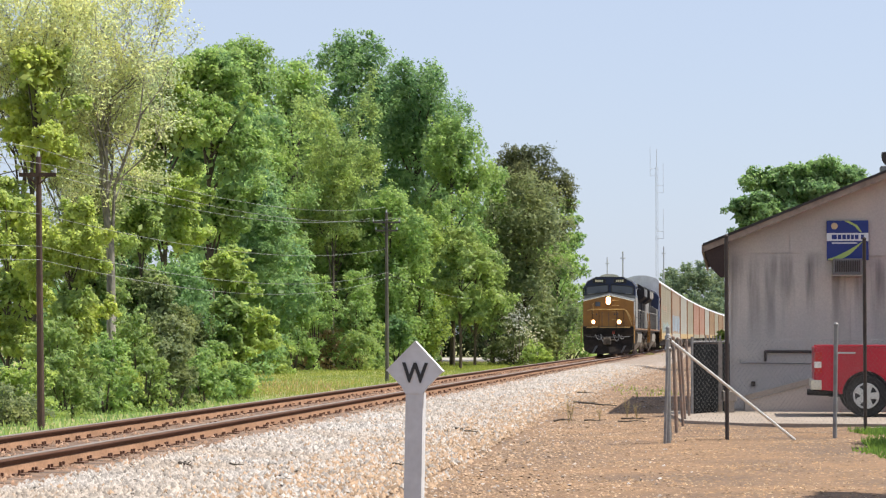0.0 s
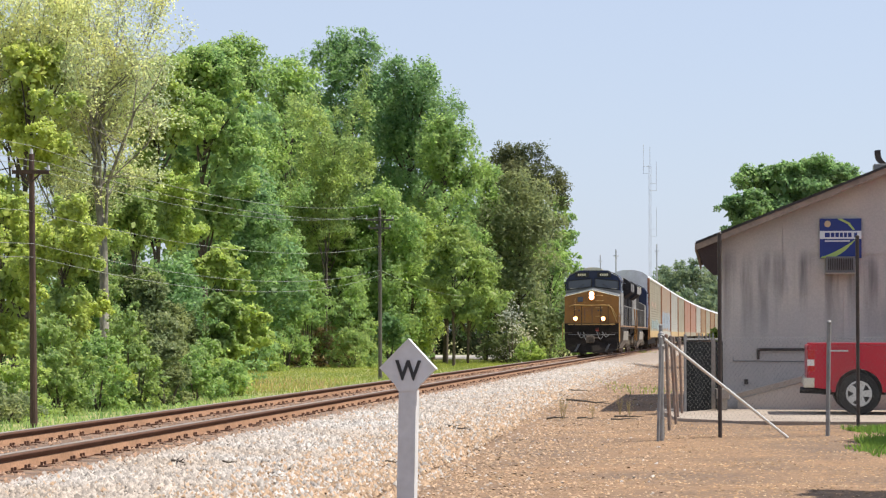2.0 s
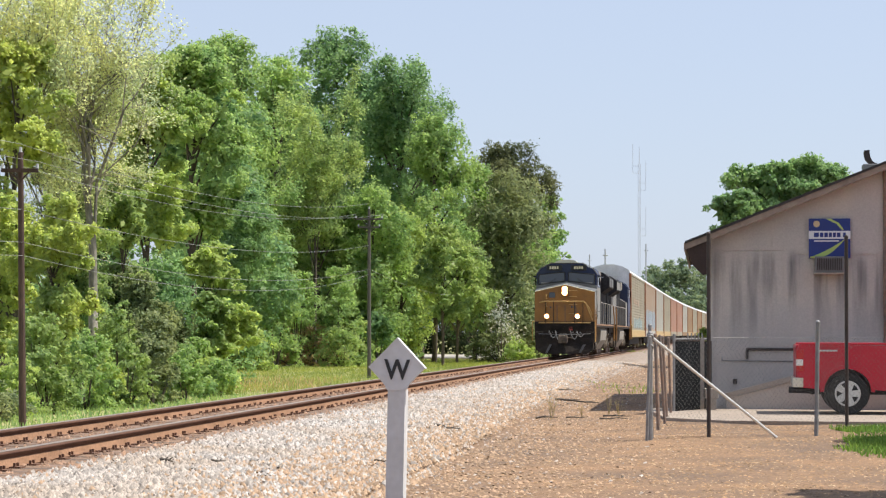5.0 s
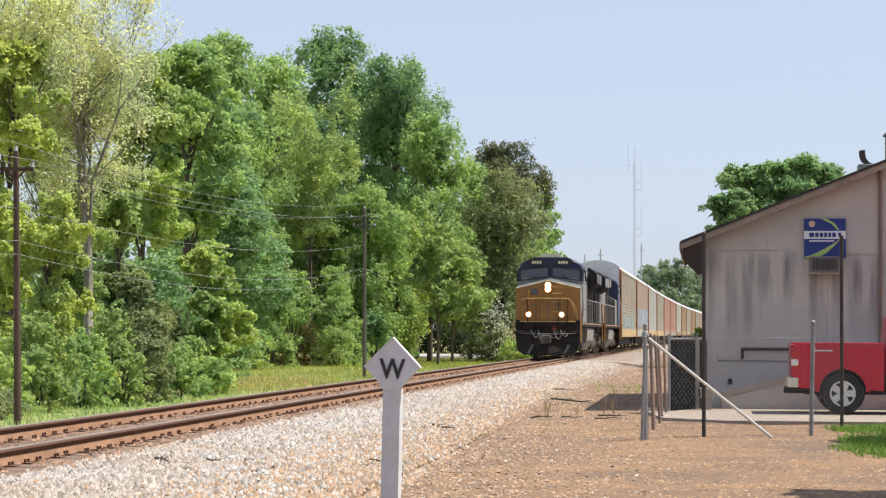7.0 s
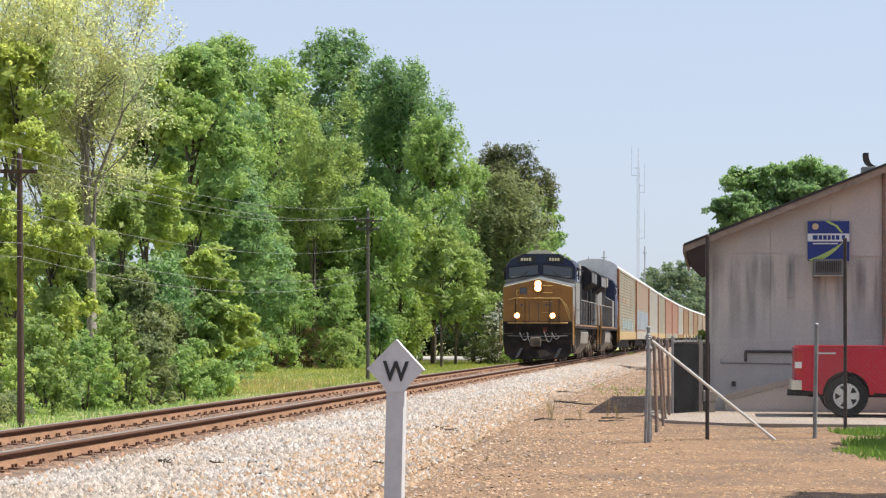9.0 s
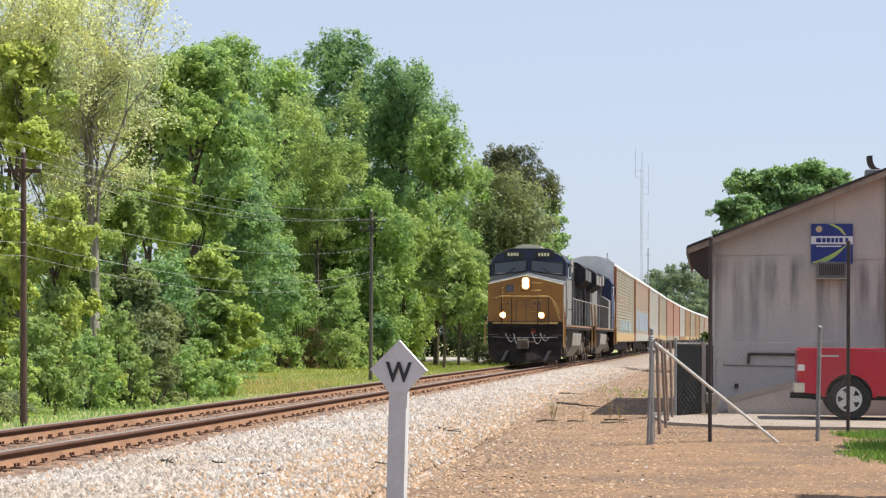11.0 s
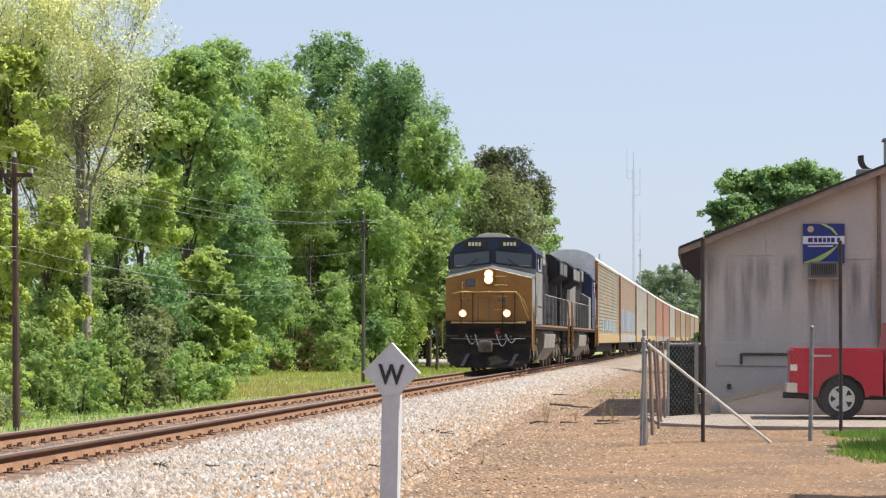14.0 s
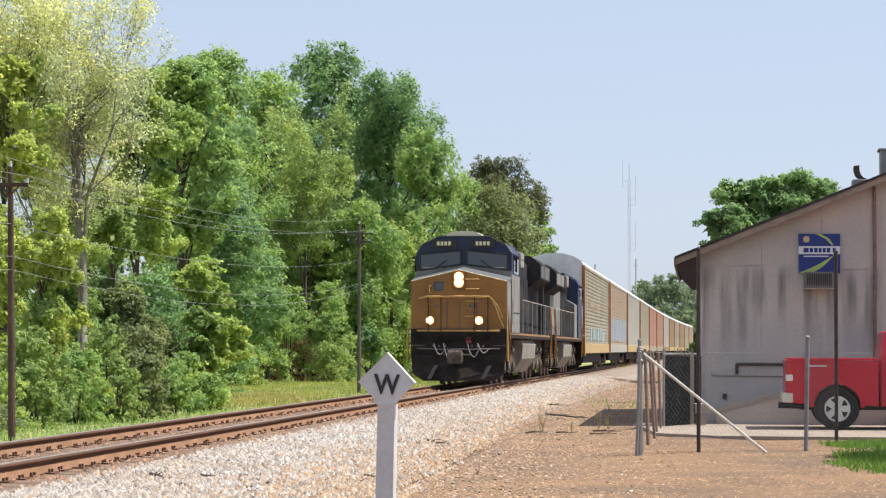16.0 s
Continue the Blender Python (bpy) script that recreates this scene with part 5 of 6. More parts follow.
def shed():
    ob = thing("shed", "grey sheet-clad workshop shed with stained walls and a low gable roof", "building", m=SHED)
    wide = 2 * RIDGE
    bm = bmesh.new()
    prism(bm, [(0, -0.2), (wide, -0.2), (wide, EAVE_Z), (RIDGE, roof_z(RIDGE)), (0, EAVE_Z)], 0.0, 0.15)
    front = part("front_wall", bm, M_WALL, ob, "pinkish grey gable wall with dark vertical stains")
    bm = bmesh.new()
    prism(bm, [(0, -0.2), (wide, -0.2), (wide, EAVE_Z), (RIDGE, roof_z(RIDGE)), (0, EAVE_Z)], LONG - 0.15, LONG)
    part("back_wall", bm, M_WALL, ob)
    for x in (0.0, wide - 0.15):
        bm = bmesh.new()
        box(bm, x, x + 0.15, 0.15, LONG - 0.15, -0.2, EAVE_Z)
        part("side_wall", bm, M_WALL, ob)
    # cladding sheets with open seams
    edges = [0.02, 1.22, 2.42, 3.62, 4.82, 6.02, 7.22, 8.42, 9.62, 10.82, 12.02, 12.98]
    for a, b in zip(edges, edges[1:]):
        bm = bmesh.new()
        box(bm, a + 0.004, b - 0.004, -0.012, 0.0, 0.05, 3.18)
        part("sheet", bm, M_WALL, front)
        bm = bmesh.new()
        hi_a, hi_b = roof_z(a) - 0.05, roof_z(b) - 0.05
        if a < RIDGE < b:
            pts = [(a + 0.004, 3.19), (b - 0.004, 3.19), (b - 0.004, hi_b), (RIDGE, roof_z(RIDGE) - 0.05), (a + 0.004, hi_a)]
        else:
            pts = [(a + 0.004, 3.19), (b - 0.004, 3.19), (b - 0.004, hi_b), (a + 0.004, hi_a)]
        prism(bm, pts, -0.024, -0.002)
        part("sheet", bm, M_WALL, front)
    bm = bmesh.new()
    box(bm, 1.75, 3.55, -0.03, -0.012, 3.12, 3.2)
    box(bm, 1.46, 1.72, -0.03, -0.012, 2.3, 3.3)
    box(bm, 0.0, 0.05, -0.035, -0.012, 0.1, 3.5)
    part("trim_strip", bm, M_WALL, front)
    # roof slabs with a fascia board and dark soffit
    for s in (0, 1):
        u0, u1 = (-0.52, RIDGE) if s == 0 else (RIDGE, wide + 0.52)
        z0 = EAVE_Z + PITCH * u0 if s == 0 else roof_z(RIDGE)
        z1 = roof_z(RIDGE) if s == 0 else EAVE_Z - PITCH * 0.52
        bm = bmesh.new()
        prism(bm, [(u0, z0 + 0.02), (u1, z1 + 0.02), (u1, z1 + 0.075), (u0, z0 + 0.075)], -0.42, LONG + 0.3)
        roof = part("roof", bm, M_SHINGLE, ob, "dark felted roof slope")
        bm = bmesh.new()
        prism(bm, [(u0, z0 - 0.10), (u1, z1 - 0.10), (u1, z1 + 0.02), (u0, z0 + 0.02)], -0.40, -0.37)
        part("fascia", bm, M_FASCIA, roof, "weathered fascia board along the gable")
        bm = bmesh.new()
        prism(bm, [(u0 + 0.02, z0 - 0.02), (u1, z1 - 0.02), (u1, z1 + 0.03), (u0 + 0.02, z0 + 0.03)], -0.37, LONG + 0.28)
        part("soffit", bm, M_SOFFIT, roof, "dark brown soffit under the eave")
        e = u0 if s == 0 else u1
        bm = bmesh.new()
        zz = EAVE_Z - PITCH * 0.52
        box(bm, e - 0.02, e + 0.02, -0.4, LONG + 0.28, zz - 0.10, zz + 0.05)
        part("eave_board", bm, M_FASCIA, roof)
    bm = bmesh.new()
    prism(bm, [(-0.5, 3.25), (-0.02, 3.42), (-0.02, 2.72), (-0.16, 2.68), (-0.36, 2.88)], -0.36, -0.3)
    part("eave_cheek", bm, M_SOFFIT, ob, "dark cheek board closing the eave")
    # downpipe and conduit
    bm = bmesh.new()
    pipe(bm, [(3.47, -0.06, 0.1), (3.47, -0.06, roof_z(3.47) - 0.1)], 0.035, 8)
    part("downpipe", bm, M_RUSTPIPE, ob, "rusty vertical downpipe")
    bm = bmesh.new()
    pipe(bm, [(0.72, -0.05, 1.0), (0.72, -0.05, 1.2), (2.6, -0.05, 1.2)], 0.028, 8)
    part("wall_pipe", bm, M_DARKPIPE, ob, "dark pipe bent along the wall")
    bm = bmesh.new()
    pipe(bm, [(0.22, -0.03, 1.05), (0.22, -0.03, 0.97), (2.6, -0.03, 0.95)], 0.010, 6)
    part("conduit", bm, M_GALV, ob)
    bm = bmesh.new()
    box(bm, 0.44, 0.52, -0.06, -0.01, 0.5, 0.6)
    part("tap_box", bm, M_DARKPIPE, ob)
    return ob


shed()


def loading_ramp():
    ob = thing("loading_ramp", "grey concrete ramp with a pale sloping kerb against the shed wall", "ramp", m=SHED)
    bm = bmesh.new()
    prism(bm, [(0.30, -0.05), (3.6, -0.05), (3.6, 1.12), (0.30, 0.22)], -0.95, -0.06)
    part("ramp_body", bm, M_WALL, ob)
    bm = bmesh.new()
    prism(bm, [(0.24, 0.22), (3.6, 1.12), (3.6, 1.22), (0.24, 0.32)], -1.0, -0.85)
    part("kerb", bm, M_CONC, ob, "pale concrete kerb")


loading_ramp()


def wall_sign():
    ob = thing("wall_sign", "blue and white advertising sign with a green swoosh", "sign", m=SHED)
    x0, x1, z0, z1 = 1.957, 2.785, 3.03, 3.83
    bm = bmesh.new()
    box(bm, x0, x1, -0.09, -0.055, z0, z1, bevel=0.004)
    part("panel", bm, M_SIGNBLUE, ob, "dark blue panel")
    bm = bmesh.new()
    box(bm, x0, x1, -0.095, -0.09, 3.42, 3.58)
    part("white_band", bm, M_SIGNWHITE, ob, "white band")
    for k, (a, w) in enumerate([(0.10, 0.10), (0.22, 0.07), (0.31, 0.07), (0.40, 0.06), (0.48, 0.06), (0.56, 0.07), (0.68, 0.06)]):
        bm = bmesh.new()
        box(bm, x0 + a, x0 + a + w, -0.099, -0.095, 3.455, 3.545)
        part("plain_bar", bm, M_SIGNBLUE, ob)
    bm = bmesh.new()
    box(bm, x0 + 0.10, x0 + 0.60, -0.096, -0.09, 3.365, 3.39)
    part("plain_bar", bm, M_SIGNWHITE, ob)

    def arc(za, zb, thick, name, m):
        bm = bmesh.new()
        pts_o, pts_i = [], []
        for k in range(13):
            q = k / 12
            x = x0 + 0.02 + q * 0.68
            z = za + (zb - za) * q ** 1.9 if zb > za else za - (za - zb) * q ** 2.6
            pts_o.append((x, z + thick * math.sin(math.pi * q) * 0.5 + 0.008))
            pts_i.append((x, z - thick * math.sin(math.pi * q) * 0.5 - 0.008))
        prism(bm, pts_o + pts_i[::-1], -0.094, -0.09)
        part(name, bm, m, ob, "pale green swoosh")
    arc(3.05, 3.40, 0.09, "swoosh", M_SIGNGREEN)
    bm = bmesh.new()
    prism(bm, [(x0 + 0.34, z1 - 0.004), (x0 + 0.44, z1 - 0.004), (x0 + 0.60, 3.74), (x0 + 0.70, 3.60), (x0 + 0.66, 3.60), (x0 + 0.55, 3.72)], -0.094, -0.09)
    part("swoosh", bm, M_SIGNGREEN, ob)
    bm = bmesh.new()
    rod(bm, (x0 + 0.155, -0.097, 3.72), (x0 + 0.155, -0.09, 3.72), 0.065, 0.065, 20)
    part("emblem", bm, M_SIGNTAN, ob, "plain round emblem")


wall_sign()


def air_conditioner():
    ob = thing("window_air_conditioner", "weathered grey window air conditioner under the sign", "air conditioner", m=SHED)
    bm = bmesh.new()
    box(bm, 2.07, 2.64, -0.36, -0.012, 2.74, 3.06, bevel=0.015)
    part("casing", bm, M_GREYBOX, ob)
    bm = bmesh.new()
    for k in range(14):
        box(bm, 2.11 + k * 0.036, 2.125 + k * 0.036, -0.375, -0.36, 2.79, 3.02)
    part("grille", bm, M_DARKPIPE, ob, "dark slatted grille")
    bm = bmesh.new()
    box(bm, 2.05, 2.66, -0.40, -0.02, 2.715, 2.735)
    part("support_shelf", bm, M_CONC, ob)


air_conditioner()


def roof_things():
    bm = bmesh.new()
    box(bm, 3.08, 3.42, 0.5, 1.0, roof_z(3.2) - 0.05, roof_z(3.25) + 0.17, bevel=0.02)
    v = tagged(part("roof_vent", bm, M_GALV), "low grey metal vent box on the shed roof", "vent")
    v.matrix_basis = SHED
    # a dish is drawn for a dark shape that is probably a bird
    d = thing("dish_shape", "small dark curved shape on the roof's edge, drawn as a dish", "antenna", m=SHED @ pose(3.27, 0.75, roof_z(3.25) + 0.15))
    bm = bmesh.new()
    pts = []
    for k in range(9):
        a = -0.2 + 1.9 * k / 8
        pts.append((-0.10 + 0.16 * (1 - math.cos(a)) * 0.9, 0.26 - 0.15 * math.sin(a) * 1.5 + 0.0))
    outline = [(x - 0.06, z) for x, z in pts] + [(x + 0.05, z + 0.01) for x, z in pts][::-1]
    prism(bm, outline, -0.12, 0.12)
    part("reflector", bm, M_DARKPIPE, d)
    bm = bmesh.new()
    rod(bm, (0.02, 0, -0.1), (0.02, 0, 0.08), 0.025)
    part("mount", bm, M_GALV, d)
    c = thing("roof_flue", "grey sheet metal flue box on the shed roof", "flue", m=SHED @ pose(3.68, 1.2, roof_z(3.68) - 0.06))
    bm = bmesh.new()
    box(bm, 0.0, 0.55, -0.25, 0.25, -0.1, 0.68, bevel=0.01)
    part("casing", bm, M_GALV, c)
    bm = bmesh.new()
    box(bm, -0.04, 0.59, -0.29, 0.29, 0.68, 0.72)
    part("cap", bm, M_GALV, c)


roof_things()

M_APRON = mat("dusty_concrete", (0.31, 0.255, 0.205), 0.9, 0, 0.12, fine=20, stain=0.6, color2=(0.25, 0.20, 0.16), bump=0.01)
# concrete apron between yard and shed
bm = bmesh.new()
prism(bm, [(4.25, 42.0), (5.2, 40.6), (16, 38.8), (16, 46.2), (5.7, 47.6), (4.4, 47.6)], -0.1, 0.022, "z")
tagged(part("pavement", bm, M_APRON), "pale worn concrete apron before the shed", "pavement", kind="structure")


# ---- fence ----
def fence():
    ob = thing("chain_link_fence", "old galvanised chain-link fence with a diagonal brace pipe", "fence")
    for (x, y, top, r, lean, m, lab) in [
            (3.24, 34.2, 1.50, 0.038, 0.00, M_GALV, "grey galvanised corner post"), (3.17, 34.0, 1.45, 0.022, 0.05, M_GALV, "thin leaning grey post"),
            (3.33, 34.9, 1.62, 0.028, -0.03, M_GALV, "grey galvanised post"),
            (5.96, 36.2, 1.68, 0.033, 0.03, M_GALV, "grey galvanised post"), (4.18, 35.0, 2.98, 0.03, 0.0, M_DARKPIPE, "tall dark pipe post"),
            (6.73, 37.9, 3.06, 0.03, 0.0, M_DARKPIPE, "tall dark pipe post"),
            (3.72, 37.9, 1.48, 0.026, -0.05, M_RUSTPIPE, "rusty leaning post"), (3.88, 39.4, 1.48, 0.026, -0.06, M_RUSTPIPE, "rusty leaning post"), (4.10, 40.6, 1.46, 0.026, -0.09, M_RUSTPIPE, "rusty leaning post"),
            (4.33, 42.5, 1.44, 0.026, -0.08, M_RUSTPIPE, "rusty leaning post"), (4.62, 44.6, 1.42, 0.026, -0.05, M_RUSTPIPE, "rusty leaning post")]:
        bm = bmesh.new()
        rod(bm, (x, y, -0.1), (x + lean, y, top), r, r, 10)
        bmesh.ops.create_icosphere(bm, subdivisions=2, radius=r * 1.15, matrix=Matrix.Translation((x + lean, y, top)))
        part("post", bm, m, ob, lab)
    bm = bmesh.new()
    rod(bm, (3.28, 34.2, 1.44), (5.22, 35.3, -0.03), 0.022, 0.022, 10)
    part("brace", bm, M_BRACE, ob, "pale straight brace pipe")
    bm = bmesh.new()
    for q in (0.0, 1.0):
        rod(bm, (3.24, 34.17, 1.30 + 0.15 * q), (3.24, 34.23, 1.34 + 0.15 * q), 0.05, 0.05, 10)
    part("clamp", bm, M_GALV, ob)

    def net(a, b, low, high, gap, name):
        """Woven wire between two places: two families of slanting wires."""
        a, b = Vector(a), Vector(b)
        long_, tall = (b - a).length, high - low
        way = (b - a).normalized()
        side = Vector((-way.y, way.x, 0))
        bm = bmesh.new()
        for slant in (-1, 1):
            s = -tall
            while s < long_ + tall:
                p0, p1 = (s, 0.0), (s + slant * tall, tall)
                t0, t1 = 0.0, 1.0
                dx = p1[0] - p0[0]
                lo, hi = sorted(((0 - p0[0]) / dx, (long_ - p0[0]) / dx))
                t0, t1 = max(t0, lo), min(t1, hi)
                if t1 - t0 > 0.02:
                    e = [a + way * (p0[0] + dx * t) + Vector((0, 0, low + tall * t)) + side * 0.004 * slant for t in (t0, t1)]
                    rod(bm, e[0], e[1], 0.0011, 0.0011, 3)
                s += gap
        for z in (low, high):
            rod(bm, a + Vector((0, 0, z)), b + Vector((0, 0, z)), 0.001, 0.001, 4)
        part(name, bm, M_WIRE, ob, "thin woven wire mesh")
    net((3.24, 34.2, 0), (4.18, 35.0, 0), 0.05, 1.45, 0.085, "wire_mesh")
    net((4.18, 35.0, 0), (5.96, 36.2, 0), 0.05, 1.45, 0.085, "wire_mesh")
    net((5.96, 36.2, 0), (6.73, 37.9, 0), 0.05, 1.45, 0.085, "wire_mesh")
    net((6.73, 37.9, 0), (9.5, 38.6, 0), 0.05, 1.45, 0.085, "wire_mesh")


M_BRACE = mat("bright_aluminium_pipe", (0.72, 0.72, 0.70), 0.4, 0.3, 0.05)
M_WIRE = mat("dull_wire", (0.15, 0.145, 0.14), 0.5, 0.4, 0.1)
M_SCREEN = mat("black_screen_cloth", (0.012, 0.013, 0.015), 0.95, 0, 0.2, fine=30, stain=3, spec=0.05)
fence()


def yard_gate():
    ob = thing("yard_gate", "black-screened metal gate beside the shed's corner", "gate")
    # the screen's far end blacks in the shadowed gap beside the shed
    a, b = Vector((4.80, 45.6, 0)), Vector((5.70, 47.4, 0))
    bm = bmesh.new()
    w = (b - a).normalized()
    n = Vector((w.y, -w.x, 0))
    for z0, z1 in ((0.02, 1.36),):
        vs = [bm.verts.new(p + n * o + Vector((0, 0, z))) for o in (0, 0.02) for p, z in ((a, z0), (b, z0), (b, z1), (a, z1))]
        bm.faces.new(vs[:4]), bm.faces.new(vs[4:][::-1])
        for k in range(4):
            bm.faces.new((vs[k], vs[(k + 1) % 4], vs[4 + (k + 1) % 4], vs[4 + k]))
    part("screen", bm, M_SCREEN, ob, "black cloth screen, widened over the shadowed gap to the shed")
    bm = bmesh.new()
    for p in (a, b):
        rod(bm, p - n * 0.02, p - n * 0.02 + Vector((0, 0, 1.5)), 0.028, 0.028, 8)
    rod(bm, a - n * 0.02 + Vector((0, 0, 1.4)), b - n * 0.02 + Vector((0, 0, 1.4)), 0.02, 0.02, 8)
    for q in (0.15, 0.4):
        rod(bm, a.lerp(b, q) - n * 0.03 + Vector((0, 0, 1.4)), a.lerp(b, q + 0.5) - n * 0.03 + Vector((0, 0, 0.6)), 0.012, 0.012, 6)
    for k in range(5):
        p = a.lerp(b, 0.35 + 0.1 * k)
        rod(bm, p + Vector((0, 0, 1.4)), p + Vector((0, 0, 1.52)), 0.014, 0.014, 6)
    part("gate_frame", bm, M_GALV, ob, "grey tubular gate frame")
    bm = bmesh.new()
    box(bm, 5.42, 5.50, 46.78, 46.86, 0.0, 1.42)
    tagged(part("wooden_stake", bm, M_CONC), "pale upright stake beside the gate", "stake")
    bm = bmesh.new()
    box(bm, 5.46, 5.72, 46.3, 46.6, 0.24, 0.44, bevel=0.015)
    box(bm, 5.5, 5.68, 46.34, 46.56, 0.0, 0.25)
    tagged(part("pale_block", bm, M_CONC), "pale concrete block on its stand by the shed corner", "block")


yard_gate()


# ---- pickup ----
M_TRUCKRED = mat("red_car_paint", (0.46, 0.010, 0.030), 0.28, 0, 0.04, fine=3, stain=1)
M_TYRE = mat("black_rubber", (0.018, 0.018, 0.018), 0.85, 0, 0.2, fine=20, stain=6)
M_ALLOY = mat("silver_alloy", (0.62, 0.62, 0.60), 0.35, 0.5, 0.05)
M_CHROME = mat("cream_bumper", (0.62, 0.58, 0.47), 0.35, 0.2, 0.06)
M_LENS = mat("tail_lamp_red", (0.45, 0.02, 0.02), 0.2, 0, 0.02)
M_LENSW = mat("reverse_lamp_clear", (0.72, 0.68, 0.64), 0.2, 0, 0.02)
M_PLASTIC = mat("black_plastic", (0.02, 0.02, 0.022), 0.6, 0, 0.1)


def wheel_arch(cx, cz, r, n=14):
    return [(cx + r * math.cos(math.pi * k / n), cz + r * math.sin(math.pi * k / n)) for k in range(n + 1)]


def pickup():
    """A crew-cab pickup, 5.7 m long: x along it from the tail, y across, wheels on z = 0."""
    ob = thing("pickup_truck", "red crew-cab pickup truck parked on the concrete by the shed", "truck", m=pose(6.89, 43.9, 0.02, 0, 0, -7.2))
    wr, rear, fore = 0.39, 0.91, 4.56
    arch_r = wheel_arch(rear, wr + 0.03, 0.43)
    arch_f = wheel_arch(fore, wr + 0.03, 0.43)
    for y in (0.0, 1.78):
        bm = bmesh.new()
        side = [(0.0, 0.62), (0.05, 0.50), (rear - 0.43, 0.46)] + arch_r[::-1] + [(rear + 0.43, 0.46), (1.66, 0.44), (1.66, 1.27), (0.03, 1.29), (0.0, 1.2)]
        prism(bm, side, y, y + 0.14)
        bed = part("bed_side", bm, M_TRUCKRED, ob, "glossy red bed side")
        bm = bmesh.new()
        lip = wheel_arch(rear, wr + 0.03, 0.50)
        prism(bm, lip + wheel_arch(rear, wr + 0.03, 0.432)[::-1], (y - 0.03 if y == 0 else y + 0.14), (y if y == 0 else y + 0.17))
        part("arch_flare", bm, M_TRUCKRED, bed)
        bm = bmesh.new()
        box(bm, 0.02, 1.66, y - 0.005, y + 0.15, 1.285, 1.325, bevel=0.01)
        part("bed_rail", bm, M_TRUCKRED, bed)
        bm = bmesh.new()
        rod(bm, (rear, y + 0.1, wr + 0.03), (rear, y + 0.16, wr + 0.03), 0.42, 0.42, 20)
        part("wheel_well", bm, M_PLASTIC, bed)
    bm = bmesh.new()
    box(bm, 0.03, 1.66, 0.1, 1.85, 0.62, 0.72)
    box(bm, 0.25, 5.3, 0.45, 1.5, 0.36, 0.60)
    part("chassis", bm, M_PLASTIC, ob)
    bm = bmesh.new()
    box(bm, -0.03, 0.06, 0.14, 1.78, 0.66, 1.29, bevel=0.02)
    part("tailgate", bm, M_TRUCKRED, ob)
    bm = bmesh.new()
    box(bm, -0.08, 0.06, 0.02, 1.9, 0.50, 0.68, bevel=0.03)
    box(bm, -0.10, 0.10, -0.02, 0.06, 0.50, 0.68, bevel=0.02)
    part("rear_bumper", bm, M_CHROME, ob, "pale rear bumper")
    bm = bmesh.new()
    rod(bm, (-0.16, 0.3, 0.45), (0.6, 0.3, 0.43), 0.06, 0.06, 10)
    part("tailpipe", bm, M_PLASTIC, ob)
    for y in (-0.012, 1.81):
        bm = bmesh.new()
        box(bm, -0.025, 0.11, y, y + 0.12, 0.80, 1.2, bevel=0.015)
        lamp = part("tail_lamp", bm, M_LENS, ob, "red tail lamp")
        bm = bmesh.new()
        box(bm, -0.03, 0.10, y - 0.004, y + 0.124, 0.90, 1.02, bevel=0.01)
        part("clear_lens", bm, M_LENSW, lamp, "clear lens of the lamp")
        bm = bmesh.new()
        yy = y - 0.008 if y < 0 else y + 0.14
        box(bm, 0.35, 0.72, yy + 0.004, yy + 0.011, 1.165, 1.195)
        part("decal_bar", bm, M_ALLOY, ob, "pale plain decal bar")
    # cab body, glasshouse and bonnet
    bm = bmesh.new()
    low = [(1.70, 0.44), (fore - 0.43, 0.42)] + arch_f[::-1] + [(fore + 0.43, 0.46), (5.62, 0.5), (5.66, 0.95), (5.5, 1.12), (4.25, 1.2), (1.70, 1.27)]
    prism(bm, low, 0.0, 1.92)
    part("cab_body", bm, M_TRUCKRED, ob, "red cab and bonnet")
    bm = bmesh.new()
    g = prism(bm, [(1.70, 1.27), (4.3, 1.22), (3.55, 1.83), (3.3, 1.87), (2.0, 1.87), (1.78, 1.8)], 0.06, 1.86)
    for v in g:
        if v.co.z > 1.5:
            v.co.y = 0.96 + (v.co.y - 0.96) * 0.86
    green = part("cab_top", bm, M_TRUCKRED, ob)
    for y0, q in ((0.03, 1), (1.89, -1)):
        for x0, x1 in ((1.95, 2.75), (2.83, 3.75)):
            bm = bmesh.new()
            vs = [bm.verts.new(p) for p in ((x0, y0 + q * 0.012, 1.32), (x1, y0 + q * 0.012, 1.32), (x1 - 0.1 if x1 > 3 else x1, y0 + q * 0.105, 1.76), (x0, y0 + q * 0.105, 1.76))]
            bm.faces.new(vs)
            r = bmesh.ops.extrude_face_region(bm, geom=bm.faces[:])
            for v in [e for e in r["geom"] if isinstance(e, bmesh.types.BMVert)]:
                v.co.y -= q * 0.012
            part("side_window", bm, M_GLASS, green, "dark side window")
    bm = bmesh.new()
    for x in (2.8, 1.72, 3.8):
        box(bm, x - 0.006, x + 0.006, -0.004, 0.0, 0.5, 1.25)
    for x in (2.55, 3.55):
        box(bm, x, x + 0.16, -0.03, 0.0, 1.06, 1.1)
    part("door_seams", bm, M_PLASTIC, ob)
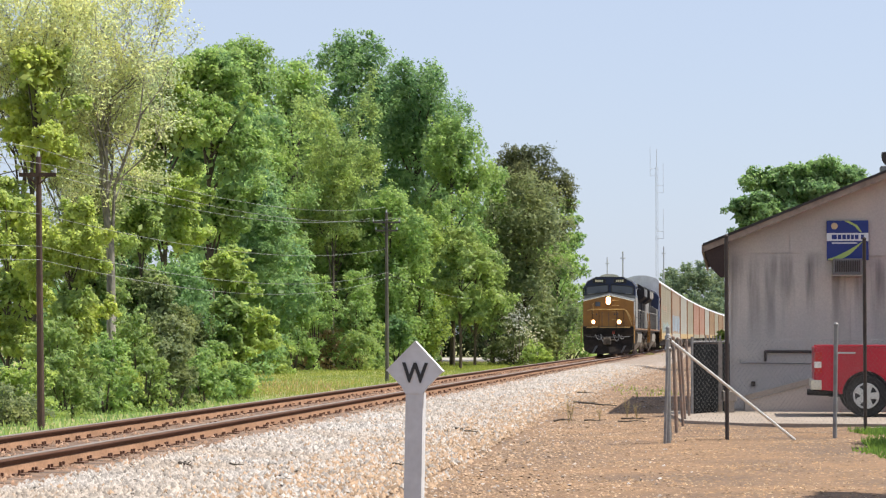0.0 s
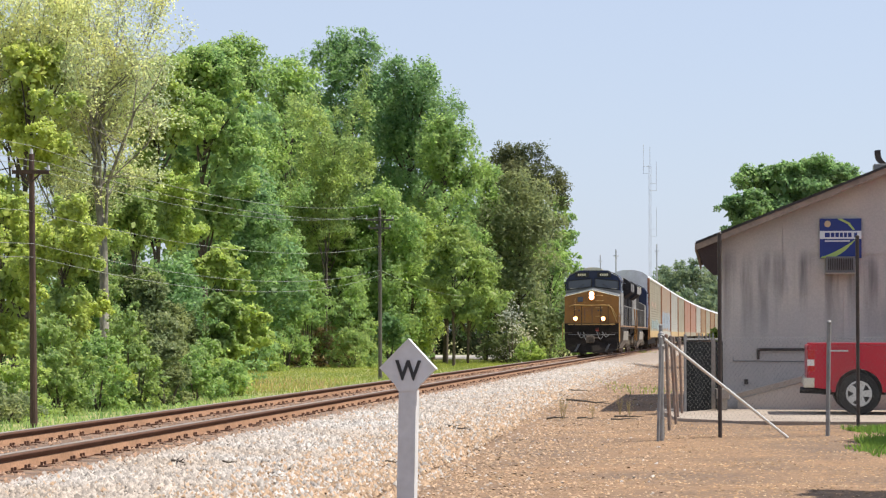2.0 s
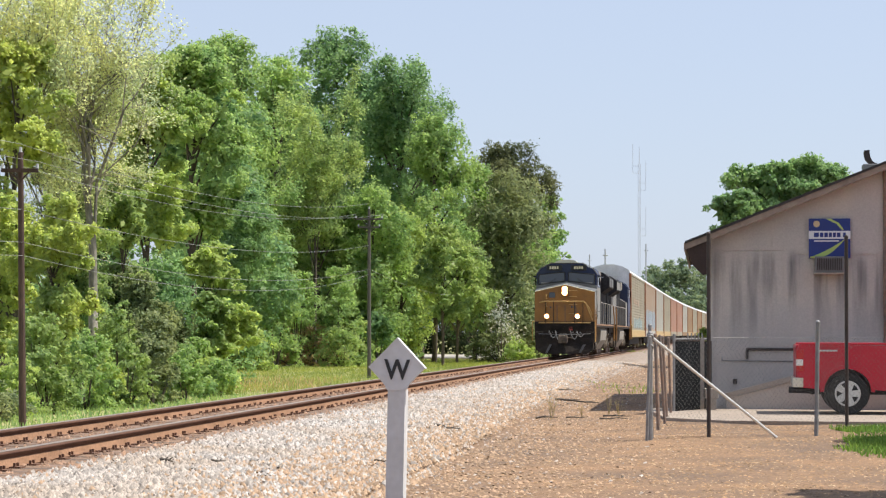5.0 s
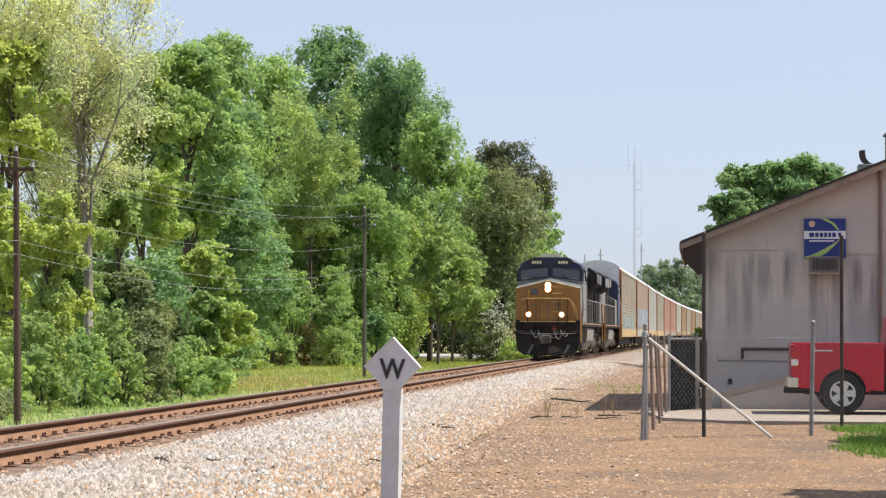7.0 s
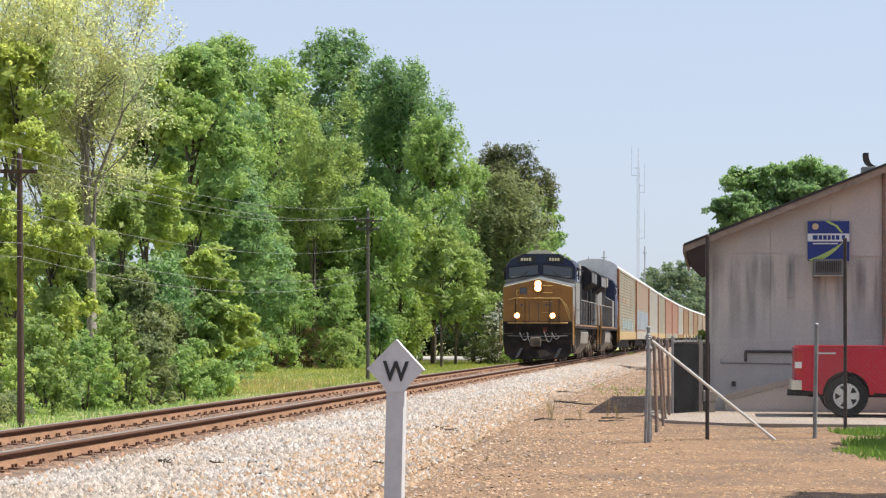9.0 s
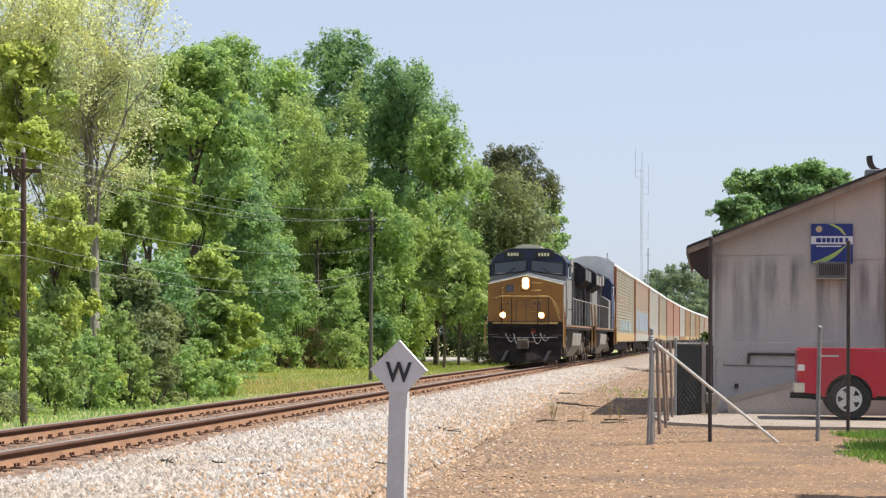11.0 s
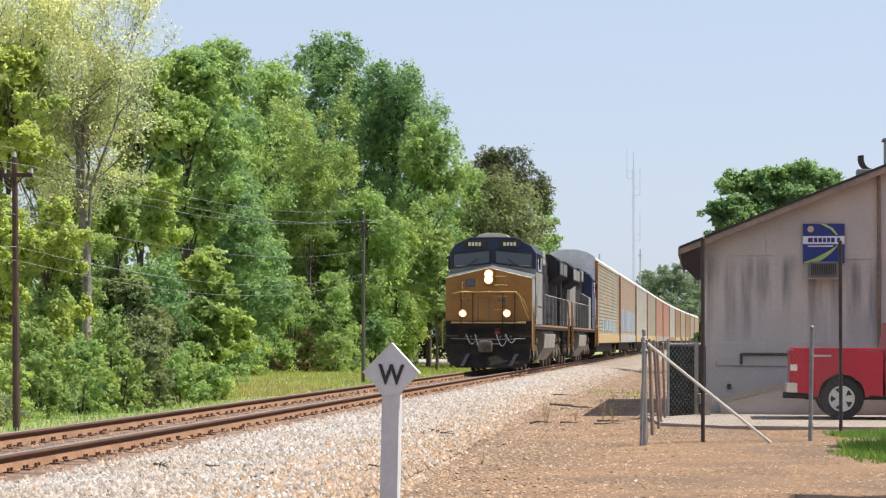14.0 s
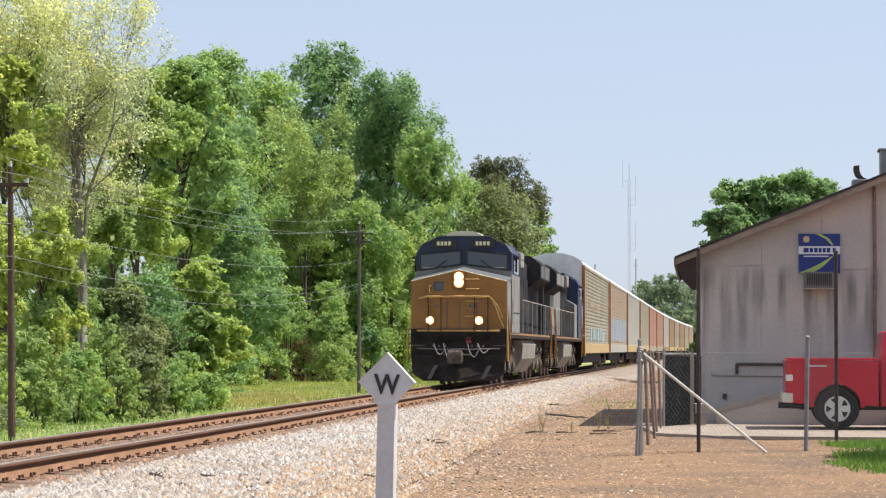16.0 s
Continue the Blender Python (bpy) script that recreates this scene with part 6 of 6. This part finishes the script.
    for x in (rear, fore):
        for y in (0.12, 1.80):
            bm = bmesh.new()
            disc_ring(bm, (x, y, wr), (0, 1, 0), wr, 0.235, 0.12, 32)
            tyre = part("tyre", bm, M_TYRE, ob, "black tyre")
            o = y - 0.125 if y < 1 else y + 0.125
            q = -1 if y < 1 else 1
            bm = bmesh.new()
            disc_ring(bm, (x, o - q * 0.03, wr), (0, 1, 0), 0.24, 0.205, 0.04, 28)
            for k in range(5):
                a = 2 * math.pi * k / 5 + 0.3
                m = Matrix.Translation((x, o - q * 0.03, wr)) @ Matrix.Rotation(a, 4, "Y")
                prism_pts = [(-0.05, 0.02), (0.05, 0.02), (0.065, 0.21), (-0.065, 0.21)]
                made = prism(bm, prism_pts, -0.02, 0.02)
                bmesh.ops.transform(bm, matrix=m, verts=made)
            rod(bm, (x, o - q * 0.05, wr), (x, o + q * 0.0, wr), 0.06, 0.055, 14)
            part("rim", bm, M_ALLOY, tyre, "five-spoke silver rim")
            bm = bmesh.new()
            rod(bm, (x, o - q * 0.10, wr), (x, o - q * 0.075, wr), 0.215, 0.215, 20)
            part("brake_disc", bm, M_PLASTIC, tyre)
    return ob


pickup()


# ---- poles, wires, masts ----
M_POLE = mat("creosoted_pole", (0.085, 0.05, 0.038), 0.9, 0, 0.25, fine=20, stain=2, stretch=(1, 1, 0.2))
M_POLE2 = mat("weathered_grey_pole", (0.11, 0.10, 0.085), 0.9, 0, 0.2, fine=20, stain=2, stretch=(1, 1, 0.2))
M_INSUL = mat("white_insulator", (0.5, 0.5, 0.5), 0.3)
M_LINE = mat("pale_aluminium_wire", (0.34, 0.34, 0.33), 0.5, 0.3, 0.05)
M_MAST = mat("grey_mast_steel", (0.42, 0.44, 0.48), 0.6, 0.2, 0.05)


def utility_pole(x, y, top, r, material, arms, label, lean=0.0):
    z0 = float(ground_z(x, y)) - 0.3
    ob = thing("utility_pole", label, "pole", "utility poles along the line", m=pose(x, y, z0))
    h = top - z0
    bm = bmesh.new()
    rod(bm, (0, 0, 0), (lean, 0, h), r, r * 0.72, 12)
    part("pole", bm, material, ob)
    for z, half in arms:
        bm = bmesh.new()
        box(bm, lean - half, lean + half, -0.16, -0.06, z - z0 - 0.05, z - z0 + 0.05)
        rod(bm, (lean - half * 0.6, -0.1, z - z0), (lean, -0.1, z - z0 - half * 0.6), 0.02)
        rod(bm, (lean + half * 0.6, -0.1, z - z0), (lean, -0.1, z - z0 - half * 0.6), 0.02)
        part("crossarm", bm, material, ob)
        for s in (-0.95, 0.95):
            bm = bmesh.new()
            rod(bm, (lean + s * half, -0.1, z - z0 + 0.05), (lean + s * half, -0.1, z - z0 + 0.18), 0.05, 0.035, 10)
            part("insulator", bm, M_INSUL, ob, "white insulator")
    bm = bmesh.new()
    rod(bm, (lean, 0, h), (lean, 0, h + 0.14), 0.05, 0.035, 10)
    part("insulator", bm, M_INSUL, ob, "white insulator on the pole's top")
    return ob


utility_pole(-10.47, 62, 6.2, 0.10, M_POLE, [(5.72, 0.48)], "dark brown wooden utility pole with a crossarm at the wood's edge", -0.12)
utility_pole(-3.05, 130, 8.3, 0.11, M_POLE2, [(7.75, 0.75), (7.3, 0.6)], "slender grey-green utility pole with crossarms above the meadow", -0.05)


def wire(a, b, sag, r=0.007):
    a, b = Vector(a), Vector(b)
    cu = bpy.data.curves.new("wire", "CURVE")
    cu.dimensions, cu.bevel_depth, cu.bevel_resolution = "3D", r, 1
    sp = cu.splines.new("POLY")
    n = 17
    sp.points.add(n - 1)
    for k in range(n):
        q = k / (n - 1)
        p = a.lerp(b, q) - Vector((0, 0, 4 * sag * q * (1 - q)))
        sp.points[k].co = (*p, 1)
    cu.materials.append(M_LINE)
    ob = new("overhead_wire", cu)
    return tagged(ob, "thin pale overhead wire between the utility poles", "wire", "overhead wires")


BACK = Vector((-6.2, -55.0, 0))
for p, q, sag in [((-10.95, 61.9, 5.95), (-3.8, 129.9, 8.0), 0.75), ((-10.1, 61.9, 5.95), (-2.3, 129.9, 8.0), 0.7), ((-10.6, 62, 6.42), (-3.1, 130, 8.6), 0.75),
                  ((-10.55, 61.9, 4.7), (-3.1, 129.8, 6.3), 0.7), ((-10.5, 61.9, 3.85), (-3.1, 129.8, 5.0), 0.8), ((-10.5, 61.9, 3.5), (-3.1, 129.8, 4.7), 0.9)]:
    wire(p, q, sag)
    wire(p, Vector(p) + BACK, 0.4)
wire((-3.05, 129.8, 5.0), (3.4, 190.0, 4.6), 0.5)


def radio_mast(x, y, top):
    ob = thing("radio_mast", "tall slender grey lattice radio mast with side antennas", "mast", m=pose(x, y, 0))
    w = 0.34
    feet = [(w * math.cos(a), w * math.sin(a)) for a in (0.4, 2.5, 4.6)]
    bm = bmesh.new()
    for fx, fy in feet:
        rod(bm, (fx, fy, 0), (fx, fy, top - 4), 0.036, 0.036, 5)
    n = 44
    for k in range(n):
        z0, z1 = (top - 4) * k / n, (top - 4) * (k + 1) / n
        for j in range(3):
            a, b = feet[j], feet[(j + 1) % 3]
            rod(bm, (*a, z0), (*b, z1), 0.012, 0.012, 3)
    rod(bm, (0, 0, top - 4), (0, 0, top + 0.5), 0.07, 0.05, 5)
    part("lattice", bm, M_MAST, ob)
    for s, z in ((-1, top - 5.4), (1, top - 9.7), (1, top - 21.3)):
        bm = bmesh.new()
        pipe(bm, [(0, 0, z - 0.9), (s * 1.65, 0, z - 0.9), (s * 1.65, 0, z + 6.5)], 0.045, 5)
        rod(bm, (0, 0, z + 0.9), (s * 1.65, 0, z + 0.9), 0.045, 0.045, 5)
        part("side_antenna", bm, M_MAST, ob, "whip antenna on a side bracket")
    return ob


radio_mast(54.1, 600, 48.5)


def slim_mast(x, y, top, r, label):
    ob = thing("slim_mast", label, "mast", m=pose(x, y, 0))
    bm = bmesh.new()
    rod(bm, (0, 0, float(ground_z(x, y)) - 0.2), (0, 0, top), r, r * 0.8, 6)
    part("pole", bm, M_MAST, ob)
    bm = bmesh.new()
    rod(bm, (-r * 2.5, 0, top * 0.93), (r * 2.5, 0, top * 0.93), r * 0.5, r * 0.5, 6)
    part("bracket", bm, M_MAST, ob)


slim_mast(46.5, 500, 20.5, 0.18, "grey mast beyond the far trees")
slim_mast(34.6, 500, 18.2, 0.16, "short grey mast far beyond the train")
slim_mast(37.9, 500, 19.4, 0.22, "short grey mast far beyond the train")

# the lane under the trees and what stands by it
bm = bmesh.new()
prism(bm, [(-2, 228), (7.5, 226), (7.5, 262), (-2, 266)], -1.1, -0.84, "z")
tagged(part("road", bm, M_CONC), "pale lane under the trees beyond the meadow", "road", kind="structure")
bm = bmesh.new()
rod(bm, (1.5, 205, -1.1), (1.5, 205, 3.2), 0.07, 0.07, 8)
tagged(part("lane_post", bm, M_MAST), "thin grey post beside the shaded lane", "post")


def white_hut():
    ob = thing("white_hut", "small white hut half hidden behind the trees", "hut", m=pose(-4.6, 222, -1.0))
    bm = bmesh.new()
    box(bm, -0.7, 1.1, 0, 2.2, 0, 3.0)
    part("wall", bm, M_INSUL, ob)
    bm = bmesh.new()
    prism(bm, [(-0.9, 3.0), (1.3, 3.0), (0.2, 3.7)], -0.2, 2.4)
    part("roof", bm, M_SHINGLE, ob)
    bm = bmesh.new()
    box(bm, -0.3, 0.4, -0.04, 0.0, 0.8, 1.6)
    part("window", bm, M_GLASS, ob)


white_hut()


# ---- small things on the ground ----
def scatter_chips(name, xs, ys, zs, size, material, rng, label, category):
    """Long low wedges lying every way."""
    n = len(xs)
    a = rng.uniform(0, 6.28, n)
    s = size * rng.uniform(0.5, 1.5, n)
    t = np.stack([np.cos(a), np.sin(a), 0 * a], 1) * s[:, None]
    b = np.stack([-np.sin(a), np.cos(a), 0 * a], 1) * (s * rng.uniform(0.3, 0.7, n))[:, None]
    p = np.stack([xs, ys, zs], 1)
    top = p + np.stack([0 * a, 0 * a, s * rng.uniform(0.25, 0.5, n)], 1)
    v = np.stack([p - t, p - b, p + t, p + b, top], 1).reshape(-1, 3)
    tri = np.array([(0, 1, 4), (1, 2, 4), (2, 3, 4), (3, 0, 4)])
    f = (np.arange(n)[:, None, None] * 5 + tri[None]).reshape(-1, 3)
    return tagged(mesh_of(name, v, f, material), label, category, kind="stuff")


def litter():
    rng = np.random.default_rng(11)
    for name, m, n, size, label in (("leaf_litter", M_LITTER, 62000, 0.024, "tan dead leaves and chips on the dirt"), ("pale_chips", M_LITTER3, 30000, 0.018, "pale wood chips scattered on the dirt"), ("dark_litter", M_LITTER2, 1500, 0.011, "dark brown chips and twigs on the dirt")):
        y = 17 + 45 * rng.random(n) ** 1.7
        d = rng.uniform(2.6, 16, n)
        keep = rng.random(n) < np.clip((d - 2.4) / 3.2, 0.05, 1)
        y, d = y[keep], d[keep]
        x, yy = beside(y, d)
        ok = (yy < 40.2) | (x < 4.2)
        x, yy = x[ok], yy[ok]
        z = rough_ground(x, yy) + np.where((x - line_x(yy)) < 4.4, 0.05, 0.0) - 0.002
        scatter_chips(name, x, yy, z, size, m, rng, label, "litter")


M_LITTER = mat("dead_leaf", (0.285, 0.172, 0.090), 0.9, 0, 0.2, island=0.5)
M_LITTER3 = mat("pale_chip", (0.41, 0.29, 0.175), 0.9, 0, 0.2, island=0.4)
M_LITTER2 = mat("dark_chip", (0.20, 0.125, 0.07), 0.9, 0, 0.2, island=0.4)
litter()


def grass_patch(name, area, n, tall, material, label, seed, rounded=False):
    """Blades as thin upright triangles."""
    rng = np.random.default_rng(seed)
    x0, x1, y0, y1 = area
    x, y = rng.uniform(x0, x1, n), rng.uniform(y0, y1, n)
    q = np.sin(x * 1.7 + 3 * np.sin(y * 0.8)) + np.sin(y * 1.3 - x * 0.6) + rng.normal(0, 0.9, n)
    edge = np.minimum(np.minimum(x - x0, x1 - x) / (0.12 * (x1 - x0)), np.minimum(y - y0, y1 - y) / (0.15 * (y1 - y0)))
    if rounded:
        edge = 1.6 * (1 - np.hypot((2 * x - x0 - x1) / (x1 - x0), (2 * y - y0 - y1) / (y1 - y0)) * rng.uniform(0.6, 1.3, n))
    keep = q > (0.6 - 2.6 * np.clip(edge, 0, 1))
    x, y = x[keep], y[keep]
    n = len(x)
    z = rough_ground(x, y)
    a = rng.uniform(0, 6.28, n)
    h = tall * rng.uniform(0.4, 1.2, n)
    w = h * 0.09 + 0.004
    p = np.stack([x, y, z], 1)
    side = np.stack([np.cos(a), np.sin(a), 0 * a], 1) * w[:, None]
    tip = p + np.stack([rng.normal(0, 0.35, n) * h, rng.normal(0, 0.35, n) * h, h], 1)
    v = np.stack([p - side, p + side, tip], 1).reshape(-1, 3)
    return tagged(mesh_of(name, v, np.arange(3 * n).reshape(-1, 3), material), label, "grass", kind="stuff")


for k, area in enumerate([(5.5, 12.0, 29.5, 32.4), (5.95, 12.0, 32.0, 35.6), (6.6, 12.0, 35.2, 39.2)]):
    grass_patch("grass", area, 11000, 0.10, L_LAWN, "short bright green grass at the edge of the yard", 1 + 20 * k)
grass_patch("meadow_grass", (-16, 3.5, 90, 205), 60000, 0.16, L_GRASS, "yellow-green meadow grass beyond the track", 2)
grass_patch("meadow_grass", (-2, 16, 170, 223), 16000, 0.22, L_GRASS, "rough green grass along the far verge", 3)
grass_patch("dry_grass", (-9.6, -4.4, 96, 128), 800, 0.3, L_DRY, "tufts of dry straw-coloured grass by the wood", 4, True)
grass_patch("bank_grass", (-24, -4.5, 40, 92), 26000, 0.2, L_MID, "green grass at the foot of the track bank", 6)
grass_patch("verge_weeds", (4.7, 6.3, 61, 74), 220, 0.12, L_GRASS, "low green weeds along the ballast's edge", 5)


def branch(x, y, length, turn, seed, label, thick=0.02):
    rng = random.Random(seed)
    z = float(rough_ground(x, y)) + 0.05
    d = x - float(line_x(y))
    z = max(z, float(np.interp(d, [1.75, 3.3, 4.4], [0.17, 0.11, -0.03])) + 0.04)
    bm = bmesh.new()
    pts = [Vector((length * (q - 0.5), rng.uniform(-0.025, 0.025) * length, rng.uniform(0, 0.03))) for q in (0, 0.3, 0.6, 1.0)]
    for k in range(3):
        rod(bm, pts[k], pts[k + 1], thick * (1 - 0.25 * k), thick * (0.75 - 0.25 * k), 6)
    for k in (1, 2):
        rod(bm, pts[k], pts[k] + Vector((length * 0.2, rng.choice((-1, 1)) * length * 0.05, 0.03)), thick * 0.4, thick * 0.15, 5)
    ob = tagged(part("fallen_branch", bm, M_BARK), label, "branch")
    ob.matrix_basis = pose(x, y, z, 0, 0, turn)


for k, (px, y, length, turn, thick) in enumerate([(-2.62, 24.2, 0.36, -65, 0.024), (-2.1, 24.3, 0.34, -60, 0.012), (0.32, 35.5, 1.5, -75, 0.02),
                                                  (3.35, 52.0, 2.2, -70, 0.03), (3.5, 60.0, 1.6, -65, 0.02), (3.3, 41.5, 0.55, 20, 0.016), (3.45, 42.5, 0.6, -35, 0.018),
                                                  (2.7, 42.2, 0.4, 10, 0.016), (-0.45, 26.5, 0.25, -30, 0.012), (2.15, 42.0, 0.4, 5, 0.02)]):
    branch(px, y, length, turn, 300 + k, "dry fallen branch lying on the ballast's edge", thick)


def dry_weed(x, y, h, seed):
    rng = random.Random(seed)
    bm = bmesh.new()
    for _ in range(7):
        a, q = rng.uniform(0, 6.28), rng.uniform(0.1, 0.35)
        tip = Vector((math.cos(a) * q * h, math.sin(a) * q * h, h * rng.uniform(0.6, 1)))
        rod(bm, (0, 0, -0.02), tip, 0.0035, 0.002, 4)
        for j in range(4):
            p = tip * rng.uniform(0.5, 1)
            rod(bm, p, p + Vector((rng.uniform(-1, 1), rng.uniform(-1, 1), 0.8)) * h * 0.12, 0.0025, 0.0015, 3)
    ob = tagged(part("dry_weed", bm, L_DRY), "dry brown weed stalks at the foot of the ballast", "weed")
    ob.matrix_basis = pose(x, y, float(rough_ground(x, y)) + 0.02)


for k, (x, y, h) in enumerate([(2.25, 42.5, 0.42), (2.32, 43.0, 0.34), (3.45, 44.6, 0.42), (3.6, 44.2, 0.3), (2.9, 44.0, 0.25)]):
    dry_weed(x, y, h, 400 + k)

# the yard tree whose shade lies on the grass
tree("tree", 11.3, 33.6, 8.5, 3.1, 3.2, L_MID, 14960, 0.116, "leafy yard tree shading the grass", 77)
tree("tree", 9.2, 22.5, 8.0, 2.2, 3.4, L_MID, 11440, 0.116, "leafy yard tree shading the dirt", 78)


# ---- what moves ----
def front_y(t):
    """Where the leading locomotive's nose is along the line."""
    return 2.92776949e-05 * t ** 4 - 3.94550375e-03 * t ** 3 + 0.100336626 * t * t - 4.8991652 * t + 141.0


def on_line(y, ahead):
    """The place on the line ahead metres further along than y."""
    n = 24
    for _ in range(n):
        y += ahead / n / math.hypot(1, line_slope(y))
    return y


def motions():
    for ob, start, length, way in train:
        rows = []
        for k in range(33):
            t = k * 0.5
            a = on_line(front_y(t), start)
            b = on_line(a, length)
            turn = -math.degrees(math.atan2(line_x(b) - line_x(a), b - a))
            foot = a if way > 0 else b
            rows.append((t, pose(line_x(foot), foot, RAIL_TOP, 0, 0, turn + (0 if way > 0 else 180))))
        walk(ob, rows)
    for k, (ob, y, r) in enumerate(wheelsets):
        # rolling: the turn is the way gone over the radius; the second locomotive faces back
        sign = -1 if 6 <= k < 12 else 1
        rows = []
        for j in range(161):
            t = j * 0.1
            gone = (front_y(0) - front_y(t)) * 1.007
            rows.append((t, pose(0, y, r, sign * math.degrees(gone / r), 0, 0)))
        walk(ob, rows)


motions()
